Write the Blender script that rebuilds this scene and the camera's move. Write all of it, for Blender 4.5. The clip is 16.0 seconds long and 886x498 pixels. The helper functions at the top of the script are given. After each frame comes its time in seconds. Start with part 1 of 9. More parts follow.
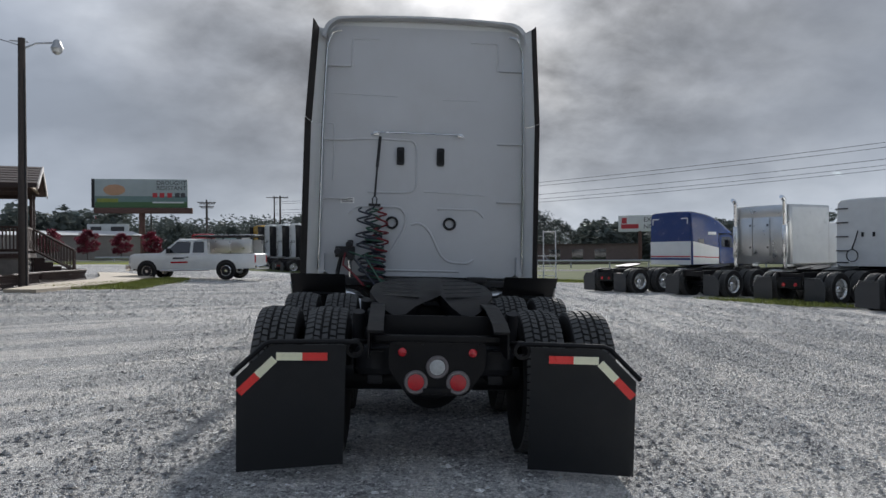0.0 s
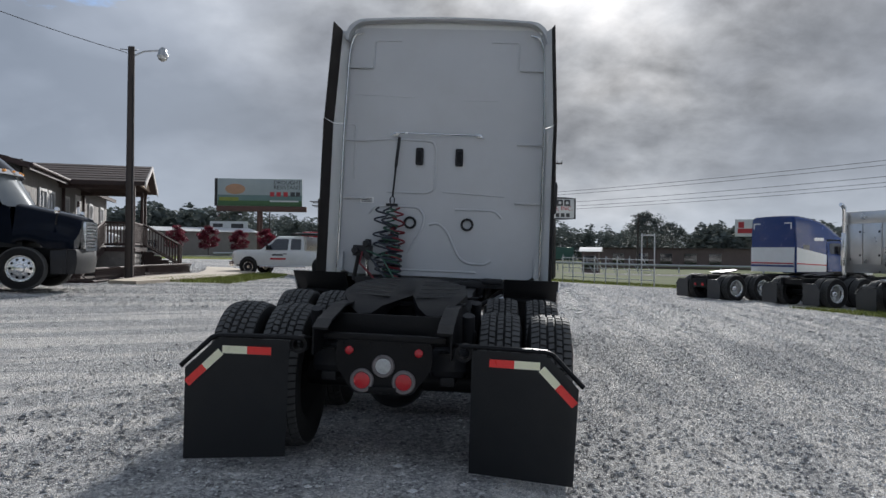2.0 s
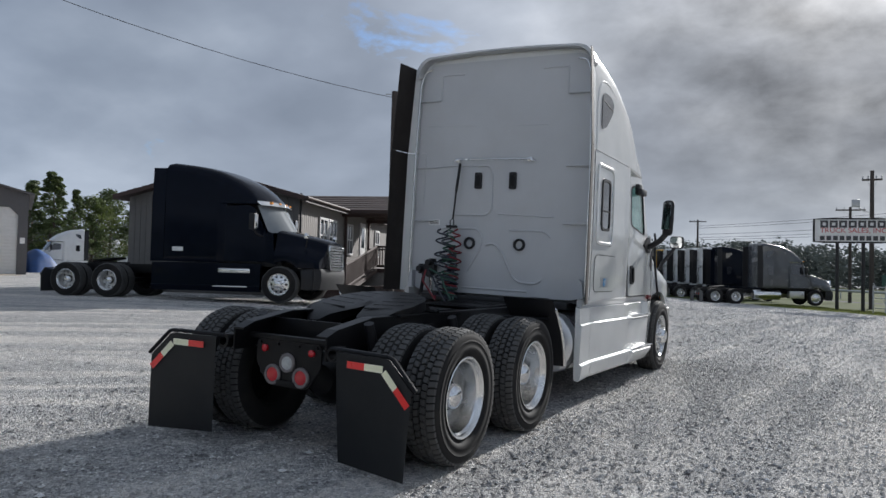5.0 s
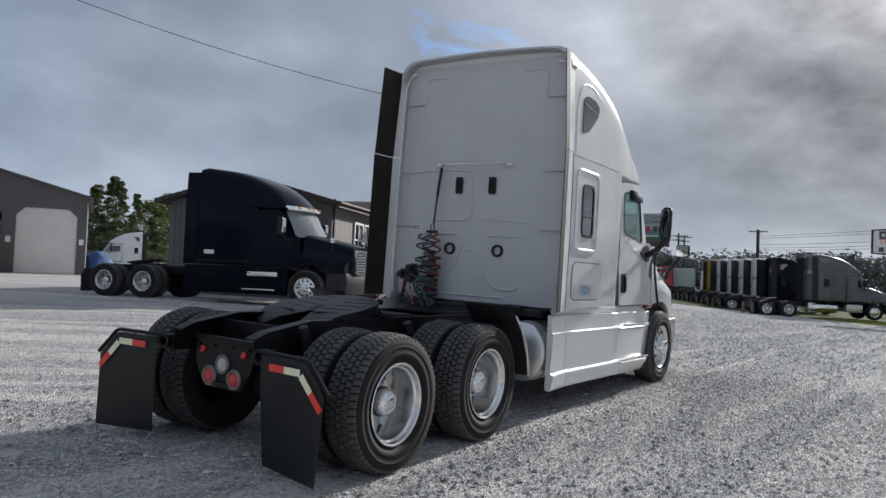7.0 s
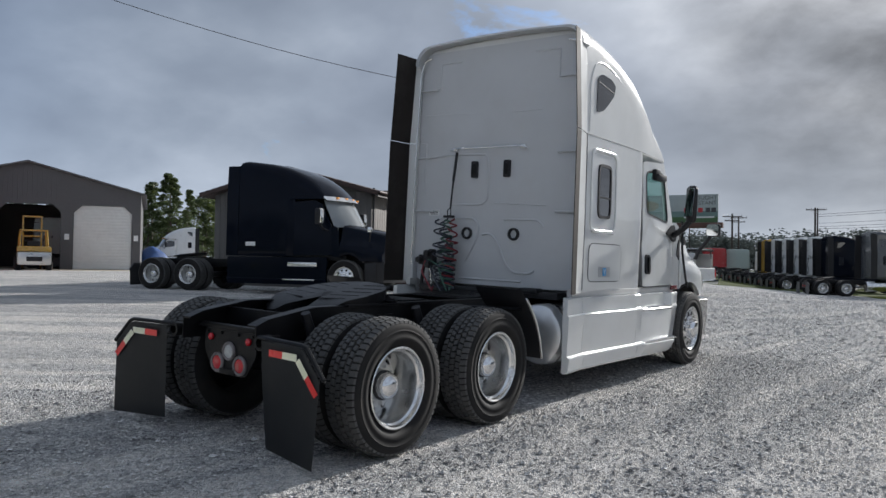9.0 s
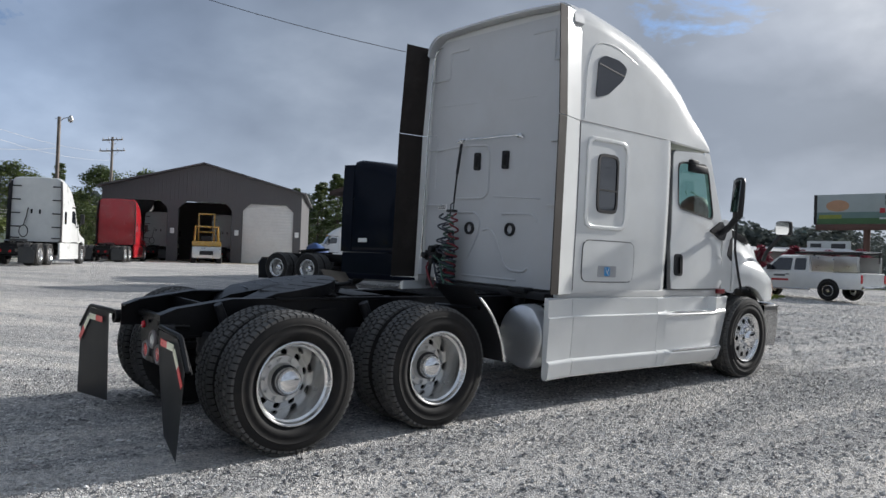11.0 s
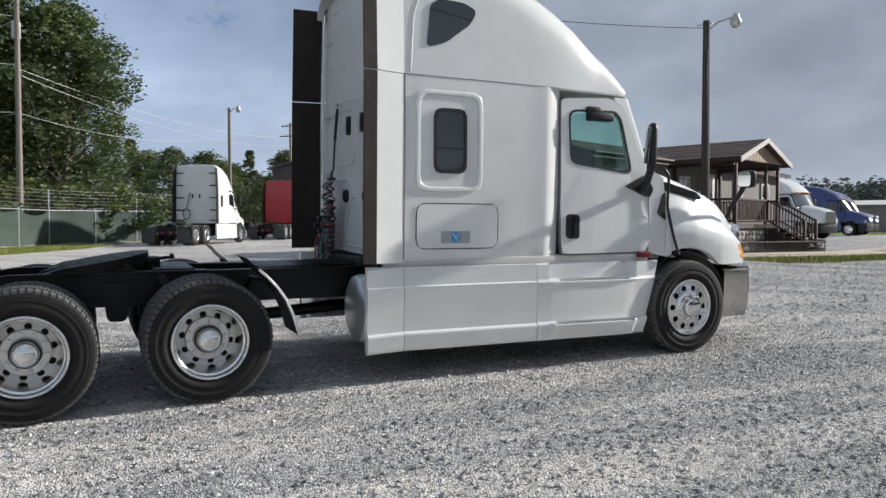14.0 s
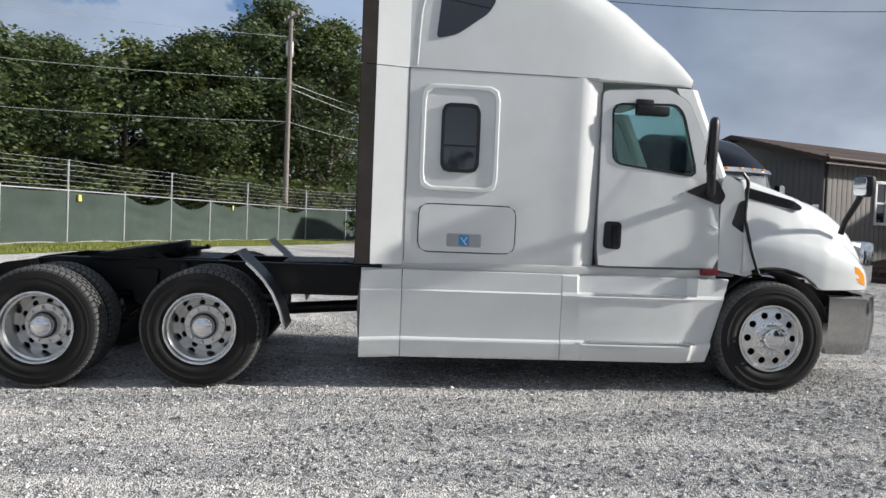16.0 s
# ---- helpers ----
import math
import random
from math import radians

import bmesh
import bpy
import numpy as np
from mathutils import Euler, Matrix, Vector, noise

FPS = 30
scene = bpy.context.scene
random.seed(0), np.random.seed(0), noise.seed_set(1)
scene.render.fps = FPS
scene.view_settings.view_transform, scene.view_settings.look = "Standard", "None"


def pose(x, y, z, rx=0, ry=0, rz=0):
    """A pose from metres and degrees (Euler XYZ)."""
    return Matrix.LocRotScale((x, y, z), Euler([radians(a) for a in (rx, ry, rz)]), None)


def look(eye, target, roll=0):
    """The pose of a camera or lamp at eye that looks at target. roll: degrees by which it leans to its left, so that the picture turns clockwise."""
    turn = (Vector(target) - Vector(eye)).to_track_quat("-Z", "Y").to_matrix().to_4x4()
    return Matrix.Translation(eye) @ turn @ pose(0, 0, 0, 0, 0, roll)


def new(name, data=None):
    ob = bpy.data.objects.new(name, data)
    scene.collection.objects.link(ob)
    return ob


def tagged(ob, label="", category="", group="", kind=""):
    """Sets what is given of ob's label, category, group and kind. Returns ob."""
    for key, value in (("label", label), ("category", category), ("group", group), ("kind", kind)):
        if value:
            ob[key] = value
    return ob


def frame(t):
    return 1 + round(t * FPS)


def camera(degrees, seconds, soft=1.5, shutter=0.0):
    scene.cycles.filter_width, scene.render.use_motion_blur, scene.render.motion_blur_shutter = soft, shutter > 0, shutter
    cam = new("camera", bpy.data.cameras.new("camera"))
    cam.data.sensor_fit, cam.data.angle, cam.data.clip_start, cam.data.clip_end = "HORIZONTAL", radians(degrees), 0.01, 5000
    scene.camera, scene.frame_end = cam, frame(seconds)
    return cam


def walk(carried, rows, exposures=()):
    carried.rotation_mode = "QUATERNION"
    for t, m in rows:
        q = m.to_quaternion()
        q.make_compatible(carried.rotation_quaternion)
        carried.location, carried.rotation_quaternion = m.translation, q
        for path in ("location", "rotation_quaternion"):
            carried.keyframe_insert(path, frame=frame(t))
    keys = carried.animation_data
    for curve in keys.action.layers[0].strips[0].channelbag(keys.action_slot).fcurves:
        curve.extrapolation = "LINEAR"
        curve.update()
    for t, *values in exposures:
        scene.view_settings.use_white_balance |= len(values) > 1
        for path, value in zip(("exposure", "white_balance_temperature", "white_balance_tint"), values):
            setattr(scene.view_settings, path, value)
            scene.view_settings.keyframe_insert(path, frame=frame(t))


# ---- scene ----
cam = camera(60.4, 16.0)
TRUE_UP = pose(0, 0, 0, 0, 1.85, 0)
PATH = [
    (0, (-0.284, -5.438, 1.386), (-0.159, -3.442, 1.396), 1.3),
    (0.5, (-0.264, -5.455, 1.388), (-0.166, -3.458, 1.395), 1.4),
    (1, (0.001, -5.508, 1.38), (0.047, -3.509, 1.384), 1.6),
    (1.5, (0.354, -5.52, 1.384), (0.307, -3.52, 1.385), 1.9),
    (2, (0.761, -5.422, 1.415), (0.592, -3.429, 1.418), 2.4),
    (2.5, (1.276, -5.423, 1.411), (0.963, -3.448, 1.419), 2.7),
    (3, (1.746, -5.292, 1.394), (1.288, -3.345, 1.408), 2.8),
    (3.5, (2.271, -5.197, 1.42), (1.664, -3.291, 1.436), 2.7),
    (4, (2.774, -5.118, 1.436), (2.026, -3.264, 1.46), 2.6),
    (6.5, (4.491, -4.714, 1.531), (3.389, -3.045, 1.563), 3.7),
    (7, (4.463, -4.502, 1.515), (3.366, -2.83, 1.555), 3.8),
    (7.5, (4.521, -4.518, 1.55), (3.423, -2.846, 1.581), 3.0),
    (8, (4.505, -4.468, 1.525), (3.393, -2.806, 1.551), 2.7),
    (8.5, (4.518, -4.439, 1.503), (3.372, -2.8, 1.521), 2.5),
    (9, (4.777, -4.272, 1.503), (3.573, -2.676, 1.504), 2.4),
    (11.5, (6.249, -2.219, 1.559), (4.639, -1.032, 1.534), 3.3),
    (12, (6.549, -1.732, 1.572), (4.87, -0.647, 1.541), 3.2),
    (12.5, (6.849, -1.247, 1.598), (5.115, -0.252, 1.553), 2.4),
    (13, (7.161, -0.737, 1.597), (5.409, 0.224, 1.513), 1.5),
    (13.5, (7.278, -0.168, 1.626), (5.532, 0.8, 1.514), 1.4),
    (14, (7.461, 0.409, 1.632), (5.656, 1.262, 1.514), 0.7),
    (14.5, (7.505, 1.018, 1.634), (5.64, 1.731, 1.514), 0.6),
    (15, (7.622, 1.639, 1.638), (5.704, 2.192, 1.514), 0.9),
    (15.5, (7.622, 2.226, 1.595), (5.664, 2.614, 1.465), 1.5),
    (16, (7.697, 2.753, 1.632), (5.708, 2.934, 1.515), 2.4),
]
walk(cam, [(t, TRUE_UP @ look(eye, target, roll)) for t, eye, target, roll in PATH], exposures=[(0.0, 0.32, 6150, 10), (4.0, 0.34, 6100, 10), (7.0, 0.40, 6170, 10), (9.0, 0.40, 6170, 10), (12.0, 0.44, 6230, 10), (14.5, 0.49, 6300, 10), (16.0, 0.50, 6300, 10)])

# ---- sky, sun and exposure ----
SUN_AZ, SUN_EL = 6.0, 24.0


def sky_world():
    world = bpy.data.worlds.new("overcast_sky")
    scene.world = world
    world.use_nodes = True
    nt = world.node_tree
    n, l = nt.nodes, nt.links
    n.clear()
    out, bg = n.new("ShaderNodeOutputWorld"), n.new("ShaderNodeBackground")
    sky = n.new("ShaderNodeTexSky")
    sky.sky_type, sky.sun_disc = "NISHITA", False
    sky.sun_elevation, sky.sun_rotation = radians(SUN_EL), radians(SUN_AZ)
    sky.air_density, sky.dust_density = 1.0, 2.0
    co = n.new("ShaderNodeTexCoord")
    sep = n.new("ShaderNodeSeparateXYZ")
    l.new(co.outputs["Generated"], sep.inputs[0])

    def math_node(op, a, b=None, clamp=False):
        m = n.new("ShaderNodeMath")
        m.operation, m.use_clamp = op, clamp
        for i, v in enumerate((a, b)):
            if v is None:
                continue
            if isinstance(v, (int, float)):
                m.inputs[i].default_value = v
            else:
                l.new(v, m.inputs[i])
        return m.outputs[0]

    # the cloud deck is a flat layer seen in perspective
    up = math_node("ADD", math_node("MAXIMUM", sep.outputs[2], 0.0), 0.42)
    u, v = math_node("DIVIDE", sep.outputs[0], up), math_node("DIVIDE", sep.outputs[1], up)
    flat = n.new("ShaderNodeCombineXYZ")
    l.new(u, flat.inputs[0])
    l.new(v, flat.inputs[1])

    def cloud_noise(scale, detail, rough, offset, distort=0.0):
        shift = n.new("ShaderNodeVectorMath")
        shift.operation = "ADD"
        l.new(flat.outputs[0], shift.inputs[0])
        shift.inputs[1].default_value = offset
        t = n.new("ShaderNodeTexNoise")
        t.inputs["Scale"].default_value, t.inputs["Detail"].default_value = scale, detail
        t.inputs["Roughness"].default_value, t.inputs["Distortion"].default_value = rough, distort
        l.new(shift.outputs[0], t.inputs["Vector"])
        return t.outputs["Fac"]

    def ramp(fac, stops):
        r = n.new("ShaderNodeValToRGB")
        while len(r.color_ramp.elements) < len(stops):
            r.color_ramp.elements.new(0.5)
        for e, (p, c) in zip(r.color_ramp.elements, stops):
            e.position, e.color = p, (*c, 1)
        l.new(fac, r.inputs[0])
        return r.outputs[0]

    def mix(fac, a, b, kind="MIX"):
        m = n.new("ShaderNodeMix")
        m.data_type, m.blend_type = "RGBA", kind
        for sock, val in ((m.inputs[0], fac), (m.inputs[6], a), (m.inputs[7], b)):
            if isinstance(val, (int, float)):
                sock.default_value = val
            elif isinstance(val, tuple):
                sock.default_value = (*val, 1)
            else:
                l.new(val, sock)
        return m.outputs[2]

    big = cloud_noise(1.1, 4, 0.5, (3.1, 1.7, 0), 0.3)
    fine = cloud_noise(3.4, 7, 0.5, (7.7, 4.2, 0), 0.1)
    both = math_node("ADD", math_node("MULTIPLY", big, 0.66), math_node("MULTIPLY", fine, 0.34))
    shade = ramp(both, [(0.36, (0.29, 0.315, 0.352)), (0.46, (0.38, 0.405, 0.445)), (0.54, (0.48, 0.505, 0.54)), (0.65, (0.72, 0.73, 0.745))])
    # thin cloud in front of the sun passes its light
    sun = n.new("ShaderNodeVectorMath")
    sun.operation = "DOT_PRODUCT"
    l.new(co.outputs["Generated"], sun.inputs[0])
    az, el = radians(SUN_AZ), radians(SUN_EL)
    sun.inputs[1].default_value = (math.sin(az) * math.cos(el), math.cos(az) * math.cos(el), math.sin(el))
    near = math_node("MAXIMUM", sun.outputs["Value"], 0.0)
    # broken lumps of thin cloud round the sun
    lumps = math_node("ADD", cloud_noise(8.0, 6, 0.55, (2.2, 5.1, 0), 0.15), -0.5)
    lumps = math_node("MULTIPLY", lumps, math_node("MULTIPLY", math_node("POWER", near, 20.0), 2.6))
    glow = math_node("ADD", math_node("MULTIPLY", math_node("POWER", near, 110.0), 2.6), math_node("MULTIPLY", math_node("POWER", near, 14.0), 0.24))
    lit = math_node("ADD", math_node("MULTIPLY", glow, math_node("ADD", math_node("MULTIPLY", both, 2.2), -0.35)), math_node("ADD", lumps, 0.60))
    warm = mix(math_node("POWER", near, 6.0), (0.90, 0.965, 1.065), (1.08, 1.0, 0.91))
    clouds = mix(1.0, shade, warm, "MULTIPLY")
    # heavier and thinner parts of the deck
    def lobe(azimuth, elevation, power):
        d = n.new("ShaderNodeVectorMath")
        d.operation = "DOT_PRODUCT"
        l.new(co.outputs["Generated"], d.inputs[0])
        a, e = radians(azimuth), radians(elevation)
        d.inputs[1].default_value = (math.sin(a) * math.cos(e), math.cos(a) * math.cos(e), math.sin(e))
        return math_node("POWER", math_node("MAXIMUM", d.outputs["Value"], 0.0), power)

    deck = 1.0
    for azimuth, elevation, power, change in ((-12, 11, 24.0, -0.24), (34, 28, 14.0, -0.20), (-60, 16, 26.0, -0.30), (-24, 15, 45.0, 0.42), (3, 12, 60.0, -0.25), (14, 18, 40.0, -0.18), (-88, 14, 20.0, 0.10)):
        deck = math_node("ADD", math_node("MULTIPLY", lobe(azimuth, elevation, power), change), deck)
    lit = math_node("MULTIPLY", lit, deck)
    clouds = mix(math_node("MULTIPLY", lobe(-88, 15, 9.0), 0.6), clouds, mix(1.0, clouds, (0.80, 0.98, 1.22), "MULTIPLY"))
    scale = n.new("ShaderNodeVectorMath")
    scale.operation = "SCALE"
    l.new(clouds, scale.inputs[0])
    l.new(lit, scale.inputs["Scale"])
    # gaps of blue between the clouds
    gap = ramp(math_node("ADD", cloud_noise(3.6, 8, 0.6, (0.4, 9.3, 0), 0.3), math_node("ADD", math_node("MULTIPLY", lobe(-110, 24, 24.0), 0.24), math_node("MULTIPLY", lobe(-31, 22, 90.0), 0.13))), [(0.67, (0, 0, 0)), (0.74, (1, 1, 1))])
    blue = n.new("ShaderNodeVectorMath")
    blue.operation = "SCALE"
    l.new(mix(1.0, sky.outputs[0], (0.70, 0.92, 1.25), "MULTIPLY"), blue.inputs[0])
    blue.inputs["Scale"].default_value = 0.06
    seen = mix(gap, scale.outputs[0], blue.outputs[0])
    # pale haze towards the horizon
    haze = math_node("POWER", math_node("SUBTRACT", 1.0, math_node("MAXIMUM", math_node("ABSOLUTE", sep.outputs[2]), 0.0)), 14.0)
    seen = mix(math_node("MULTIPLY", haze, 0.6), seen, (0.50, 0.54, 0.58))
    l.new(seen, bg.inputs[0])
    bg.inputs[1].default_value = 1.14
    l.new(bg.outputs[0], out.inputs[0])


sky_world()
sun_lamp = bpy.data.lights.new("sun", "SUN")
sun_lamp.energy, sun_lamp.angle, sun_lamp.color = 4.7, radians(2.0), (1.0, 0.95, 0.88)
sun = new("sun", sun_lamp)
_az, _el = radians(SUN_AZ), radians(SUN_EL)
sun.matrix_world = look((40 * math.sin(_az) * math.cos(_el), 40 * math.cos(_az) * math.cos(_el), 40 * math.sin(_el)), (0, 0, 0))

# ---- materials ----


def material(name, color, rough=0.5, metal=0.0, spread=0.12, grain=8.0, bump=0.0, bump_scale=60.0, stain=0.0, stain_color=(0.1, 0.09, 0.08), stain_scale=1.3, alpha=1.0, coat=0.0, island=False, each=False, rough_spread=0.08, transmission=0.0):
    """A surface with fine grain, broad patches and, where wanted, stains and relief."""
    m = bpy.data.materials.new(name)
    m.use_nodes = True
    nt = m.node_tree
    n, l = nt.nodes, nt.links
    b = n["Principled BSDF"]
    co = n.new("ShaderNodeTexCoord")
    fine, broad = n.new("ShaderNodeTexNoise"), n.new("ShaderNodeTexNoise")
    fine.inputs["Scale"].default_value, fine.inputs["Detail"].default_value = grain, 6
    broad.inputs["Scale"].default_value, broad.inputs["Detail"].default_value = grain * 0.11, 4
    for t in (fine, broad):
        l.new(co.outputs["Object"], t.inputs["Vector"])
    add = n.new("ShaderNodeMath")
    add.operation = "ADD"
    l.new(fine.outputs["Fac"], add.inputs[0])
    l.new(broad.outputs["Fac"], add.inputs[1])
    rng = n.new("ShaderNodeMapRange")
    rng.inputs[1].default_value, rng.inputs[2].default_value = 0.6, 1.4
    rng.inputs[3].default_value, rng.inputs[4].default_value = 1 - spread, 1 + spread
    l.new(add.outputs[0], rng.inputs[0])
    factor = rng.outputs[0]
    if island or each:
        if island:
            pick = n.new("ShaderNodeNewGeometry").outputs["Random Per Island"]
        else:
            pick = n.new("ShaderNodeObjectInfo").outputs["Random"]
        r2 = n.new("ShaderNodeMapRange")
        r2.inputs[3].default_value, r2.inputs[4].default_value = 0.68, 1.32
        l.new(pick, r2.inputs[0])
        mul = n.new("ShaderNodeMath")
        mul.operation = "MULTIPLY"
        l.new(factor, mul.inputs[0])
        l.new(r2.outputs[0], mul.inputs[1])
        factor = mul.outputs[0]
    sc = n.new("ShaderNodeVectorMath")
    sc.operation = "SCALE"
    sc.inputs[0].default_value = color
    l.new(factor, sc.inputs["Scale"])
    col = sc.outputs[0]
    if stain:
        st = n.new("ShaderNodeTexNoise")
        st.inputs["Scale"].default_value, st.inputs["Detail"].default_value, st.inputs["Roughness"].default_value = stain_scale, 8, 0.7
        l.new(co.outputs["Object"], st.inputs["Vector"])
        sr = n.new("ShaderNodeMapRange")
        sr.inputs[1].default_value, sr.inputs[2].default_value, sr.inputs[4].default_value = 0.5, 0.75, stain
        l.new(st.outputs["Fac"], sr.inputs[0])
        mx = n.new("ShaderNodeMix")
        mx.data_type = "RGBA"
        l.new(sr.outputs[0], mx.inputs[0])
        l.new(col, mx.inputs[6])
        mx.inputs[7].default_value = (*stain_color, 1)
        col = mx.outputs[2]
    l.new(col, b.inputs["Base Color"])
    rr = n.new("ShaderNodeMapRange")
    rr.inputs[3].default_value, rr.inputs[4].default_value = max(rough - rough_spread, 0.02), min(rough + rough_spread, 1)
    l.new(fine.outputs["Fac"], rr.inputs[0])
    l.new(rr.outputs[0], b.inputs["Roughness"])
    b.inputs["Metallic"].default_value = metal
    b.inputs["Coat Weight"].default_value = coat
    b.inputs["Alpha"].default_value = alpha
    b.inputs["Transmission Weight"].default_value = transmission
    if bump:
        bn = n.new("ShaderNodeTexNoise")
        bn.inputs["Scale"].default_value, bn.inputs["Detail"].default_value = bump_scale, 5
        l.new(co.outputs["Object"], bn.inputs["Vector"])
        bp = n.new("ShaderNodeBump")
        bp.inputs["Strength"].default_value, bp.inputs["Distance"].default_value = bump, 0.02
        l.new(bn.outputs["Fac"], bp.inputs["Height"])
        l.new(bp.outputs[0], b.inputs["Normal"])
    return m


def glass_material(name, tint, rough=0.02, clear=0.5):
    """Thin tinted pane: part see-through, part glossy."""
    m = bpy.data.materials.new(name)
    m.use_nodes = True
    n, l = m.node_tree.nodes, m.node_tree.links
    n.clear()
    out, mx = n.new("ShaderNodeOutputMaterial"), n.new("ShaderNodeMixShader")
    tr, gl = n.new("ShaderNodeBsdfTransparent"), n.new("ShaderNodeBsdfGlossy")
    lw = n.new("ShaderNodeLayerWeight")
    lw.inputs[0].default_value = 0.5
    pw, fr = n.new("ShaderNodeMath"), n.new("ShaderNodeMapRange")
    pw.operation, pw.inputs[1].default_value = "POWER", 5.0
    l.new(lw.outputs["Facing"], pw.inputs[0])
    l.new(pw.outputs[0], fr.inputs[0])
    fr.inputs[3].default_value = 0.045
    tr.inputs[0].default_value = (*[c * clear for c in tint], 1)
    gl.inputs["Roughness"].default_value = rough
    l.new(fr.outputs[0], mx.inputs[0])
    l.new(tr.outputs[0], mx.inputs[1])
    l.new(gl.outputs[0], mx.inputs[2])
    l.new(mx.outputs[0], out.inputs[0])
    return m


WHITE = material("white_truck_paint", (0.66, 0.67, 0.66), 0.22, 0, 0.05, 3, coat=0.6, stain=0.10, stain_color=(0.42, 0.40, 0.36), stain_scale=2.0)
# the cab's white for its rear, with the back side's shade in the colour
WALL_SHADED = material("shaded_rear_panel_white", (0.48, 0.495, 0.51), 0.42, 0, 0.06, 2.5, stain=0.22, stain_color=(0.38, 0.37, 0.35), stain_scale=1.6, bump=0.04, bump_scale=3)
GREY_SILL = material("grey_painted_sill", (0.50, 0.50, 0.49), 0.35, 0, 0.06, 5, stain=0.2, stain_color=(0.25, 0.23, 0.2))
BLACK_PAINT = material("black_truck_paint", (0.003, 0.005, 0.011), 0.07, 0, 0.2, 4)
BLACK_PAINT.node_tree.nodes["Principled BSDF"].inputs["Specular IOR Level"].default_value = 0.10
FRAME_BLACK = material("black_chassis_paint", (0.005, 0.005, 0.006), 0.40, 0, 0.3, 9, bump=0.1, stain=0.25, stain_color=(0.022, 0.020, 0.018), stain_scale=5)
PLASTIC = material("black_plastic", (0.018, 0.018, 0.02), 0.45, 0, 0.2, 14)
FLAP = material("black_rubber_flap", (0.030, 0.032, 0.035), 0.42, 0, 0.12, 3, stain=0.3, stain_color=(0.075, 0.073, 0.068), stain_scale=1.2)
GREASE = material("shiny_black_grease", (0.012, 0.011, 0.010), 0.25, 0, 0.3, 20)
RUBBER = material("tyre_rubber", (0.013, 0.0125, 0.0125), 0.78, 0, 0.3, 10, stain=0.45, stain_color=(0.04, 0.034, 0.027), stain_scale=3.5)
TREAD = material("dusty_tread_rubber", (0.07, 0.069, 0.067), 0.8, 0, 0.35, 14, stain=0.4, stain_color=(0.11, 0.105, 0.095), stain_scale=5)
ALLOY = material("polished_aluminium", (0.76, 0.76, 0.75), 0.22, 1.0, 0.1, 6, stain=0.18, stain_color=(0.35, 0.33, 0.31), stain_scale=7, rough_spread=0.14)
WHEEL_GREY = material("weathered_wheel_aluminium", (0.70, 0.695, 0.68), 0.38, 0.9, 0.14, 9, stain=0.4, stain_color=(0.20, 0.185, 0.165), stain_scale=9, rough_spread=0.1)
# door mirror glass darkened in colour, in place of dark trees reflected in it
MIRROR_REFLECT_DARK = material("dark_reflection_mirror_glass", (0.20, 0.21, 0.22), 0.05, 1.0, 0.04, 6, rough_spread=0.02)
CHROME = material("chrome", (0.80, 0.80, 0.80), 0.06, 1.0, 0.04, 6, rough_spread=0.03)
TANK = material("brushed_aluminium_tank", (0.62, 0.63, 0.64), 0.38, 0.85, 0.08, 7)
BEZEL = material("dull_lamp_bezel", (0.20, 0.18, 0.18), 0.45, 0.3, 0.15, 30)
RED_DARK = material("dark_red_reflector", (0.13, 0.008, 0.012), 0.25, 0, 0.15, 60)
RED_LENS = material("red_lamp_lens", (0.50, 0.012, 0.02), 0.18, 0, 0.15, 60, bump=0.2, bump_scale=150, coat=0.5)
CLEAR_LENS = material("clear_lamp_lens", (0.52, 0.53, 0.52), 0.16, 0.2, 0.2, 60, bump=0.3, bump_scale=120, coat=0.5)
AMBER_LENS = material("amber_lamp_lens", (0.75, 0.28, 0.02), 0.2, 0, 0.15, 60, coat=0.5)
TAPE_RED = material("red_reflective_tape", (0.80, 0.045, 0.04), 0.3, 0, 0.08, 30)
TAPE_WHITE = material("white_reflective_tape", (0.88, 0.86, 0.62), 0.3, 0, 0.08, 30)
EXTENDER = material("weathered_black_rubber", (0.030, 0.026, 0.024), 0.7, 0, 0.3, 4, stain=0.3, stain_color=(0.09, 0.082, 0.075), stain_scale=3)
GLASS = glass_material("green_tinted_glass", (0.74, 0.93, 0.88), clear=0.95)
FRAME_BLACK.node_tree.nodes["Principled BSDF"].inputs["Specular IOR Level"].default_value = 0.24
for _m in (PLASTIC, RUBBER):
    _m.node_tree.nodes["Principled BSDF"].inputs["Specular IOR Level"].default_value = 0.28
EXTENDER.node_tree.nodes["Principled BSDF"].inputs["Specular IOR Level"].default_value = 0.12
SCREEN = glass_material("windscreen_glass", (0.80, 0.88, 0.86), clear=0.8)
INSIDE = material("grey_cab_trim", (0.19, 0.19, 0.195), 0.7, 0, 0.15, 9)
SEAT = material("grey_seat_cloth", (0.13, 0.135, 0.15), 0.85, 0, 0.2, 20)
RED_HOSE = material("red_coiled_hose", (0.17, 0.012, 0.02), 0.4, 0, 0.2, 20)
GREEN_HOSE = material("green_coiled_cable", (0.03, 0.09, 0.06), 0.45, 0, 0.2, 20)
BLUE_HOSE = material("dark_coiled_hose", (0.02, 0.025, 0.04), 0.4, 0, 0.2, 20)
STICKER = material("white_sticker", (0.75, 0.75, 0.74), 0.5)
STICKER_BLUE = material("blue_sticker", (0.05, 0.30, 0.62), 0.4)
STICKER_GREY = material("grey_reflective_badge", (0.36, 0.37, 0.38), 0.35)
INK = material("dark_print", (0.05, 0.05, 0.055), 0.6)

# ---- mesh helpers ----


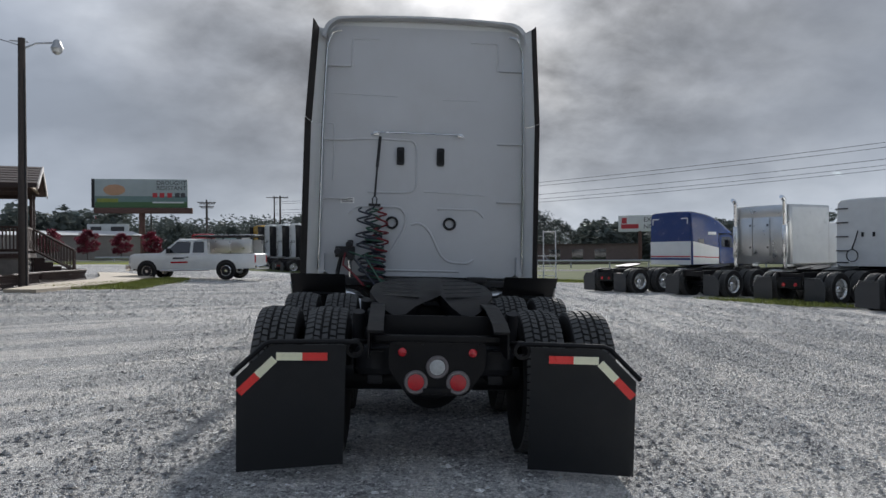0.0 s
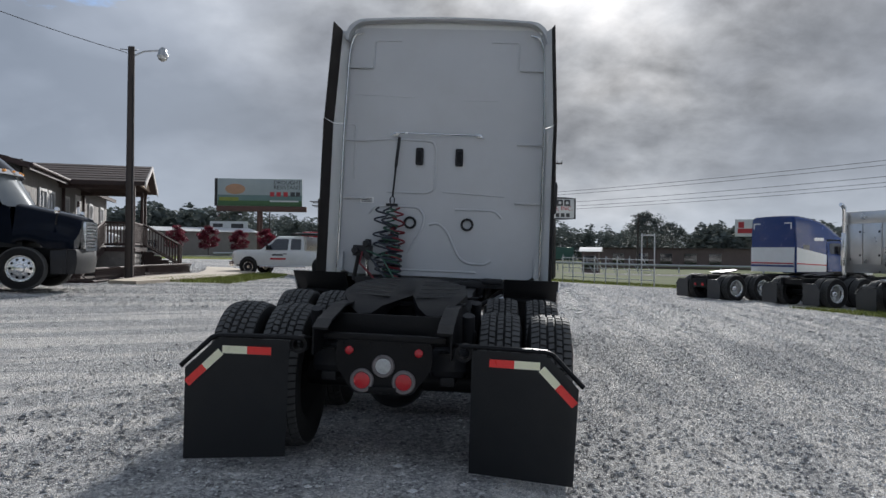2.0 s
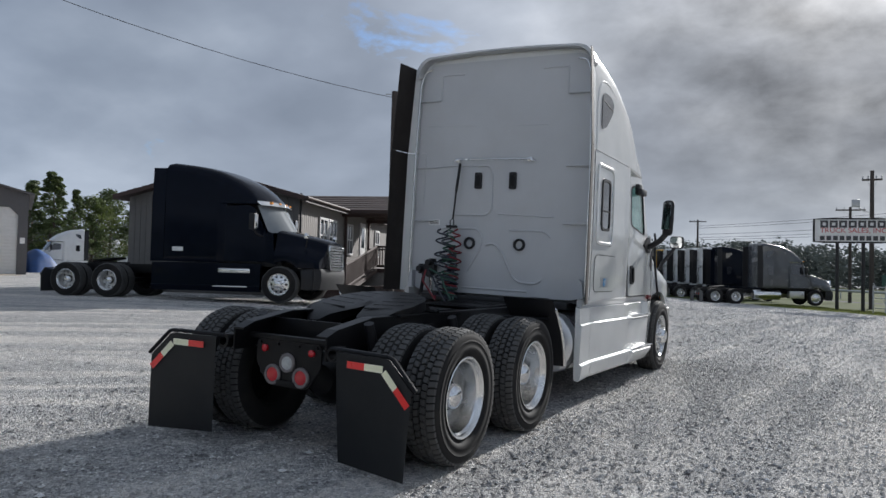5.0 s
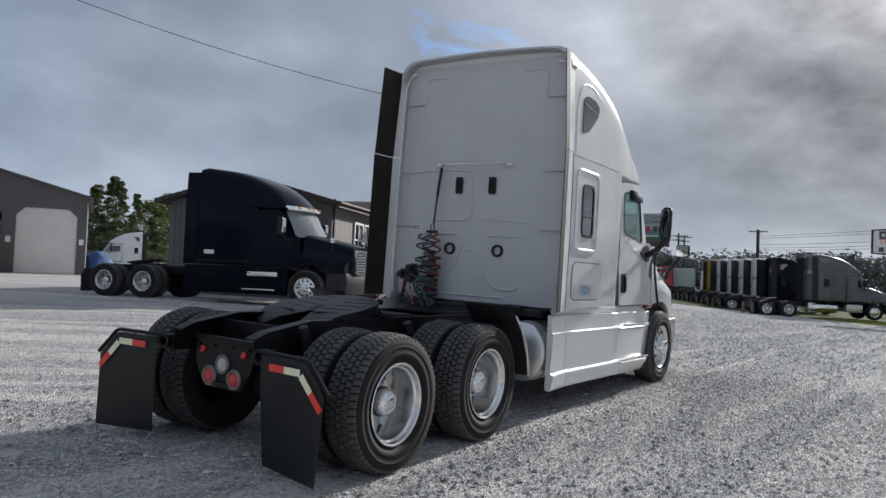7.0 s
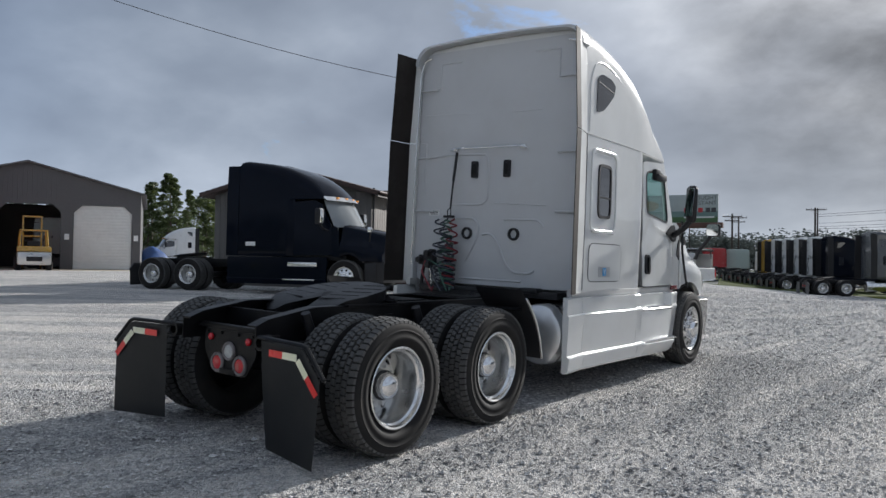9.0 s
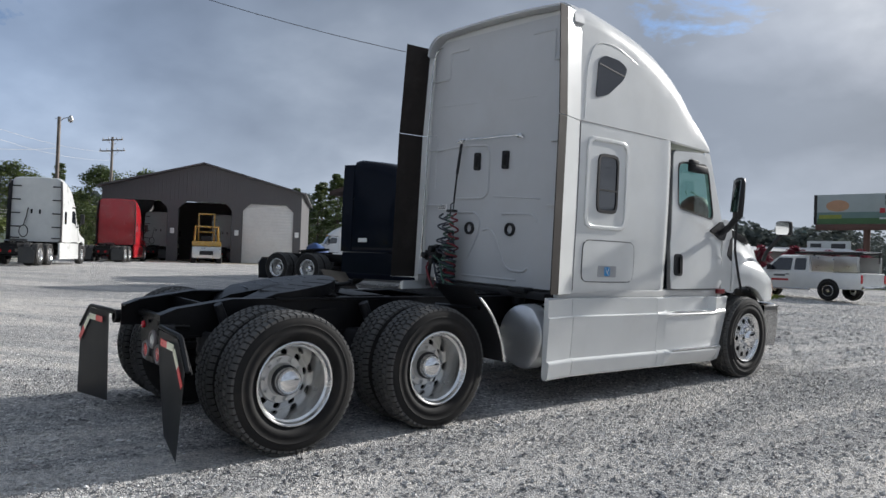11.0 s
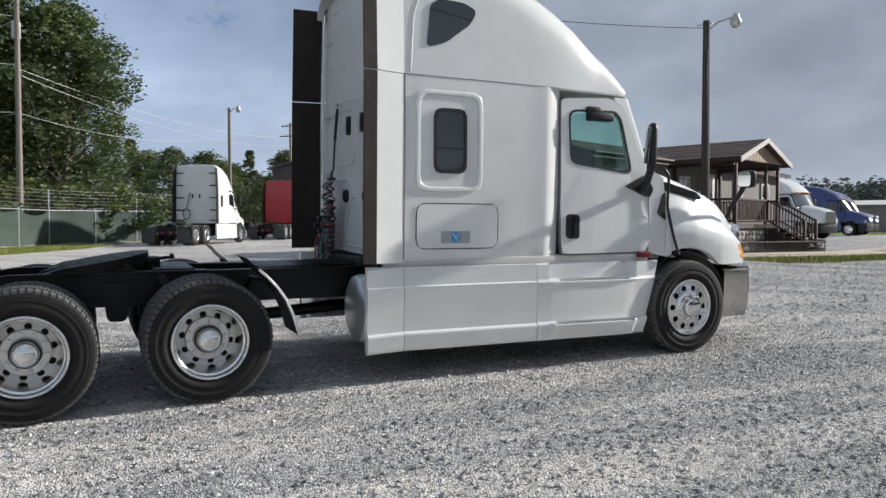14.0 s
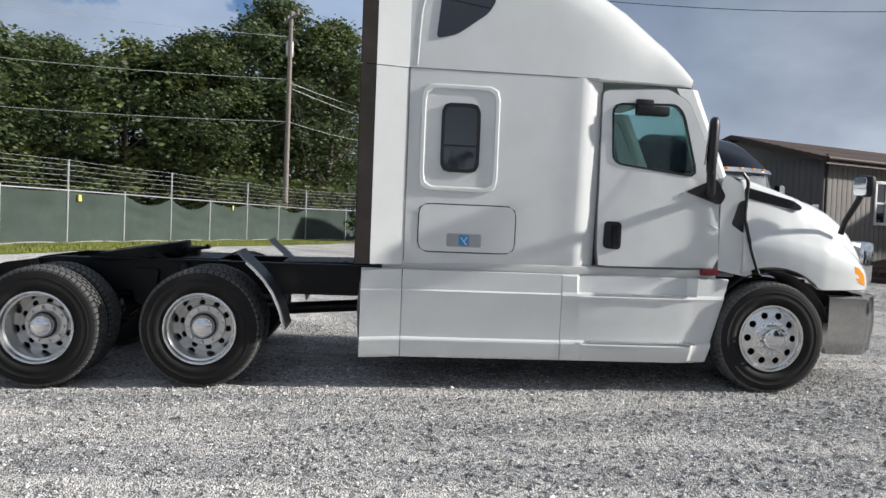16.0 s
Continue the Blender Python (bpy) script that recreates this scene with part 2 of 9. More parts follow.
def finish(bm, sharp=35):
    bmesh.ops.recalc_face_normals(bm, faces=bm.faces)
    for f in bm.faces:
        f.smooth = True
    me = bpy.data.meshes.new("mesh")
    bm.to_mesh(me)
    bm.free()
    me.set_sharp_from_angle(angle=radians(sharp))
    return me


def part(name, bm, mat, parent=None, label="", sharp=35):
    """Links a bmesh, or shared mesh data, as one mesh object under a thing or a part."""
    me = bm if isinstance(bm, bpy.types.Mesh) else finish(bm, sharp)
    if not me.materials:
        for one in mat if isinstance(mat, (list, tuple)) else (mat,):
            me.materials.append(one)
    ob = new(name, me)
    if parent is not None:
        ob.parent = parent
    if label:
        tagged(ob, label)
    return ob


def thing(name, label, category, group="", m=None, kind=""):
    ob = new(name)
    ob.empty_display_size = 0.2
    if m is not None:
        ob.matrix_world = m
    return tagged(ob, label, category, group, kind)


def box(bm, x0, x1, y0, y1, z0, z1, bevel=0.0, m=None):
    vs = bmesh.ops.create_cube(bm, size=1.0)["verts"]
    for v in vs:
        v.co = Vector(((x0 + x1) / 2 + v.co.x * (x1 - x0), (y0 + y1) / 2 + v.co.y * (y1 - y0), (z0 + z1) / 2 + v.co.z * (z1 - z0)))
    if bevel:
        es = list({e for v in vs for e in v.link_edges})
        made = bmesh.ops.bevel(bm, geom=es, offset=bevel, segments=2, affect="EDGES", profile=0.6)
        vs = list({v for f in made["faces"] for v in f.verts} | {v for v in vs if v.is_valid})
    if m is not None:
        bmesh.ops.transform(bm, matrix=m, verts=vs)
    return bm


def a_box(*a, **k):
    return box(bmesh.new(), *a, **k)


def rod(bm, a, b, r, r2=None, n=10):
    """A round bar from a to b."""
    a, b = Vector(a), Vector(b)
    d = b - a
    m = Matrix.Translation((a + b) / 2) @ d.to_track_quat("Z", "Y").to_matrix().to_4x4()
    bmesh.ops.create_cone(bm, cap_ends=True, segments=n, radius1=r, radius2=r if r2 is None else r2, depth=d.length, matrix=m)
    return bm


def tube(bm, pts, r, n=7, closed=False):
    """A round tube along a list of points."""
    pts = [Vector(p) for p in pts]
    rings, k = [], len(pts)
    side = None
    for i, p in enumerate(pts):
        d = (pts[(i + 1) % k] - pts[i - 1]) if closed else (pts[min(i + 1, k - 1)] - pts[max(i - 1, 0)])
        d.normalize()
        if side is None:
            side = d.orthogonal().normalized()
        side = (side - d * side.dot(d)).normalized()
        other = d.cross(side)
        rings.append([bm.verts.new(p + r * (math.cos(a) * side + math.sin(a) * other)) for a in (2 * math.pi * j / n for j in range(n))])
    for i in range(k if closed else k - 1):
        a, b = rings[i], rings[(i + 1) % k]
        for j in range(n):
            bm.faces.new((a[j], a[(j + 1) % n], b[(j + 1) % n], b[j]))
    if not closed:
        bm.faces.new(rings[0])
        bm.faces.new(rings[-1])
    return bm


def loft(bm, sections, close_ring=True, cap0=True, cap1=True):
    rings = [[bm.verts.new(p) for p in s] for s in sections]
    n = len(rings[0])
    for a, b in zip(rings, rings[1:]):
        for j in range(n if close_ring else n - 1):
            bm.faces.new((a[j], a[(j + 1) % n], b[(j + 1) % n], b[j]))
    if cap0:
        bm.faces.new(rings[0])
    if cap1:
        bm.faces.new(rings[-1])
    return bm


def lathe(bm, profile, n=40, axis="x", m=None):
    """Turns rows of (radius, place along the axis) round the axis; a radius of 0 closes it."""
    rings, made = [], []
    for r, s in profile:
        ring = []
        for j in range(n if r > 1e-6 else 1):
            a = 2 * math.pi * j / n
            c, d = r * math.cos(a), r * math.sin(a)
            ring.append(bm.verts.new({"x": (s, c, d), "y": (c, s, d), "z": (c, d, s)}[axis]))
        rings.append(ring)
        made += ring
    for a, b in zip(rings, rings[1:]):
        if len(a) == len(b) == 1:
            continue
        for j in range(n):
            k = (j + 1) % n
            if len(a) == 1:
                bm.faces.new((a[0], b[k], b[j]))
            elif len(b) == 1:
                bm.faces.new((a[j], a[k], b[0]))
            else:
                bm.faces.new((a[j], a[k], b[k], b[j]))
    if m is not None:
        bmesh.ops.transform(bm, matrix=m, verts=made)
    return bm


def rounded(pts, r, k=4):
    """A closed outline with its corners rounded."""
    out, n = [], len(pts)
    for i in range(n):
        a, b, c = (Vector(pts[(i + j - 1) % n]) for j in range(3))
        d1, d2 = (a - b), (c - b)
        rr = min(r, d1.length * 0.45, d2.length * 0.45)
        p, q = b + d1.normalized() * rr, b + d2.normalized() * rr
        for s in range(k + 1):
            t = s / k
            out.append(tuple((1 - t) ** 2 * p + 2 * t * (1 - t) * b + t * t * q))
    return out


def slab(bm, pts, x, thick, place=None):
    """A flat plate: outline in two axes, thickness along the third. place(u, v, w) gives the point; by default the outline is y, z."""
    place = place or (lambda u, v, w: (w(u, v) if callable(w) else w, u, v))
    front = [bm.verts.new(place(u, v, x)) for u, v in pts]
    back = [bm.verts.new(place(u, v, (lambda a, b: x(a, b) + thick) if callable(x) else x + thick)) for u, v in pts]
    bm.faces.new(front)
    bm.faces.new(back[::-1])
    for i in range(len(pts)):
        j = (i + 1) % len(pts)
        bm.faces.new((front[i], front[j], back[j], back[i]))
    return bm


def resample(pts, centre, n):
    """n points of a closed outline, at even angles round a centre inside it."""
    out = []
    cx, cy = centre
    for k in range(n):
        a = 2 * math.pi * k / n
        dx, dy = math.cos(a), math.sin(a)
        best = None
        for i in range(len(pts)):
            (x1, y1), (x2, y2) = pts[i], pts[(i + 1) % len(pts)]
            ex, ey = x2 - x1, y2 - y1
            den = dx * ey - dy * ex
            if abs(den) < 1e-9:
                continue
            t = ((x1 - cx) * ey - (y1 - cy) * ex) / den
            s = ((x1 - cx) * dy - (y1 - cy) * dx) / den
            if t > 0 and -1e-6 <= s <= 1 + 1e-6 and (best is None or t < best):
                best = t
        out.append((cx + best * dx, cy + best * dy))
    return out


def frame_plate(bm, outer, inner, x, thick, n=48, place=None):
    """A plate with one hole in it; x may be a function of the two outline axes."""
    place = place or (lambda u, v, w: (w, u, v))
    c = (sum(p[0] for p in inner) / len(inner), sum(p[1] for p in inner) / len(inner))
    o, i = resample(outer, c, n), resample(inner, c, n)
    f = x if callable(x) else (lambda u, v: x)
    rings = [[bm.verts.new(place(u, v, f(u, v) + d)) for u, v in loop] for loop, d in ((o, 0), (i, 0), (i, thick), (o, thick))]
    for a, b in zip(rings, rings[1:] + rings[:1]):
        for k in range(n):
            bm.faces.new((a[k], a[(k + 1) % n], b[(k + 1) % n], b[k]))
    return bm


def grid(bm, nu, nv, f):
    vs = [[bm.verts.new(f(i / nu, j / nv)) for j in range(nv + 1)] for i in range(nu + 1)]
    for i in range(nu):
        for j in range(nv):
            bm.faces.new((vs[i][j], vs[i + 1][j], vs[i + 1][j + 1], vs[i][j + 1]))
    return bm


def interp(x, rows):
    """Piecewise-linear table look-up; rows of x and one or more values."""
    xs = [r[0] for r in rows]
    return [float(np.interp(x, xs, [r[k] for r in rows])) for k in range(1, len(rows[0]))]


def gz(x, y=0.0):
    """Height of the ground: the yard falls gently to the truck's right and, on that side, away ahead of it."""
    fall = min(1.0, max(0.0, (x + 24.0) / 18.0)) * 0.0115 * min(max(y - 8.0, 0.0), 80.0)
    dip = 0.028 * min(1.0, max(0.0, (1.1 - y) / 0.9))
    return -0.42 * math.tanh(x * 0.0323 / 0.42) + 0.16 * math.tanh(max(y, 0.0) * 0.009 / 0.16) - fall - dip

# ---- wheels ----
CACHE = {}


def tyre_mesh(radius, half, rim_r, n=56):
    key = ("tyre", radius, half, n)
    if key not in CACHE:
        h, r = half, radius
        prof = [(rim_r, -h * 0.72), (rim_r + 0.012, -h * 0.86), (rim_r + 0.05, -h * 0.98), ((r + rim_r) / 2, -h * 1.06), (r - 0.055, -h * 1.0), (r - 0.032, -h * 0.95), (r - 0.022, -h * 0.88)]
        prof += [(r - 0.018, -h * 0.4), (r - 0.018, h * 0.4), (r - 0.022, h * 0.88), (r - 0.032, h * 0.95), (r - 0.055, h * 1.0)]
        prof += [(r - 0.075, h * 1.035), (r - 0.079, h * 1.03), ((r + rim_r) / 2 + 0.02, h * 1.07), ((r + rim_r) / 2 + 0.017, h * 1.055), ((r + rim_r) / 2 - 0.02, h * 1.05), ((r + rim_r) / 2 - 0.023, h * 1.065), (rim_r + 0.052, h * 1.0), (rim_r + 0.048, h * 0.97), (rim_r + 0.012, h * 0.86), (rim_r, h * 0.72), (rim_r - 0.01, 0)]
        CACHE[key] = finish(lathe(bmesh.new(), prof + [prof[0]], n), 50)
    return CACHE[key]


def tread_mesh(radius, half, drive=True):
    """Separate blocks of tread in staggered rows, with shoulder lugs."""
    key = ("tread", radius, half, drive)
    if key in CACHE:
        return CACHE[key]
    bm = bmesh.new()
    rng = random.Random(4)
    rows = [(-0.77, 0.40), (-0.385, 0.29), (0.0, 0.29), (0.385, 0.29), (0.77, 0.40)] if drive else [(-0.8, 0.34), (-0.4, 0.34), (0, 0.34), (0.4, 0.34), (0.8, 0.34)]
    count = 60
    for k, (c, w) in enumerate(rows):
        for i in range(count):
            a0 = 2 * math.pi * (i + 0.5 * (k % 2)) / count
            da = 2 * math.pi / count * (0.41 if drive else 0.47)
            skew = (0.06 if k % 2 else -0.06) * (2 * math.pi / count) if drive else 0
            low, high = radius - 0.024, radius - (0.006 if abs(c) > 0.6 else 0.0) + rng.uniform(-0.0012, 0.0012)
            ring = []
            for rr, s in ((low, 1.0), (high, 0.88)):
                for sx, sa in ((-1, -1), (1, -1), (1, 1), (-1, 1)):
                    a = a0 + sa * da * s + sx * skew
                    x = (c + sx * w / 2 * s) * half
                    edge = rr - (0.012 if abs(x) > half * 0.88 else 0)
                    ring.append(bm.verts.new((x, edge * math.cos(a), edge * math.sin(a))))
            b, t = ring[:4], ring[4:]
            bm.faces.new(t)
            for j in range(4):
                bm.faces.new((b[j], b[(j + 1) % 4], t[(j + 1) % 4], t[j]))
    CACHE[key] = finish(bm, 20)
    return CACHE[key]


def disc_mesh(x, r_in, r_out, hole_r, holes=10, x_out=None):
    """Wheel disc with round hand holes that go through."""
    key = ("disc", x, r_in, r_out, hole_r, x_out)
    if key in CACHE:
        return CACHE[key]
    bm = bmesh.new()
    x_out = x if x_out is None else x_out
    rc = (r_in + r_out) / 2 + 0.006
    step = 2 * math.pi / holes

    def depth(r):
        return x + (x_out - x) * max(0, min(1, (r - r_in) / (r_out - r_in)))

    for h in range(holes):
        a0 = h * step
        outline = []
        for k in range(4):
            outline.append((r_out, -step / 2 + step * k / 4))
        for k in range(3):
            outline.append((r_out + (r_in - r_out) * k / 3, step / 2))
        for k in range(4):
            outline.append((r_in, step / 2 - step * k / 4))
        for k in range(3):
            outline.append((r_in + (r_out - r_in) * k / 3, -step / 2))
        out_pts = [(r * math.cos(a), r * math.sin(a)) for r, a in outline]
        n = len(out_pts)
        loops = []
        for d in (0, -0.018):
            o = [(depth(math.hypot(*p)) + d, *p) for p in out_pts]
            i = []
            for p in out_pts:
                a = math.atan2(p[1], p[0] - rc)
                q = (rc + hole_r * math.cos(a), hole_r * math.sin(a))
                i.append((depth(math.hypot(*q)) + d, *q))
            loops.append((o, i))
        c, s = math.cos(a0), math.sin(a0)
        vs = [[bm.verts.new((p[0], p[1] * c - p[2] * s, p[1] * s + p[2] * c)) for p in loop] for loop in (loops[0][0], loops[0][1], loops[1][1])]
        for A, B in zip(vs, vs[1:]):
            for k in range(n):
                bm.faces.new((A[k], A[(k + 1) % n], B[(k + 1) % n], B[k]))
    bmesh.ops.remove_doubles(bm, verts=bm.verts, dist=0.0004)
    CACHE[key] = finish(bm, 30)
    return CACHE[key]


def nuts_mesh(x, r, size=0.016, length=0.03):
    key = ("nuts", x, r)
    if key not in CACHE:
        bm = bmesh.new()
        for k in range(10):
            a = 2 * math.pi * (k + 0.5) / 10
            rod(bm, (x, r * math.cos(a), r * math.sin(a)), (x + length, r * math.cos(a), r * math.sin(a)), size, size * 0.8, 6)
        CACHE[key] = finish(bm)
    return CACHE[key]


def once(key, make, sharp=35):
    if key not in CACHE:
        CACHE[key] = finish(make(), sharp)
    return CACHE[key]


def sub(name, me, mat, parent, m=None, label=""):
    """A shared mesh as a part; its material hangs on the object, so that the mesh can serve several colours."""
    if not me.materials:
        me.materials.append(mat)
    ob = new(name, me)
    ob.parent = parent
    if me.materials[0] is not mat:
        ob.material_slots[0].link = "OBJECT"
        ob.material_slots[0].material = mat
    if m is not None:
        ob.matrix_local = m
    return tagged(ob, label) if label else ob


def nuts(w, x, r, size, length, mat, split):
    """Ten wheel nuts: parts of their own on the near truck, one ring on the others."""
    if not split:
        tagged(sub("wheel_nuts", nuts_mesh(x, r, size, length), mat, w), kind="stuff")
        return
    for k in range(10):
        a = 2 * math.pi * (k + 0.5) / 10
        sub("wheel_nut", once(("nut", size, length), lambda: rod(rod(bmesh.new(), (0, 0, 0), (length, 0, 0), size, size * 0.85, 6), (0, 0, 0), (0.008, 0, 0), size * 1.25, n=12)), mat, w, pose(x, r * math.cos(a), r * math.sin(a)))


def dual_wheel(parent, y, side, z=0.505, tread=True, r=0.51, split=False):
    """Outer and inner drive tyre on one hub; side is 1 or -1. The outer wheel's disc lies deep inside the rim."""
    n = 56 if split else 28
    turn = random.Random(round(y * 50) + side).uniform(0, 360)
    for name, x in (("outer_wheel", 1.075), ("inner_wheel", 0.735)):
        m = pose(side * x, y, z, 0, 0, 0 if side > 0 else 180) @ pose(0, 0, 0, turn, 0, 0)
        w = sub(name, tyre_mesh(r, 0.137, 0.292, n), RUBBER, parent, m)
        if tread:
            sub("tread", tread_mesh(r, 0.137), TREAD, w)
        if name == "outer_wheel":
            sub("rim", once(("rim_outer", n), lambda: lathe(bmesh.new(), [(0.290, 0.112), (0.302, 0.122), (0.304, 0.130), (0.296, 0.134), (0.286, 0.128), (0.281, 0.112), (0.277, 0.10)], n)), ALLOY, w, None, "polished rim lip")
            sub("rim_barrel", once(("barrel_outer", n), lambda: lathe(bmesh.new(), [(0.277, 0.10), (0.262, 0.085), (0.256, 0.04), (0.244, -0.02), (0.234, -0.08), (0.226, -0.125)], n)), ALLOY, w)
            sub("wheel_disc", disc_mesh(-0.085, 0.150, 0.230, 0.027, x_out=-0.118), WHEEL_GREY, w)
            sub("hub_flange", once(("hub_flange", n), lambda: lathe(bmesh.new(), [(0.180, -0.12), (0.178, -0.086), (0.172, -0.076), (0.120, -0.074), (0.116, -0.06), (0.112, -0.03), (0, -0.03)], n)), WHEEL_GREY, w)
            sub("brake_drum", once(("drum_rear", n), lambda: lathe(bmesh.new(), [(0, -0.155), (0.222, -0.155), (0.226, -0.17), (0.226, -0.22), (0, -0.22)], n)), FRAME_BLACK, w)
            nuts(w, -0.076, 0.147, 0.017, 0.032, WHEEL_GREY, split)
            sub("hub_seal", once(("hub_seal", n), lambda: lathe(bmesh.new(), [(0.112, -0.034), (0.112, -0.016), (0.104, -0.012), (0.09, -0.012)], n)), PLASTIC, w)
            sub("hub_cap", once(("hub_cap", n), lambda: lathe(bmesh.new(), [(0.098, -0.03), (0.100, 0.015), (0.095, 0.037), (0.082, 0.057), (0.060, 0.072), (0.034, 0.08), (0, 0.083)], n)), CHROME, w, None, "mirror-bright chrome hub cap")


def front_wheel(parent, y, side, z=0.51, tread=True, r=0.51, split=False, out=1.06):
    n = 56 if split else 28
    m = pose(side * out, y, z, 0, 0, 0 if side > 0 else 180)
    w = sub("front_wheel", tyre_mesh(r, 0.137, 0.292, n), RUBBER, parent, m)
    if tread:
        sub("tread", tread_mesh(r, 0.137, False), TREAD, w)
    sub("rim", once(("rim_front", n), lambda: lathe(bmesh.new(), [(0.296, 0.118), (0.305, 0.124), (0.303, 0.131), (0.288, 0.130), (0.279, 0.118), (0.272, 0.102), (0.262, 0.098)], n)), ALLOY, w)
    sub("wheel_disc", disc_mesh(0.118, 0.150, 0.264, 0.031, x_out=0.098), ALLOY, w)
    sub("hub_flange", once(("hub_front", n), lambda: lathe(bmesh.new(), [(0.17, 0.10), (0.168, 0.118), (0.155, 0.126), (0.11, 0.128), (0.104, 0.15), (0.098, 0.185), (0.085, 0.20), (0.05, 0.206), (0, 0.207)], n)), CHROME, w)
    nuts(w, 0.12, 0.14, 0.017, 0.05, CHROME, split)
    sub("brake_drum", once(("drum_front", n), lambda: lathe(bmesh.new(), [(0, 0.03), (0.262, 0.03), (0.268, 0.01), (0.268, -0.10), (0, -0.10)], n)), FRAME_BLACK, w)


# ---- cab shells, shared by the modern tractors ----
ROOF = [(3.0, 1.175, 3.93), (3.2, 1.175, 3.96), (3.5, 1.17, 3.92), (3.95, 1.165, 3.86), (4.2, 1.16, 3.81), (4.45, 1.157, 3.745), (4.6, 1.155, 3.69), (4.78, 1.148, 3.61), (5.0, 1.135, 3.48), (5.2, 1.122, 3.32), (5.35, 1.108, 3.17), (5.5, 1.09, 2.99), (5.62, 1.065, 2.845), (5.7, 1.04, 2.79)]


def cab_section(y, w, z0, z1, r, lean=0.05, crown=0.03, bow=0.0):
    """Half outline from the sill over the roof, mirrored; bow pushes the middle forward."""
    half = [(w - 0.012, z0), (w, z0 + 0.05), (w + 0.004, z0 + (z1 - z0) * 0.3), (w - 0.004, z0 + (z1 - z0) * 0.55), (w - lean, z1 - r)]
    for k in range(1, 7):
        a = radians(15 * k)
        half.append((w - lean - r + r * math.cos(a), z1 - r + r * math.sin(a)))
    for k in range(1, 4):
        u = 1 - k / 3
        half.append(((w - lean - r) * u, z1 + crown * (1 - u * u)))
    ring = half + [(-x, z) for x, z in half[-2::-1]]
    return [(x, y + bow * (1 - (x / max(w, 0.1)) ** 2), z) for x, z in ring]


BELT = 2.79  # height of the seam between the cab and its roof fairing


def skin_x(y, z):
    """Half width of the sleeper's side at a station and height."""
    w, zt = interp(min(max(y, 3.0), 5.7), ROOF)
    r = corner_radius(y, zt)
    if z < zt - r:
        f, top = (z - 1.10) / (zt - 1.10), 1 - r / (zt - 1.10)
        return w + (0.004 * f / 0.3 if f < 0.3 else 0.004 - 0.008 * (f - 0.3) / 0.25 if f < 0.55 else -0.004 - 0.046 * (f - 0.55) / max(top - 0.55, 0.05))
    return w - 0.05 - r * (1 - math.sqrt(max(0.0, 1 - ((z - zt + r) / r) ** 2)))


def corner_radius(y, zt):
    return max(0.05, min(0.22 + (0.14 * (y - 3.6) if y > 3.6 else 0.0), (zt - 2.76) * 0.85))


def cab_side(sd, sill=1.10):
    """Wall of the sleeper below the belt; its front edge turns in towards the door."""
    bm = bmesh.new()
    turn = [(3.0, -0.03), (3.03, 0), (3.2, 0), (3.5, 0), (3.95, 0), (4.3, 0), (4.50, 0), (4.56, 0.006), (4.60, 0.004), (4.65, -0.014), (4.72, -0.05), (4.785, -0.088)]
    secs = []
    for y, d in turn:
        zs = [sill, sill + 0.05] + [sill + (BELT - sill) * k / 8 for k in range(1, 9)]
        secs.append([(sd * (skin_x(y, z) + d - (0.012 if z == sill else 0)), y + 0.012 * (z - 1.1), z) for z in zs] + [(sd * (skin_x(y, zs[-1]) + d - 0.03), y, zs[-1]), (sd * (skin_x(y, sill) + d - 0.03), y, sill)])
    loft(bm, secs)
    return bm


def roof_cap():
    """Roof fairing from the back of the sleeper to the windscreen, in one shell."""
    bm = bmesh.new()
    secs = []
    for i, y in enumerate((3.0, 3.03, 3.2, 3.35, 3.5, 3.7, 3.95, 4.2, 4.45, 4.6, 4.78, 4.9, 5.0, 5.1, 5.2, 5.28, 5.35, 5.43, 5.5, 5.56, 5.62)):
        w, zt = interp(y, ROOF)
        if i == 0:
            w, zt = w - 0.03, zt - 0.03
        r = corner_radius(y, zt)
        low, high = BELT, zt - r
        half = [(skin_x(y, low) - 0.02, low - 0.015), (skin_x(y, low) + (0 if i else -0.03), low)]
        half += [(skin_x(y, low + (high - low) * k / 4) + (0 if i else -0.03), low + (high - low) * k / 4) for k in range(1, 4)]
        half.append((w - 0.05, high))
        for k in range(1, 7):
            a = radians(15 * k)
            half.append((w - 0.05 - r + r * math.cos(a), high + r * math.sin(a)))
        for k in range(1, 5):
            u = 1 - k / 4
            half.append(((w - 0.05 - r) * u, zt + 0.03 * (1 - u * u)))
        ring = half + [(-x, z) for x, z in half[-2::-1]]
        bow = 0.28 * max(0.0, (y - 4.78) / 0.84)
        secs.append([(x, y + bow * (1 - (x / w) ** 2), z) for x, z in ring])
    loft(bm, secs, True, True, True)
    return bm


DOOR = [(4.80, 1.13), (4.80, 2.70), (5.42, 2.74), (5.62, 2.64), (5.95, 1.95), (5.97, 1.14)]
DOOR_WINDOW = [(4.92, 2.06), (4.90, 2.58), (5.49, 2.60), (5.57, 2.52), (5.72, 1.97)]


def door_x(y, z):
    return 1.098 - 0.055 * (z - 1.13) / 1.6 - 0.05 * max(0.0, (y - 5.2)) - 0.012 * math.exp(-((z - 1.62) / 0.1) ** 2)


def place_side(side):
    return lambda u, v, w: (side * w, u, v)


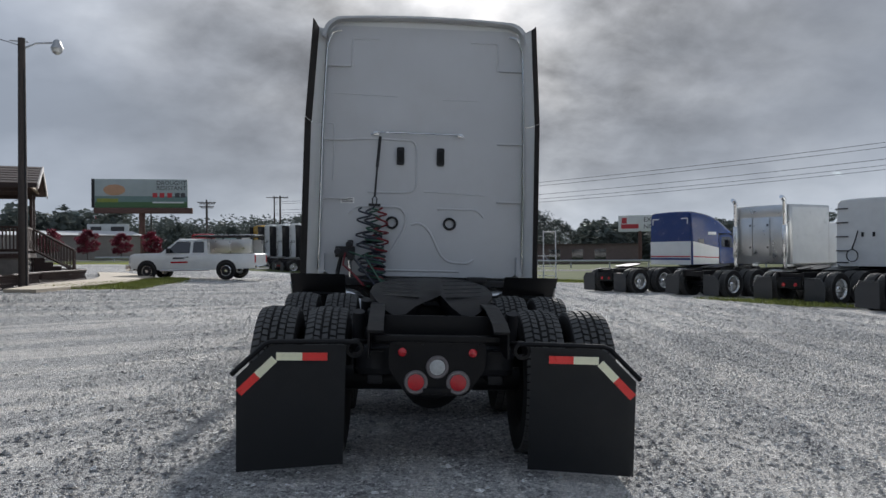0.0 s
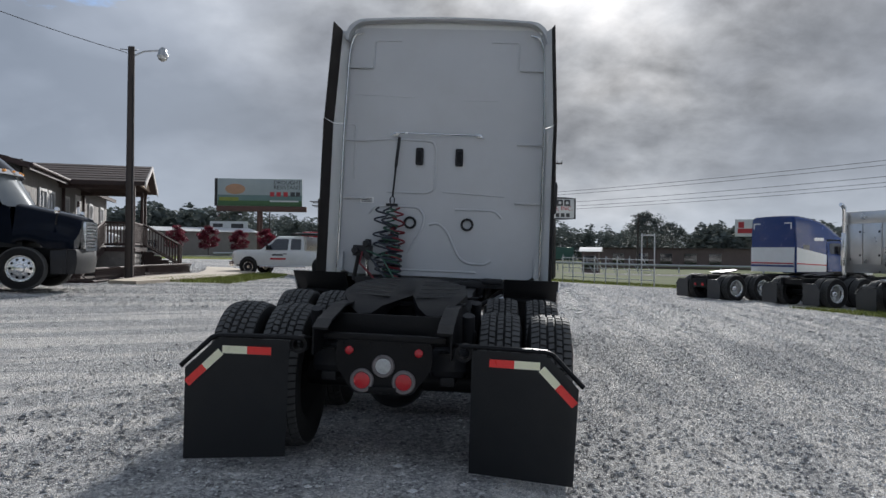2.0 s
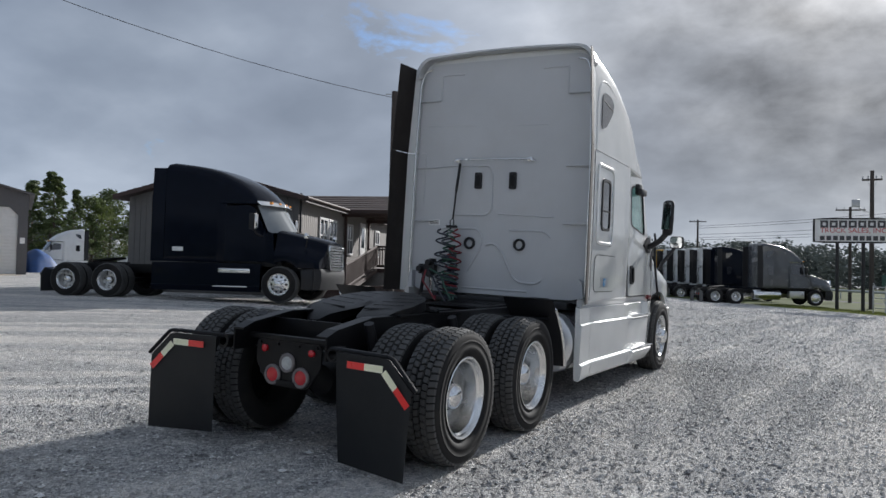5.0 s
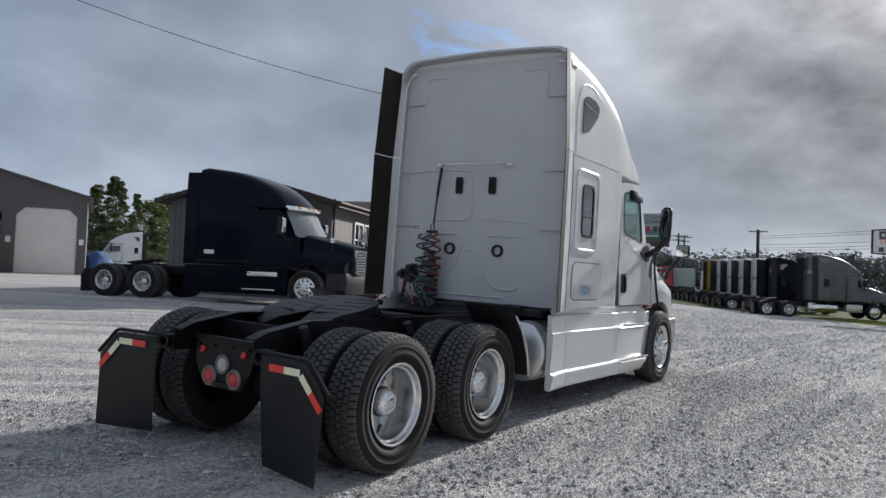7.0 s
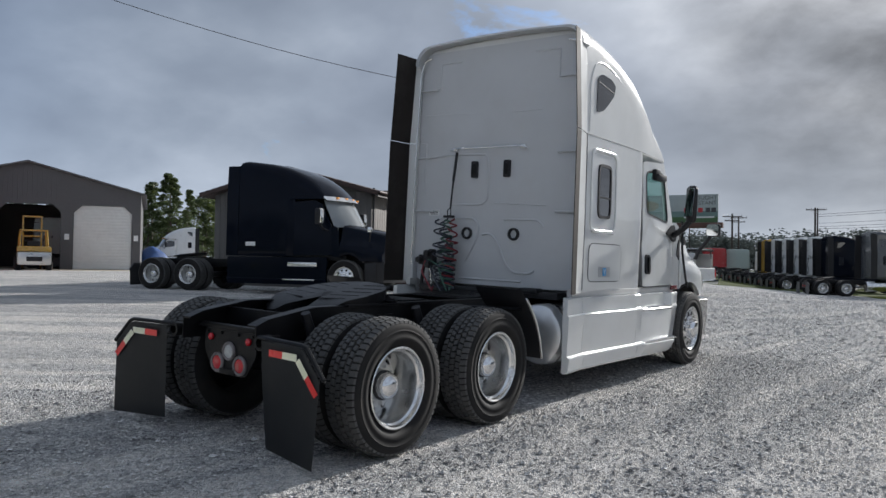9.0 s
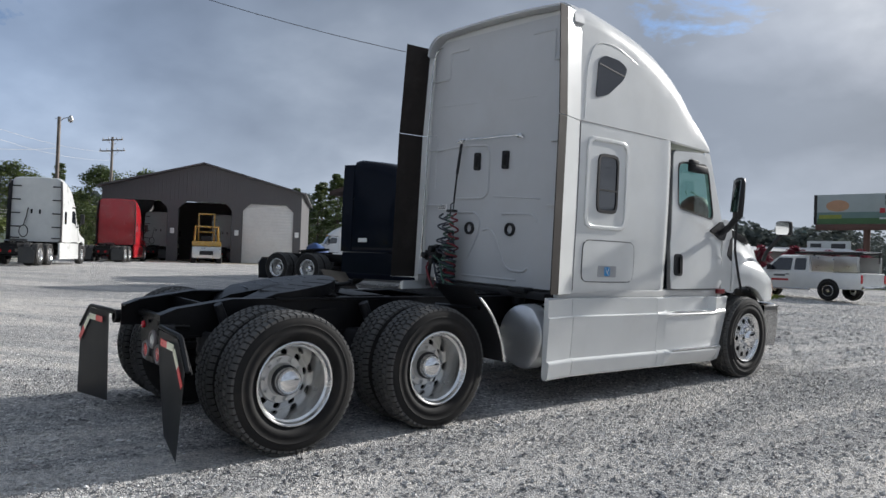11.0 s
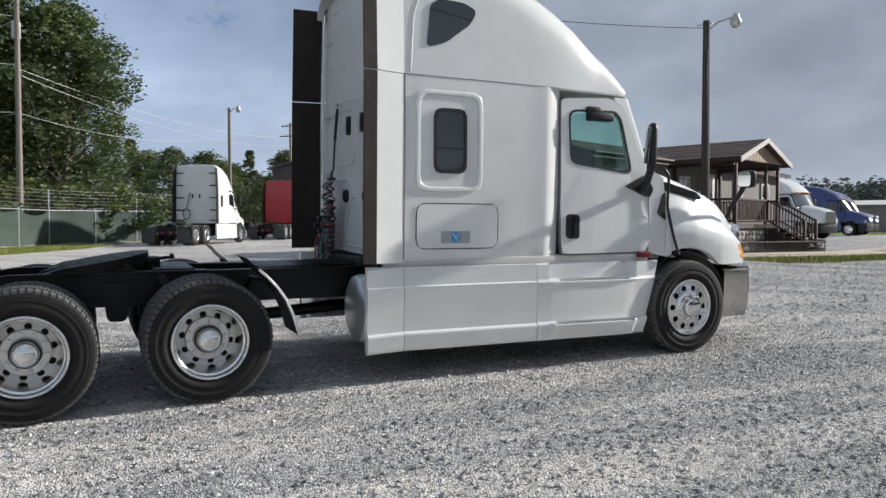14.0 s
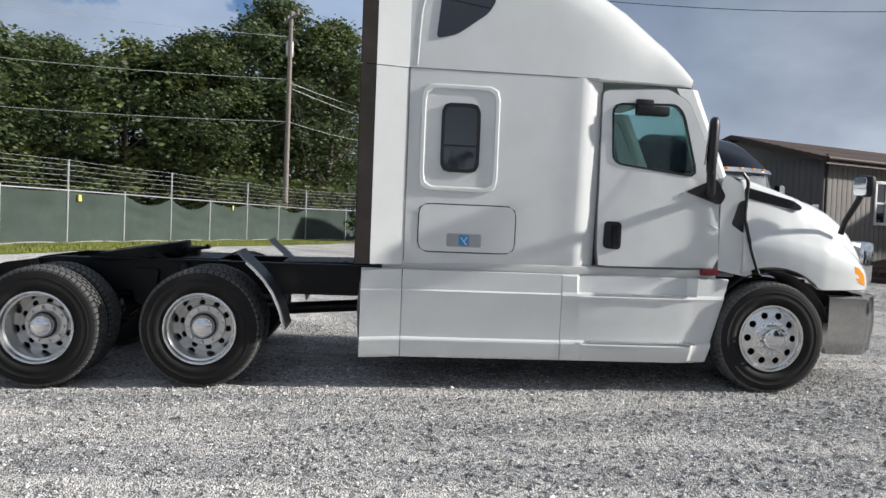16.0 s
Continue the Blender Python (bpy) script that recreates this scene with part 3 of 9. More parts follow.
HOOD = [  # y, fender half width, shoulder height, top half width, top height
    (6.20, 1.08, 1.50, 0.95, 2.00), (6.40, 1.11, 1.47, 0.94, 1.945), (6.60, 1.13, 1.44, 0.93, 1.885), (6.80, 1.13, 1.41, 0.91, 1.825), (7.00, 1.12, 1.37, 0.88, 1.755),
    (7.15, 1.09, 1.33, 0.85, 1.68), (7.30, 1.05, 1.28, 0.80, 1.57), (7.45, 0.98, 1.20, 0.74, 1.41), (7.55, 0.90, 1.12, 0.68, 1.24), (7.61, 0.82, 1.05, 0.62, 1.10)]


HOOD_CLASSIC = [(6.20, 1.10, 1.46, 0.93, 2.00), (6.60, 1.13, 1.45, 0.86, 1.92), (7.0, 1.13, 1.41, 0.78, 1.84), (7.3, 1.10, 1.34, 0.71, 1.77), (7.5, 1.05, 1.26, 0.65, 1.71), (7.61, 0.99, 1.19, 0.61, 1.66)]


def hood_shell(table=HOOD, round_nose=0.30):
    bm = bmesh.new()
    secs = []
    for y in sorted({*np.linspace(6.2, 7.2, 21).round(3).tolist(), 7.3, 7.4, 7.5, 7.56, 7.61}):
        wf, zs, wt, zt = interp(y, table)
        d = 0.64 ** 2 - (y - 6.5) ** 2
        zb = 0.52 + math.sqrt(d) if d > 0.2 else 0.965
        zb = max(zb, 0.965)
        half = [(wf - 0.05, zb), (wf, zb + 0.012), (wf + 0.012, (zb + zs) / 2), (wf, zs - 0.05), (wf - 0.035, zs), (wt + (wf - wt) * 0.35, zs + (zt - zs) * 0.30), (wt, zt - 0.16), (wt - 0.03, zt - 0.05), (wt - 0.1, zt), (wt * 0.5, zt + 0.05), (0, zt + 0.07)]
        ring = half + [(-x, z) for x, z in half[-2::-1]]
        bow = round_nose * max(0, (y - 6.9) / 0.7)
        secs.append([(x, y + bow * (1 - (x / wf) ** 2) * 0.8, z) for x, z in ring])
    loft(bm, secs, False, False, True)
    return bm


def windscreen(bm=None):
    return grid(bm or bmesh.new(), 12, 6, lambda u, v: ((2 * u - 1) * (0.97 - 0.02 * v), 5.66 + 0.33 * v + (0.27 + 0.12 * v) * (1 - (2 * u - 1) ** 2), 2.74 - 0.78 * v))

# ---- the white tractor in the middle of the yard ----
truck = thing("semi_truck", "white sleeper tractor unit parked on gravel, no trailer", "truck", m=TRUE_UP)

for yy, zz in ((0.0, 0.477), (1.32, 0.503)):
    for sd in (1, -1):
        dual_wheel(truck, yy, sd, zz, split=True)
for sd in (1, -1):
    front_wheel(truck, 6.36, sd, 0.545, split=True, out=1.035)


def rail(sd):
    """C-section frame rail whose tail slopes down."""
    bm = bmesh.new()
    top = [(-0.82, 0.86), (-0.70, 0.905), (-0.15, 1.0), (7.2, 1.0)]
    bot = [(7.2, 0.72), (-0.15, 0.72), (-0.60, 0.70), (-0.82, 0.70)]
    slab(bm, top + bot, sd * 0.43, sd * 0.012)
    strip = [(-0.82, 0.86), (-0.70, 0.905), (-0.15, 1.0), (7.2, 1.0)]
    for (y0, z0), (y1, z1) in zip(strip, strip[1:]):
        a = [(sd * 0.345, y0, z0 + 0.012), (sd * 0.445, y0, z0 + 0.012), (sd * 0.445, y1, z1 + 0.012), (sd * 0.345, y1, z1 + 0.012)]
        loft(bm, [a, [(x, y, z - 0.014) for x, y, z in a]])
    box(bm, *sorted((sd * 0.345, sd * 0.445)), -0.6, 7.2, 0.705, 0.718)
    return bm


for sd in (1, -1):
    part("frame_rail", rail(sd), FRAME_BLACK, truck)
for yy, z0, z1 in ((-0.3, 0.76, 0.96), (0.65, 0.72, 0.96), (2.0, 0.74, 0.97), (3.4, 0.74, 0.97), (5.0, 0.74, 0.95)):
    part("crossmember", box(a_box(-0.43, 0.43, yy - 0.02, yy + 0.02, z0, z1, 0.006), -0.43, 0.43, yy - 0.06, yy + 0.06, z0, z0 + 0.012), FRAME_BLACK, truck)


# rear light panel
def light_panel():
    bm = bmesh.new()
    pts = rounded([(-0.31, 0.79), (0.31, 0.79), (0.31, 0.62), (0.19, 0.45), (-0.19, 0.45), (-0.31, 0.62)], 0.04)
    slab(bm, pts, -0.70, 0.012, lambda u, v, w: (u, w, v))
    box(bm, -0.40, 0.40, -0.70, -0.64, 0.79, 0.83, 0.005)
    for x in (-0.27, -0.1, 0.1, 0.27):
        rod(bm, (x, -0.70, 0.765), (x, -0.715, 0.765), 0.012, n=6)
    return bm


panel = part("light_panel", light_panel(), FRAME_BLACK, truck, "black steel plate with round lamps")


def round_lamp(name, x, z, r, mat, label):
    m = pose(x, -0.702, z, 0, 0, -90)
    lamp = part(name, lathe(bmesh.new(), [(r * 0.70, 0.012), (r * 0.45, 0.017), (0, 0.018)], 28, "x", m), mat, panel, label)
    bm = lathe(bmesh.new(), [(r * 1.02, 0.0), (r * 1.02, 0.010), (r * 0.94, 0.018), (r * 0.76, 0.018), (r * 0.70, 0.010)], 28, "x", m)
    for k in range(3):
        a = radians(90 + 120 * k)
        rod(bm, (x + r * 0.86 * math.cos(a), -0.718, z + r * 0.86 * math.sin(a)), (x + r * 0.86 * math.cos(a), -0.724, z + r * 0.86 * math.sin(a)), 0.006, n=6)
    part("lamp_bezel", bm, BEZEL, panel)
    return lamp


round_lamp("tail_lamp", -0.135, 0.535, 0.075, RED_LENS, "round red tail lamp")
round_lamp("tail_lamp", 0.135, 0.535, 0.075, RED_LENS, "round red tail lamp")
round_lamp("work_lamp", 0.0, 0.632, 0.072, CLEAR_LENS, "round clear reversing lamp")
for x in (-0.225, 0.225):
    part("marker_lamp", lathe(bmesh.new(), [(0.028, 0), (0.027, 0.014), (0.018, 0.022), (0, 0.025)], 18, "x", pose(x, -0.702, 0.725, 0, 0, -90)), RED_LENS, panel, "small round red marker lamp")
part("number_plate_bracket", a_box(-0.09, 0.09, -0.722, -0.712, 0.462, 0.50, 0.003), FRAME_BLACK, panel)

# air tanks, springs and axle housings under the rails
for yy in (0.0, 1.32):
    bm = bmesh.new()
    rod(bm, (-0.62, yy, 0.49), (0.62, yy, 0.49), 0.085, n=16)
    lathe(bm, [(0.0, -0.21), (0.12, -0.18), (0.20, -0.08), (0.22, 0.0), (0.20, 0.08), (0.12, 0.16), (0.06, 0.24), (0, 0.24)], 20, "y", pose(0, yy, 0.49))
    part("drive_axle", bm, FRAME_BLACK, truck)
    for sd in (1, -1):
        bm = bmesh.new()
        lathe(bm, [(0, 0.56), (0.11, 0.56), (0.135, 0.60), (0.125, 0.65), (0.14, 0.69), (0.13, 0.74), (0.10, 0.76), (0, 0.76)], 18, "z", pose(sd * 0.40, yy - 0.32, 0))
        box(bm, sd * 0.40 - 0.05, sd * 0.40 + 0.05, yy - 0.45, yy + 0.45, 0.50, 0.56, 0.015)
        part("air_spring", bm, PLASTIC, truck)
        bm = rod(bmesh.new(), (sd * 0.52, yy - 0.12, 0.55), (sd * 0.52, yy - 0.32, 0.98), 0.035, n=12)
        rod(bm, (sd * 0.52, yy - 0.2, 0.72), (sd * 0.52, yy - 0.32, 0.98), 0.042, n=12)
        part("shock_absorber", bm, PLASTIC, truck)
        bm = lathe(bmesh.new(), [(0, -0.12), (0.085, -0.11), (0.09, 0), (0.085, 0.11), (0, 0.12)], 16, "y", pose(sd * 0.36, yy + 0.30, 0.55))
        part("brake_chamber", bm, FRAME_BLACK, truck)
    bm = box(bmesh.new(), -0.30, 0.30, yy - 0.05, yy + 0.05, 0.84, 0.90, 0.02)
    rod(bm, (-0.30, yy, 0.87), (-0.05, yy - 0.3, 0.66), 0.03)
    part("torque_rod", bm, FRAME_BLACK, truck)
part("drive_shaft", rod(bmesh.new(), (0, 1.5, 0.50), (0, 5.0, 0.72), 0.06, n=14), FRAME_BLACK, truck)
for sd in (1, -1):
    bm = bmesh.new()
    slab(bm, rounded([(0.53, 0.93), (0.79, 0.93), (0.73, 0.60), (0.58, 0.60)], 0.05), sd * 0.46, sd * 0.03)
    part("suspension_hanger", bm, FRAME_BLACK, truck)


# fifth wheel
def fifth_wheel_plate():
    """Tilted top plate with a V throat, two rounded rear ramps that bend down, and a deep skirt all round."""
    arc = [(0.47 * math.cos(radians(20 + 140 * k / 16)), 0.50 + 0.45 * math.sin(radians(20 + 140 * k / 16))) for k in range(17)]
    pts = arc + [(-0.47, 0.40), (-0.44, 0.22), (-0.36, 0.04), (-0.29, -0.02), (-0.20, -0.01), (-0.13, 0.07), (-0.065, 0.30), (-0.055, 0.50), (0.055, 0.50), (0.065, 0.30), (0.13, 0.07), (0.20, -0.01), (0.29, -0.02), (0.36, 0.04), (0.44, 0.22), (0.47, 0.40)]
    tilt = pose(0, 0.62, 1.085, 9.5, 0, 0)

    def at(u, v, w):
        return tuple(tilt @ Vector((u, v - 0.62, w - 0.9 * max(0.0, 0.20 - v) ** 1.6)))

    bm = bmesh.new()
    bands = [(1.0, 0.034), (1.0, 0.026), (0.99, -0.055), (0.93, -0.055), (0.93, 0.0)]
    c = Vector((0.0, 0.42))
    rings = []
    for f, w in bands:
        rings.append([bm.verts.new(at(*(c + (Vector(p) - c) * f), w)) for p in pts])
    for A, B in zip(rings, rings[1:]):
        for k in range(len(pts)):
            j = (k + 1) % len(pts)
            bm.faces.new((A[k], A[j], B[j], B[k]))
    bmesh.ops.triangulate(bm, faces=[bm.faces.new(rings[0])])
    bmesh.ops.triangulate(bm, faces=[bm.faces.new(rings[-1][::-1])])
    return bm


fifth = part("fifth_wheel", fifth_wheel_plate(), FRAME_BLACK, truck, "greasy black fifth wheel coupling", 40)
bm = bmesh.new()
for sd in (1, -1):
    slab(bm, rounded([(0.38, 1.0), (0.86, 1.0), (0.74, 1.09), (0.50, 1.09)], 0.04), sd * 0.36, sd * 0.05)
    box(bm, sd * 0.40 - 0.07, sd * 0.40 + 0.07, 0.2, 1.4, 1.0, 1.022, 0.004)
    rod(bm, (sd * 0.20, 0.28, 1.02), (sd * 0.20, 0.9, 1.06), 0.025)
part("coupling_bracket", bm, FRAME_BLACK, fifth)
bm = box(bmesh.new(), -0.40, 0.40, 0.95, 1.30, 1.015, 1.035, 0.004)
part("slide_plate", bm, FRAME_BLACK, fifth)
for k in range(5):  # grease grooves across the plate
    tilt_y = 0.22 + 0.14 * k
    wide = 0.40 - 0.02 * abs(k - 2)
    for sd in (1, -1):
        part("grease_groove", tube(bmesh.new(), [(sd * (0.10 + (wide - 0.10) * u), tilt_y + 0.05 * u, 1.118 + (tilt_y - 0.62 + 0.05 * u) * 0.167) for u in (0, 0.5, 1)], 0.006, 5), GREASE, fifth)
part("lock_jaw", box(box(bmesh.new(), -0.07, 0.07, 0.50, 1.04, 1.0, 1.08, 0.02), -0.10, 0.10, 0.90, 1.04, 1.05, 1.12, 0.02), FRAME_BLACK, fifth)
part("lock_rod", box(rod(bmesh.new(), (0.10, 0.98, 1.10), (0.10, 1.16, 1.12), 0.016, n=8), 0.07, 0.13, 1.12, 1.15, 1.10, 1.15, 0.01), FRAME_BLACK, fifth)
part("release_handle", tube(bmesh.new(), [(0.1, 0.75, 1.02), (0.45, 0.72, 1.03), (0.55, 0.70, 1.04), (0.57, 0.64, 1.06)], 0.011), FRAME_BLACK, fifth)

# mud flaps with their tube hangers and striped tape


def mud_flap(sd):
    hanger = bmesh.new()
    y = -0.86

    def bent(x):
        """The hanger's outer end is bent backwards."""
        return -(0.05 if sd > 0 else 0.04) * max(0.0, (abs(x) - 0.60) / 0.62)

    tube(hanger, [(sd * 0.44, -0.60, 0.78), (sd * 0.50, -0.84, 0.80), (sd * 0.60, y, 0.805), (sd * 1.02, y + bent(1.02), 0.80), (sd * 1.06, y + bent(1.06), 0.785), (sd * 1.25, y - 0.005 + bent(1.25), 0.60)], 0.016)
    tube(hanger, [(sd * 0.60, y + 0.03, 0.775), (sd * 1.0, y + 0.03 + bent(1.0), 0.77), (sd * 1.22, y + 0.03 + bent(1.22), 0.575)], 0.008)
    lathe(hanger, [(0.035, -0.05), (0.055, -0.05), (0.055, 0.05), (0.035, 0.05), (0.035, -0.05)], 18, "y", pose(sd * 0.52, -0.80, 0.76))
    h = part("flap_hanger", hanger, FRAME_BLACK, truck, "bent black tube hanger")
    bm = bmesh.new()
    nx, nz = 14, 16

    def at(u, v):
        x = 0.57 + 0.65 * u
        top = 0.785 if x < 1.02 else 0.785 - (x - 1.02) * 0.98
        low = 0.012 if sd > 0 else 0.055 - 0.035 * u
        z = low + (top - low) * (1 - v)
        swing = (0.075 * (1 - u) - 0.03 * u) if sd > 0 else 0.02 - 0.03 * u
        return (sd * (x - 0.02 * v * (u - 0.3)), y - 0.012 + bent(x) + swing * (1 - z / 0.8) ** 1.4, z)

    grid(bm, nx, nz, at)
    bmesh.ops.solidify(bm, geom=list(bm.faces), thickness=0.008)
    part("flap", bm, FLAP, h, "plain black rubber mud flap")

    def tape(a, b, wide, mat):
        a, b = Vector(a), Vector(b)
        d = (b - a).normalized()
        s = Vector((-d.y, d.x)) * wide / 2
        t = bmesh.new()
        slab(t, [tuple(a + s), tuple(b + s), tuple(b - s), tuple(a - s)], y - 0.028, 0.003, lambda u, v, w: (sd * u, w + bent(u), v))
        part("tape_strip", t, mat, h)

    tape((0.68, 0.715), (0.83, 0.715), 0.048, TAPE_RED)
    tape((0.83, 0.715), (0.985, 0.715), 0.048, TAPE_WHITE)
    tape((0.995, 0.70), (1.095, 0.60), 0.048, TAPE_WHITE)
    tape((1.095, 0.60), (1.20, 0.495), 0.048, TAPE_RED)


for sd in (1, -1):
    mud_flap(sd)


# quarter fenders ahead of the first drive axle
def quarter_fender(sd):
    bm = bmesh.new()
    prof = [(1.61, 1.17), (1.65, 1.125), (1.70, 1.08), (1.77, 1.02), (1.85, 0.935), (1.925, 0.83), (1.99, 0.69), (2.04, 0.52)]
    x0, x1 = sd * 0.74, sd * 1.24
    secs = [[(x0, y, z), (x1, y, z), (x1, y + 0.006, z - 0.006), (x0, y + 0.006, z - 0.006)] for y, z in prof]
    loft(bm, secs)
    f = part("quarter_fender", bm, PLASTIC, truck, "curved black plastic quarter fender")
    e = bmesh.new()
    tube(e, [(x1, y, z) for y, z in prof[2:]], 0.014)
    part("fender_edge", e, ALLOY, f, "bright metal edge")
    b = bmesh.new()
    tube(b, [(sd * 0.44, 1.75, 0.85), (sd * 0.6, 1.76, 0.96), (sd * 1.15, 1.78, 0.985)], 0.02)
    part("fender_bracket", b, FRAME_BLACK, f)


for sd in (1, -1):
    quarter_fender(sd)
# deck plate between the rails and battery box
bm = bmesh.new()
box(bm, -0.34, 0.34, 1.9, 2.95, 1.013, 1.025, 0.003)
deck_plate = part("deck_plate", bm, FRAME_BLACK, truck, "ribbed black deck plate behind the cab")
for k in range(11):
    part("deck_rib", a_box(-0.30, 0.30, 1.95 + 0.09 * k, 1.98 + 0.09 * k, 1.025, 1.031), FRAME_BLACK, deck_plate)

# fuel tanks
for sd in (1, -1):
    bm = lathe(bmesh.new(), [(0, 2.65), (0.10, 2.65), (0.26, 2.665), (0.305, 2.69), (0.318, 2.73), (0.318, 4.50), (0.30, 4.55), (0, 4.56)], 40, "y", pose(sd * 0.83, 0, 0.64))
    t = part("fuel_tank", bm, TANK, truck, "cylindrical aluminium fuel tank")
    for yy in (2.85, 3.6, 4.3):
        bm = lathe(bmesh.new(), [(0.323, yy - 0.03), (0.326, yy - 0.03), (0.326, yy + 0.03), (0.323, yy + 0.03)], 36, "y", pose(sd * 0.83, 0, 0.64))
        part("tank_strap", bm, ALLOY, t)

# ---- cab and sleeper ----
for sd in (1, -1):
    part("cab_side", cab_side(sd), WHITE, truck, "glossy white sleeper side wall", 28)
cap = part("roof_fairing", roof_cap(), WHITE, truck, "white raised roof fairing curving down to the windscreen", 28)
part("cab_floor", a_box(-1.06, 1.06, 3.05, 6.15, 1.06, 1.10, 0.01), INSIDE, truck)
part("firewall", a_box(-1.0, 1.0, 6.10, 6.16, 1.06, 1.93, 0.01), INSIDE, truck)
for name, f in (("bunk", a_box(-1.05, 1.05, 3.1, 4.0, 1.55, 1.72, 0.05)), ("bunk_curtain", a_box(-1.05, 1.05, 4.30, 4.36, 1.12, 3.0, 0.02))):
    part(name, f, SEAT, truck)


# rear wall with pressed ridges
def rear_wall():
    bm = bmesh.new()
    pts = rounded([(-1.11, 1.10), (1.11, 1.10), (1.08, 3.87), (-1.08, 3.87)], 0.20, 6)
    slab(bm, pts, 2.985, 0.03, lambda u, v, w: (u, w, v))
    return bm


wall = part("rear_wall", rear_wall(), WALL_SHADED, truck, "flat white sleeper back panel in a shaded tone, with pressed ridges")


def ridge(path, r=0.013, closed=False):
    bm = bmesh.new()
    pts = [(x, 2.985, z) for x, z in path]
    tube(bm, pts, r, 8, closed)
    for v in bm.verts:
        v.co.y = 2.985 + (v.co.y - 2.985) * 1.05
    return part("pressed_ridge", bm, WALL_SHADED, wall)


def smooth_path(pts, r=0.12, k=5):
    out = [pts[0]]
    for a, b, c in zip(pts, pts[1:], pts[2:]):
        a, b, c = Vector(a), Vector(b), Vector(c)
        rr = min(r, (a - b).length * 0.45, (c - b).length * 0.45)
        p, q = b + (a - b).normalized() * rr, b + (c - b).normalized() * rr
        out += [tuple((1 - t) ** 2 * p + 2 * t * (1 - t) * b + t * t * q) for t in (i / k for i in range(k + 1))]
    return out + [pts[-1]]


ridge(smooth_path([(-0.92, 2.60), (-0.52, 2.625), (-0.10, 2.61), (-0.07, 2.50), (-0.07, 2.08), (-0.15, 2.03), (-0.60, 2.03)]))
ridge(smooth_path([(0.02, 2.05), (0.70, 2.02)]), 0.008)
ridge(smooth_path([(-0.80, 1.78), (-0.72, 1.87), (-0.24, 1.87), (-0.17, 1.77), (-0.20, 1.62), (-0.35, 1.36)]), 0.014)
ridge(smooth_path([(0.17, 1.86), (0.60, 1.86), (0.68, 1.78)]), 0.013)
ridge(smooth_path([(-0.12, 1.68), (-0.02, 1.70), (0.08, 1.62), (0.22, 1.33), (0.32, 1.26), (0.52, 1.26), (0.58, 1.30)]), 0.014)
ridge([(-0.42, 1.165), (0.42, 1.165)], 0.012)
ridge(smooth_path([(-1.06, 2.78), (-0.98, 2.78), (-0.98, 2.15)]), 0.008)
ridge([(-1.0, 3.12), (-0.3, 3.10)], 0.006)
ridge([(0.2, 3.08), (0.6, 3.08)], 0.006)
for sd in (1, -1):
    ridge(smooth_path([(sd * 0.50, 3.73), (sd * 0.80, 3.73), (sd * 0.80, 3.42)], 0.03), 0.012)
    for z in (3.42, 2.60, 1.95):
        part("fairing_bracket", a_box(*sorted((sd * 0.82, sd * 1.10)), 2.955, 2.99, z - 0.008, z + 0.012, 0.004), WALL_SHADED, wall)
    rod_bm = tube(bmesh.new(), smooth_path([(sd * 0.92, 3.80), (sd * 1.02, 3.78), (sd * 1.075, 3.62), (sd * 1.105, 2.7), (sd * 1.11, 1.95), (sd * 1.115, 1.16)], 0.1) and [(x, 2.94, z) for x, z in smooth_path([(sd * 0.92, 3.80), (sd * 1.02, 3.78), (sd * 1.075, 3.62), (sd * 1.105, 2.7), (sd * 1.11, 1.95), (sd * 1.115, 1.16)], 0.1)], 0.011)
    part("fairing_rod", rod_bm, ALLOY, wall, "thin bright stay rod along the panel edge")
    box_bm = slab(bmesh.new(), [(1.05, 1.13), (1.11, 1.13), (1.09, 1.30), (1.05, 1.34)], 2.9, 0.08, lambda u, v, w: (sd * u, w, v))
    part("stay_bracket", box_bm, WALL_SHADED, wall)
bm = bmesh.new()  # hollow roof lip that overhangs the back panel
ring_o = [(x, z) for x, _, z in cab_section(0, 1.175, 2.6, 3.945, 0.22)]
top = [(x, z) for x, z in ring_o if z > 3.66]
loft(bm, [[(x, 2.88, z) for x, z in top] + [(x * 0.965, 2.88, z - 0.022) for x, z in top[::-1]], [(x, 3.02, z) for x, z in top] + [(x * 0.965, 3.02, z - 0.022) for x, z in top[::-1]]])
part("roof_lip", bm, WALL_SHADED, truck)

for x in (-0.25, 0.19):
    bm = bmesh.new()
    slab(bm, rounded([(x - 0.042, 2.34), (x + 0.042, 2.34), (x + 0.042, 2.535), (x - 0.042, 2.535)], 0.02), 2.955, 0.03, lambda u, v, w: (u, w, v))
    latch = part("vent_latch", bm, PLASTIC, wall, "black plastic vent in the back panel")
    part("vent_core", a_box(x - 0.025, x + 0.025, 2.948, 2.956, 2.37, 2.50, 0.003), FRAME_BLACK, latch)
for x in (-0.328, 0.305):
    bm = lathe(bmesh.new(), [(0.045, 0.0), (0.047, 0.028), (0.060, 0.034), (0.070, 0.026), (0.072, 0.0)], 32, "x", pose(x, 2.985, 1.695, 0, 0, -90))
    part("grommet_ring", bm, PLASTIC, wall, "black rubber grommet ring")
bm = bmesh.new()
tube(bm, [(-0.58, 2.94, 2.665), (-0.50, 2.93, 2.69), (0.38, 2.93, 2.685), (0.45, 2.96, 2.66)], 0.009)
for x in (-0.52, 0.40):
    box(bm, x - 0.03, x + 0.03, 2.94, 2.985, 2.66, 2.70, 0.005)
part("hose_rail", bm, ALLOY, wall, "thin metal hose rail")
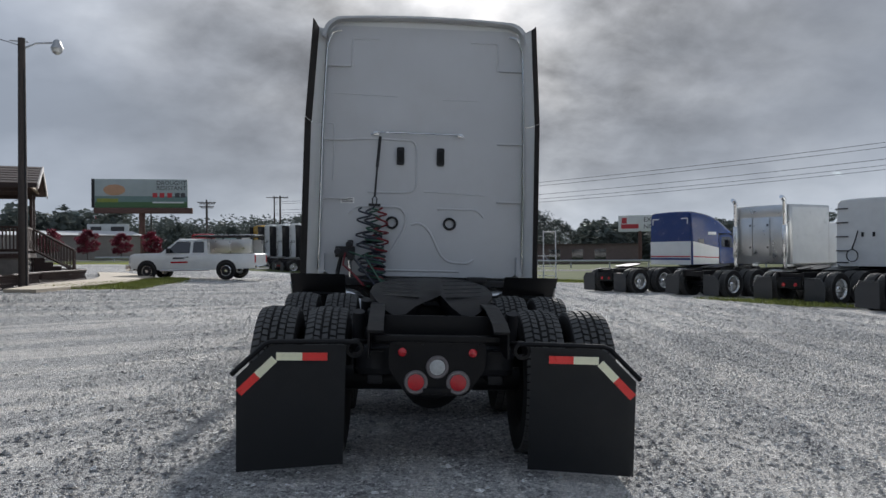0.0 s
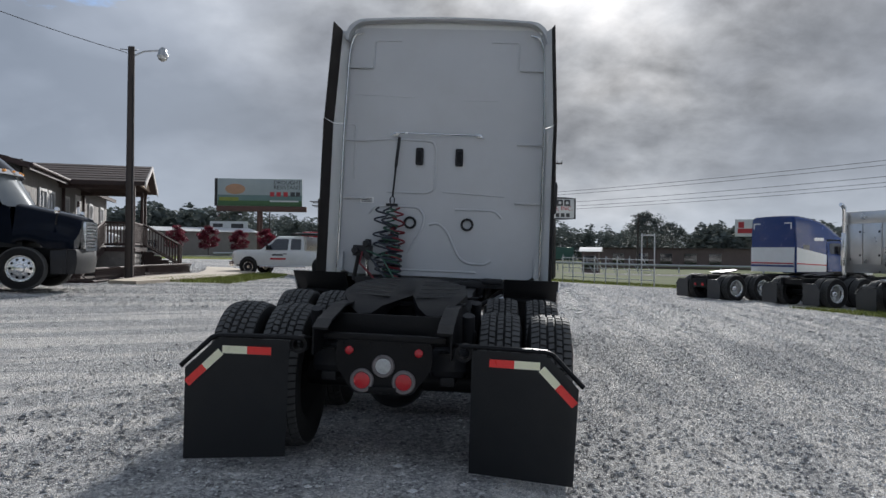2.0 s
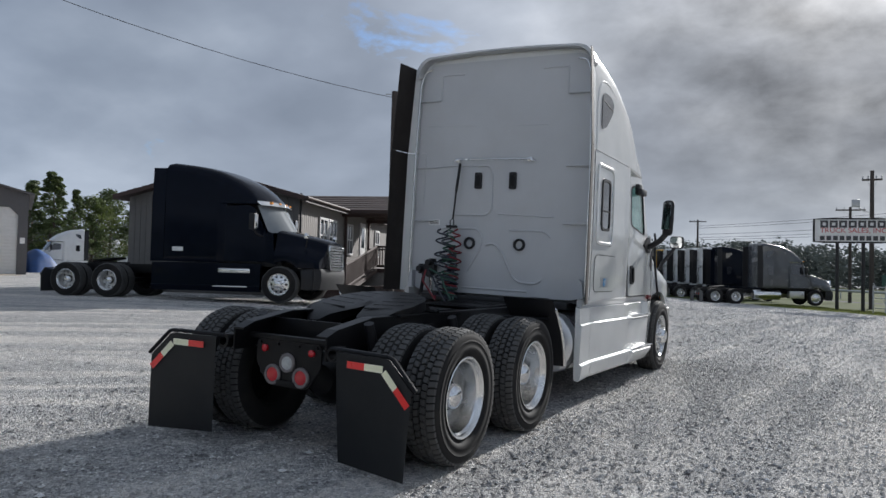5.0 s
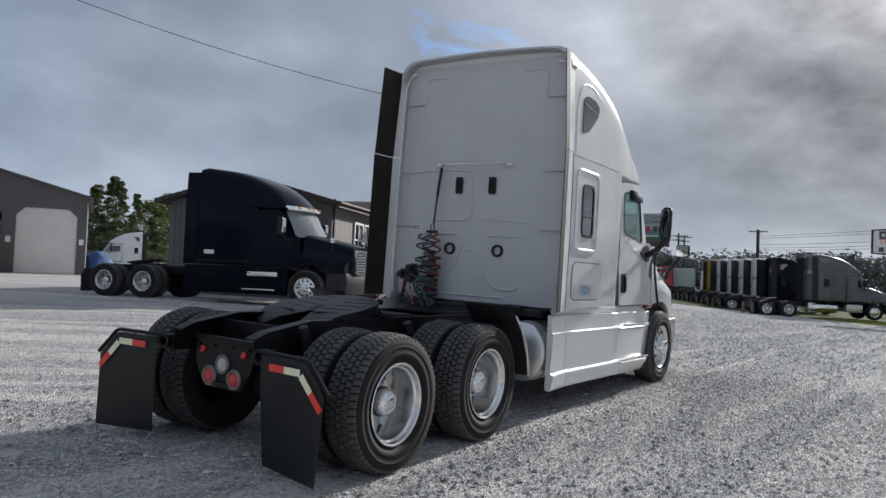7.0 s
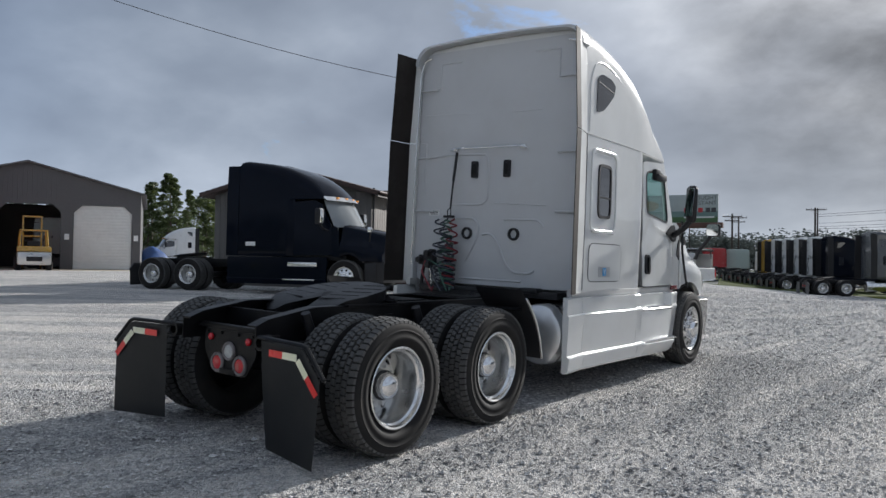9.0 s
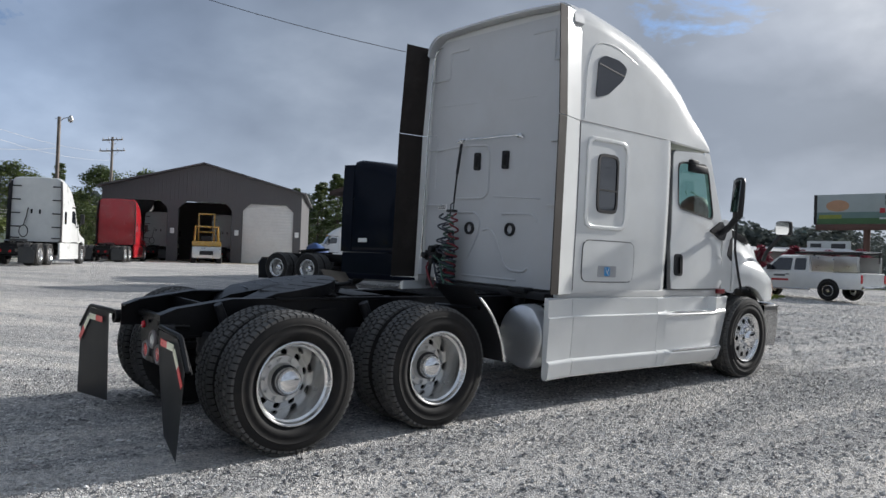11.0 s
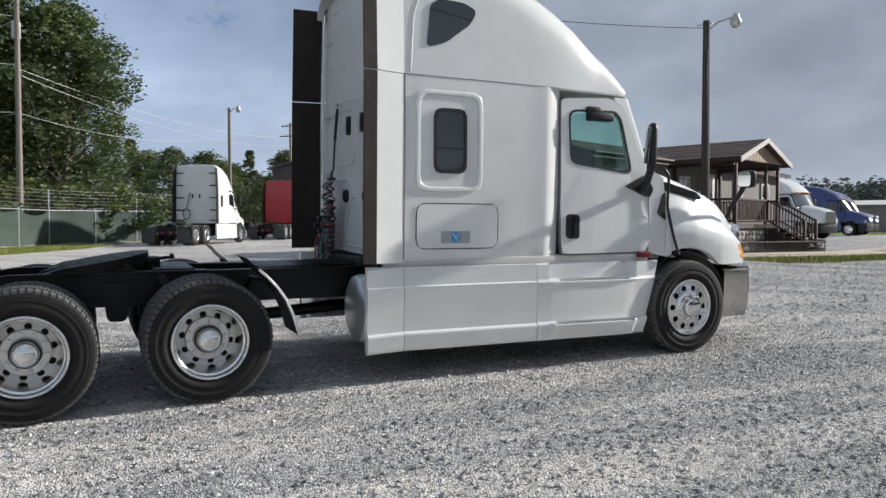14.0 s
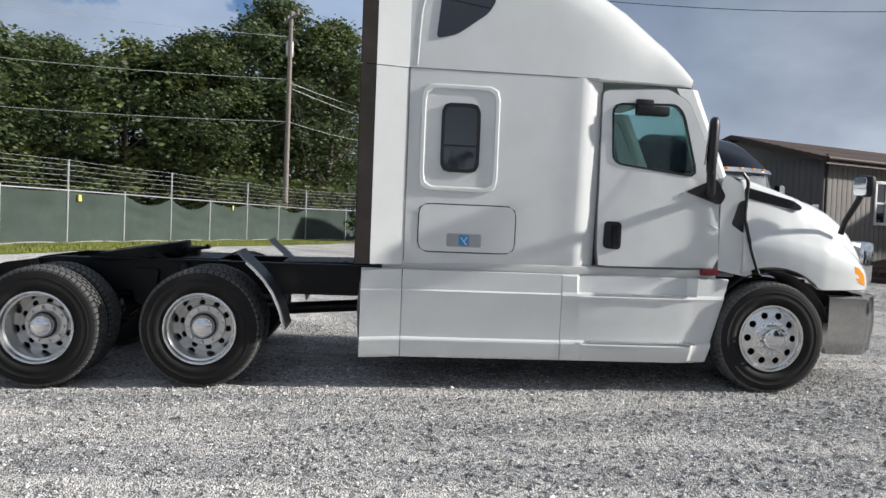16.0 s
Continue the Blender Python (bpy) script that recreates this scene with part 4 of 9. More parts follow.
bm = slab(bmesh.new(), [(-0.895, 1.90), (-0.745, 1.90), (-0.745, 1.965), (-0.895, 1.965)], 2.979, 0.004, lambda u, v, w: (u, w, v))
lab = part("warning_label", bm, STICKER, wall, "small white printed label")
for z in (1.915, 1.933, 1.951):
    part("print_bar", slab(bmesh.new(), [(-0.88, z - 0.004), (-0.76, z - 0.004), (-0.76, z + 0.004), (-0.88, z + 0.004)], 2.976, 0.002, lambda u, v, w: (u, w, v)), INK, lab)

# spring pole and the coiled air and power lines
bm = rod(bmesh.new(), (-0.475, 2.92, 2.64), (-0.50, 2.90, 2.30), 0.017)
rod(bm, (-0.50, 2.90, 2.30), (-0.52, 2.89, 1.97), 0.011)
pole = part("hose_tender", bm, PLASTIC, truck, "black spring pole carrying the coiled lines")
part("hose_clip", box(tube(bmesh.new(), [(-0.54, 2.87, 1.88), (-0.545, 2.87, 1.95), (-0.52, 2.89, 1.985), (-0.495, 2.87, 1.95), (-0.50, 2.87, 1.88)], 0.007), -0.585, -0.455, 2.84, 2.90, 1.865, 1.895, 0.008), PLASTIC, pole)


def coil(cx, top, foot, rad, turns, phase, sway):
    pts, n = [], int(turns * 14)
    for k in range(n + 1):
        t = k / n
        a = 2 * math.pi * turns * t + phase
        r = rad * (0.45 + 0.75 * min(1, t * 2.2)) * (1 - 0.15 * t)
        pts.append((cx + sway * math.sin(3.1 * t + phase) + r * math.cos(a), 2.84 + 0.5 * r * math.sin(a), top + (foot - top) * (t + 0.018 * math.sin(a * 0.5))))
    return pts


for mat, args in ((BLUE_HOSE, (-0.57, 1.87, 1.02, 0.10, 7, 0.3, 0.03)), (BLUE_HOSE, (-0.60, 1.86, 1.04, 0.11, 6, 2.0, -0.04)), (GREEN_HOSE, (-0.50, 1.85, 1.00, 0.09, 10, 4.0, 0.02)), (RED_HOSE, (-0.47, 1.86, 1.05, 0.085, 8, 1.2, 0.03)), (BLUE_HOSE, (-0.47, 1.60, 1.0, 0.07, 11, 5.0, 0.01))):
    part("coiled_line", tube(bmesh.new(), coil(*args), 0.0105, 6), mat, pole)
for k, (x, col) in enumerate(((-0.66, RED_HOSE), (-0.52, BLUE_HOSE), (-0.42, GREEN_HOSE))):
    part("hanging_line", tube(bmesh.new(), [(x, 2.80, 1.05), (x + 0.05, 2.72, 1.0 - 0.02 * k), (x - 0.06, 2.74, 1.12), (x - 0.18, 2.80, 1.22 + 0.04 * k), (-0.82, 2.86, 1.38)], 0.011), col, pole)
holder = part("gladhand_holder", box(box(rod(bmesh.new(), (-0.92, 2.90, 1.03), (-0.86, 2.88, 1.36), 0.022), -0.93, -0.72, 2.84, 2.94, 1.30, 1.42, 0.012), -0.80, -0.74, 2.86, 2.94, 1.40, 1.49, 0.012), PLASTIC, truck, "black post with parked air couplings")
for x, z in ((-0.90, 1.36), (-0.78, 1.44), (-0.76, 1.30)):
    part("gladhand", lathe(bmesh.new(), [(0, -0.05), (0.035, -0.045), (0.04, 0.0), (0.03, 0.05), (0, 0.055)], 14, "y", pose(x, 2.83, z)), PLASTIC, holder)
part("holder_leg", rod(bmesh.new(), (-0.76, 2.90, 1.03), (-0.78, 2.88, 1.32), 0.018), ALLOY, holder)
part("cab_mount", box(box(bmesh.new(), -0.9, 0.95, 2.85, 3.3, 1.0, 1.075, 0.015), 0.50, 0.72, 2.80, 2.95, 1.05, 1.11, 0.02), PLASTIC, truck)
for sd in (1, -1):
    part("cab_air_spring", lathe(bmesh.new(), [(0.06, 0.92), (0.08, 0.95), (0.08, 1.02), (0.06, 1.06)], 16, "z", pose(sd * 0.45, 3.0, 0)), PLASTIC, truck)


# side extenders, in two pieces each
def extender(sd, z0, z1, x0, x1):
    bm = bmesh.new()
    rows = [(z, x0 + (x1 - x0) * (z - z0) / (z1 - z0)) for z in np.linspace(z0, z1, 7)]
    end = 2.75 if sd > 0 else 2.96  # the far side is rubber all the way to the cab
    secs = [[(sd * (x + 0.037), 2.62, z), (sd * (x + 0.030), 2.615, z), (sd * (x + 0.006), end - 0.005, z), (sd * (x + 0.018), end, z)] for z, x in rows]
    loft(bm, secs)
    e = part("side_extender", bm, EXTENDER, truck, "dark weathered rubber side extender")
    t = bmesh.new()
    loft(t, [[(sd * (x + 0.002), end - 0.003, z), (sd * (x + 0.016), end + 0.002, z), (sd * (skin_x(3.05, z) - 0.041), 3.035, z), (sd * (skin_x(3.05, z) - 0.07), 3.03, z)] for z, x in rows])
    part("extender_trim", t, WHITE, e, "white filler panel ahead of the rubber")
    return e


for sd in (1, -1):
    extender(sd, 1.085, 2.782, 1.195 if sd > 0 else 1.24, 1.185 if sd > 0 else 1.225)
    extender(sd, 2.79, 3.83, 1.185 if sd > 0 else 1.22, 1.125 if sd > 0 else 1.16)


# sleeper side details, both sides
def side_details(sd):
    pl = place_side(sd)
    ring = lambda y0, y1, z0, z1, r: rounded([(y0, z0), (y1, z0), (y1, z1), (y0, z1)], r)

    skin = skin_x

    # raised surround of the bunk window
    bm = bmesh.new()
    frame_plate(bm, ring(3.15, 3.85, 1.735, 2.665, 0.10), ring(3.195, 3.805, 1.78, 2.62, 0.09), lambda y, z: skin(y, z) - 0.006, 0.022, 48, pl)
    sur = part("window_surround", bm, WHITE, truck, "raised white window surround", 50)
    bmesh_bevel = sur.modifiers.new("soft", "BEVEL")
    bmesh_bevel.width, bmesh_bevel.segments, bmesh_bevel.limit_method, bmesh_bevel.angle_limit = 0.012, 2, "ANGLE", radians(50)
    bm = bmesh.new()
    frame_plate(bm, ring(3.335, 3.68, 1.905, 2.505, 0.08), ring(3.362, 3.653, 1.935, 2.475, 0.06), lambda y, z: skin(y, z) - 0.004, 0.020, 40, pl)
    win = part("bunk_window", bm, PLASTIC, truck, "dark bunk window with rounded black frame")
    part("window_glass", slab(bmesh.new(), ring(3.355, 3.66, 1.93, 2.48, 0.06), lambda y, z: skin(y, z) + 0.003, 0.003, lambda u, v, w: (sd * w(u, v), u, v)), DARK_PANE, win)
    part("window_bar", slab(bmesh.new(), [(3.355, 2.13), (3.66, 2.13), (3.66, 2.145), (3.355, 2.145)], lambda y, z: skin(y, z) + 0.004, 0.012, lambda u, v, w: (sd * w(u, v), u, v)), PLASTIC, win)
    # luggage door
    bm = bmesh.new()
    slab(bm, ring(3.17, 4.03, 1.21, 1.62, 0.09), lambda y, z: skin(y, z) - 0.004, 0.010, lambda u, v, w: (sd * w(u, v), u, v))
    hatch = part("luggage_door", bm, WHITE, truck, "flush white luggage door", 40)
    bm = bmesh.new()
    frame_plate(bm, ring(3.16, 4.04, 1.20, 1.63, 0.095), ring(3.172, 4.028, 1.212, 1.618, 0.088), lambda y, z: skin(y, z) - 0.004, 0.008, 48, pl)
    part("hatch_seal", bm, PLASTIC, hatch, "thin dark door gap")
    bm = slab(bmesh.new(), ring(3.42, 3.73, 1.255, 1.37, 0.015), lambda y, z: skin(y, z) + 0.004, 0.005, lambda u, v, w: (sd * w(u, v), u, v))
    badge = part("badge", bm, STICKER_GREY, hatch, "grey badge with a blue square")
    part("badge_square", slab(bmesh.new(), ring(3.53, 3.62, 1.268, 1.358, 0.01), lambda y, z: skin(y, z) + 0.009, 0.003, lambda u, v, w: (sd * w(u, v), u, v)), STICKER_BLUE, badge)
    for a, b in (((3.545, 1.345), (3.575, 1.30)), ((3.605, 1.345), (3.575, 1.30)), ((3.575, 1.30), (3.60, 1.275))):
        part("badge_mark", tube(bmesh.new(), [(sd * (skin(a[0], a[1]) + 0.012), *a), (sd * (skin(b[0], b[1]) + 0.012), *b)], 0.004), STICKER, badge)
    # upper quarter window
    q = rounded([(3.26, 3.05), (3.30, 3.44), (3.40, 3.50), (3.66, 3.49), (3.79, 3.43), (3.72, 3.30), (3.45, 3.10)], 0.05)
    qx = lambda y, z: skin(y, z) + 0.002
    qw = part("quarter_window", slab(bmesh.new(), q, qx, 0.008, lambda u, v, w: (sd * w(u, v), u, v)), DARK_PANE, truck, "dark teardrop window in the roof fairing")
    part("window_bar", slab(bmesh.new(), [(3.31, 3.395), (3.74, 3.335), (3.74, 3.345), (3.31, 3.405)], lambda y, z: qx(y, z) + 0.008, 0.004, lambda u, v, w: (sd * w(u, v), u, v)), PLASTIC, qw)
    # pressed bulge round the quarter window, seams and door pillar
    bm = bmesh.new()
    path = smooth_path([(3.10, 2.82), (3.13, 3.35), (3.24, 3.60), (3.55, 3.64), (4.0, 3.52), (4.5, 3.20)], 0.2)
    tube(bm, [(sd * (skin(y, z) - 0.009 - 0.012 * max(0.0, (y - 3.6) / 0.8)), y, z) for y, z in path], 0.015, 10)
    part("roof_crease", bm, WHITE, truck)
    bm = bmesh.new()
    tube(bm, [(sd * (skin(y, 2.79) + 0.001), y, 2.79) for y in np.linspace(3.03, 4.75, 12)], 0.0045, 6)
    tube(bm, [(sd * (skin(3.045, z) + 0.001), 3.045, z) for z in np.linspace(1.12, 2.78, 9)], 0.0045, 6)
    part("body_seam", bm, SEAM, truck)
    # cab sill band under the sleeper and door
    bm = bmesh.new()
    loft(bm, [[(sd * 1.135, y, 1.125), (sd * 1.16, y, 1.115), (sd * 1.165, y, 1.085), (sd * 1.15, y, 1.045), (sd * 1.10, y, 1.045), (sd * 1.10, y, 1.125)] for y in (2.86, 4.6)] + [[(sd * 1.085, y, 1.125), (sd * 1.11, y, 1.115), (sd * 1.115, y, 1.085), (sd * 1.10, y, 1.045), (sd * 1.04, y, 1.045), (sd * 1.04, y, 1.125)] for y in (4.8, 5.95)])
    part("cab_sill", bm, GREY_SILL, truck, "grey-white sill band", 50)


DARK_PANE = material("black_tinted_pane", (0.012, 0.014, 0.02), 0.05, 0, 0.1, 3, coat=1.0, rough_spread=0.02)
SEAM = material("dark_panel_gap", (0.16, 0.16, 0.16), 0.7)
for sd in (1, -1):
    side_details(sd)


# doors
def cab_door(sd):
    pl = place_side(sd)
    win = rounded(DOOR_WINDOW, 0.09)
    d = part("door", frame_plate(bmesh.new(), rounded(DOOR, 0.05), win, door_x, -0.05, 96, pl), WHITE, truck, "glossy white driver or passenger door, closed", 40)
    part("window_seal", frame_plate(bmesh.new(), [((y - 5.3) * 1.035 + 5.3, (z - 2.28) * 1.05 + 2.28) for y, z in win], [((y - 5.3) * 0.99 + 5.3, (z - 2.28) * 0.985 + 2.28) for y, z in win], lambda y, z: door_x(y, z) - 0.01, 0.016, 60, pl), PLASTIC, d)
    part("window_glass", slab(bmesh.new(), win, lambda y, z: door_x(y, z) - 0.012, 0.004, lambda u, v, w: (sd * w(u, v), u, v)), GLASS, d)
    gap = [((y - 5.35) * 1.012 + 5.35, (z - 1.93) * 1.012 + 1.93) for y, z in rounded(DOOR, 0.05)]
    part("door_gap", frame_plate(bmesh.new(), gap, rounded(DOOR, 0.05), lambda y, z: door_x(y, z) - 0.008, -0.04, 96, pl), SEAM, d)
    h = part("door_handle", slab(bmesh.new(), rounded([(4.855, 1.29), (5.015, 1.28), (5.02, 1.53), (4.86, 1.535)], 0.045), lambda y, z: door_x(y, z) - 0.004, 0.02, lambda u, v, w: (sd * w(u, v), u, v)), PLASTIC, d, "black recessed pull handle")
    part("handle_grip", slab(bmesh.new(), rounded([(4.935, 1.31), (4.985, 1.31), (4.985, 1.50), (4.935, 1.50)], 0.02), lambda y, z: door_x(y, z) + 0.012, 0.022, lambda u, v, w: (sd * w(u, v), u, v)), FRAME_BLACK, h)
    # feature line across the door
    bm = bmesh.new()
    tube(bm, [(sd * (door_x(y, z) - 0.002), y, z) for y, z in ((5.25, 1.60), (5.5, 1.62), (5.75, 1.58), (5.95, 1.50))], 0.012, 8)
    part("door_crease", bm, WHITE, d)
    # small black box mirror over the door window
    bx = door_x(5.2, 2.55)
    bm = box(bmesh.new(), *sorted((sd * (bx - 0.01), sd * (bx + 0.085))), 5.10, 5.40, 2.49, 2.575, 0.02)
    box(bm, *sorted((sd * (bx - 0.01), sd * (bx + 0.05))), 5.10, 5.26, 2.565, 2.635, 0.015)
    part("kerb_mirror", bm, PLASTIC, d, "small black look-down mirror box")
    part("marker_reflector", a_box(*sorted((sd * 1.085, sd * 1.125)), 5.78, 5.95, 1.075, 1.135, 0.012), RED_DARK, d, "dark red side reflector")
    # mirror, its glass turned towards the driver
    bm = bmesh.new()
    secs, c22, s22 = [], math.cos(radians(22)), math.sin(radians(22))
    for z, w, t in ((1.98, 0.06, 0.05), (2.01, 0.09, 0.075), (2.20, 0.10, 0.085), (2.40, 0.10, 0.085), (2.45, 0.085, 0.07), (2.47, 0.05, 0.04)):
        ring = [(0.85 * w * math.cos(a), 0.56 * t * math.sin(a)) for a in (2 * math.pi * k / 16 for k in range(16))]
        secs.append([(sd * (1.36 + u * c22 + v * s22), 5.71 - u * s22 + v * c22 + 0.02 * (z - 2.2), z) for u, v in ring])
    loft(bm, secs)
    mir = part("door_mirror", bm, PLASTIC, truck, "tall black door mirror on a curved arm", 50)
    part("mirror_glass", box(bmesh.new(), -0.062, 0.062, -0.005, 0.005, -0.19, 0.19, 0.01, pose(sd * 1.344, 5.667, 2.25, -4, 0, -22 * sd)), MIRROR_REFLECT_DARK, mir)
    bm = bmesh.new()
    tube(bm, [(sd * 1.02, 5.86, 1.80), (sd * 1.12, 5.83, 1.83), (sd * 1.24, 5.77, 1.90), (sd * 1.34, 5.72, 2.0), (sd * 1.36, 5.71, 2.1)], 0.040, 10)
    part("mirror_arm", bm, PLASTIC, mir)
    bm = slab(bmesh.new(), rounded([(5.62, 1.83), (5.95, 1.72), (6.0, 1.80), (5.90, 1.96)], 0.03), sd * 1.0, sd * 0.075)
    part("mirror_base", bm, PLASTIC, mir)


for sd in (1, -1):
    cab_door(sd)

# windscreen, pillars, cowl, dashboard and seats
part("windscreen", windscreen(), SCREEN, truck, "wide curved windscreen")
for sd in (1, -1):
    bm = bmesh.new()
    loft(bm, [[(sd * 1.0, 5.60, 2.76), (sd * 1.045, 5.50, 2.76), (sd * 1.01, 5.66, 2.76), (sd * 0.95, 5.72, 2.76)], [(sd * 0.98, 5.94, 1.93), (sd * 1.045, 5.93, 1.93), (sd * 1.03, 6.02, 1.93), (sd * 0.94, 6.08, 1.93)]])
    part("windscreen_pillar", bm, WHITE, truck)
    bm = bmesh.new()
    pts = rounded([(5.975, 1.12), (6.32, 1.06), (6.23, 1.42), (6.19, 1.70), (6.16, 1.93), (6.02, 2.0), (5.965, 1.93)], 0.03)
    slab(bm, pts, sd * 1.065, -sd * 0.05)
    part("cowl_side", bm, WHITE, truck, "white cowl panel between door and hood", 40)
    bm = bmesh.new()
    path = smooth_path([(6.14, 2.02), (6.20, 1.95), (6.18, 1.62), (6.22, 1.45), (6.26, 1.30), (6.33, 1.10)], 0.05)
    tube(bm, [(sd * (1.085 + 0.07 * max(0, 1.75 - z)), y, z) for y, z in path], 0.016, 8)
    part("hood_gap", bm, PLASTIC, truck, "black rubber seal along the hood edge")
    # dark slab standing in for the shadow in the recess behind the hood
    part("cowl_intake", slab(bmesh.new(), rounded([(6.08, 1.55), (6.20, 1.47), (6.19, 1.78), (6.14, 1.75)], 0.02), sd * 1.055, sd * 0.018), PLASTIC, truck)
part("cowl", grid(bmesh.new(), 10, 3, lambda u, v: ((2 * u - 1) * 0.98, 5.97 + 0.36 * (1 - (2 * u - 1) ** 2) + 0.22 * v, 1.955 + 0.02 * v)), PLASTIC, truck)
part("dashboard", a_box(-0.98, 0.98, 5.75, 6.08, 1.60, 1.92, 0.08), INSIDE, truck)
wheel_bm = tube(bmesh.new(), [(-0.5 + 0.22 * math.cos(a), 5.58 - 0.06 * math.sin(a), 1.86 + 0.2 * math.sin(a)) for a in (2 * math.pi * k / 24 for k in range(24))], 0.016, 8, True)
part("steering_wheel", rod(wheel_bm, (-0.5, 5.58, 1.86), (-0.5, 5.78, 1.72), 0.03), PLASTIC, truck)
for x in (-0.52, 0.55):
    bm = box(bmesh.new(), x - 0.26, x + 0.26, 4.9, 5.4, 1.42, 1.58, 0.06)
    box(bm, x - 0.25, x + 0.25, 4.82, 4.98, 1.55, 2.28, 0.06)
    box(bm, x - 0.14, x + 0.14, 4.80, 4.92, 2.27, 2.46, 0.05)
    box(bm, x - 0.18, x + 0.18, 4.95, 5.3, 1.10, 1.44, 0.03)
    part("seat", bm, SEAT, truck, "grey high-back cab seat")

# hood, vents, lamps, bumper
hood = part("hood", hood_shell(), WHITE, truck, "sloping white hood with flared wheel arches", 40)
hm = hood.modifiers.new("thickness", "SOLIDIFY")
hm.thickness, hm.offset = 0.02, -1
for sd in (1, -1):
    bm = bmesh.new()
    slab(bm, rounded([(6.24, 1.80), (6.80, 1.70), (6.84, 1.73), (6.74, 1.79), (6.25, 1.90)], 0.02), lambda y, z: interp(y, HOOD)[2] - 0.012, 0.03, lambda u, v, w: (sd * w(u, v), u, v))
    v = part("hood_vent", bm, PLASTIC, hood, "black slatted hood vent")
    for k in range(3):
        bm = bmesh.new()
        slab(bm, [(6.27, 1.825 + 0.022 * k), (6.74, 1.735 + 0.018 * k), (6.74, 1.742 + 0.018 * k), (6.27, 1.835 + 0.022 * k)], lambda y, z: interp(y, HOOD)[2] + 0.016, 0.008, lambda u, v, w: (sd * w(u, v), u, v))
        part("vent_slat", bm, FRAME_BLACK, v)
    bm = bmesh.new()
    loft(bm, [[(sd * (interp(y, HOOD)[0] + 0.01), y, z0), (sd * (interp(y, HOOD)[0] + 0.006), y, z1), (sd * (interp(y, HOOD)[0] - 0.06), y + 0.02, z1), (sd * (interp(y, HOOD)[0] - 0.06), y + 0.02, z0)] for y, z0, z1 in ((7.34, 1.10, 1.20), (7.40, 1.05, 1.18), (7.46, 1.03, 1.13), (7.50, 1.02, 1.07))])
    part("headlamp", bm, AMBER_LENS, hood, "headlamp corner with amber turn signal")
    # hood mirror
    bm = tube(bmesh.new(), [(sd * 0.93, 7.23, 1.50), (sd * 0.97, 7.24, 1.62), (sd * 1.10, 7.26, 1.80), (sd * 1.16, 7.27, 1.90)], 0.028, 10)
    hmir = part("hood_mirror", bm, PLASTIC, truck, "round hood mirror on a black stalk")
    part("mirror_shell", box(bmesh.new(), -0.105, 0.105, -0.01, 0.085, -0.10, 0.10, 0.045, pose(sd * 1.17, 7.24, 1.945)), PLASTIC, hmir)
    part("mirror_glass", slab(bmesh.new(), rounded([(-0.088, -0.083), (0.088, -0.083), (0.088, 0.083), (-0.088, 0.083)], 0.04), 0.0, 0.008, lambda u, v, w: (sd * 1.17 + u, 7.225 + w, 1.945 + v)), CHROME, hmir)
    # black inner wheel arch
    bm = bmesh.new()
    secs = []
    for k in range(15):
        a = radians(-4 + 172 * k / 14)
        y, z = 6.5 + 0.60 * math.cos(a), 0.52 + 0.60 * math.sin(a)
        secs.append([(sd * 1.10, y, z), (sd * 0.55, y, z), (sd * 0.55, 6.5 + 0.61 * math.cos(a), 0.52 + 0.61 * math.sin(a)), (sd * 1.10, 6.5 + 0.61 * math.cos(a), 0.52 + 0.61 * math.sin(a))])
    part("inner_fender", loft(bm, secs), PLASTIC, truck)
bm = bmesh.new()
secs = []
for x in np.linspace(-1.06, 1.06, 17):
    y = 7.72 - 0.10 * (abs(x) / 1.06) ** 2 - 0.18 * max(0, (abs(x) - 0.85) / 0.21) ** 2
    secs.append([(x, y - 0.02, 0.93), (x, y, 0.90), (x, y + 0.015, 0.65), (x, y - 0.02, 0.40), (x, y - 0.06, 0.37), (x, y - 0.12, 0.40), (x, y - 0.12, 0.92)])
loft(bm, secs)
for sd in (1, -1):
    loft(bm, [[(sd * 1.06, y, 0.92), (sd * 1.085, y, 0.90), (sd * 1.09, y, 0.65), (sd * 1.07, y, 0.37), (sd * 1.0, y, 0.37), (sd * 1.0, y, 0.92)] for y in (7.08, 7.45)])
BUMPER = material("dull_bright_bumper", (0.55, 0.54, 0.52), 0.14, 1.0, 0.15, 4, stain=0.3, stain_color=(0.3, 0.28, 0.25), stain_scale=4)
part("bumper", bm, BUMPER, truck, "smooth bright metal front bumper", 40)
part("grille", a_box(-0.55, 0.55, 7.70, 7.86, 1.0, 1.42, 0.04), CHROME, hood, "bright front grille")
for x in (-0.8, -0.4, 0, 0.4, 0.8):
    part("roof_marker", lathe(bmesh.new(), [(0.035, -0.06), (0.036, 0), (0.024, 0.03), (0, 0.04)], 12, "y", pose(x, 5.60 + 0.27 * (1 - x * x), 2.835)), AMBER_LENS, cap, "amber roof marker lamp")


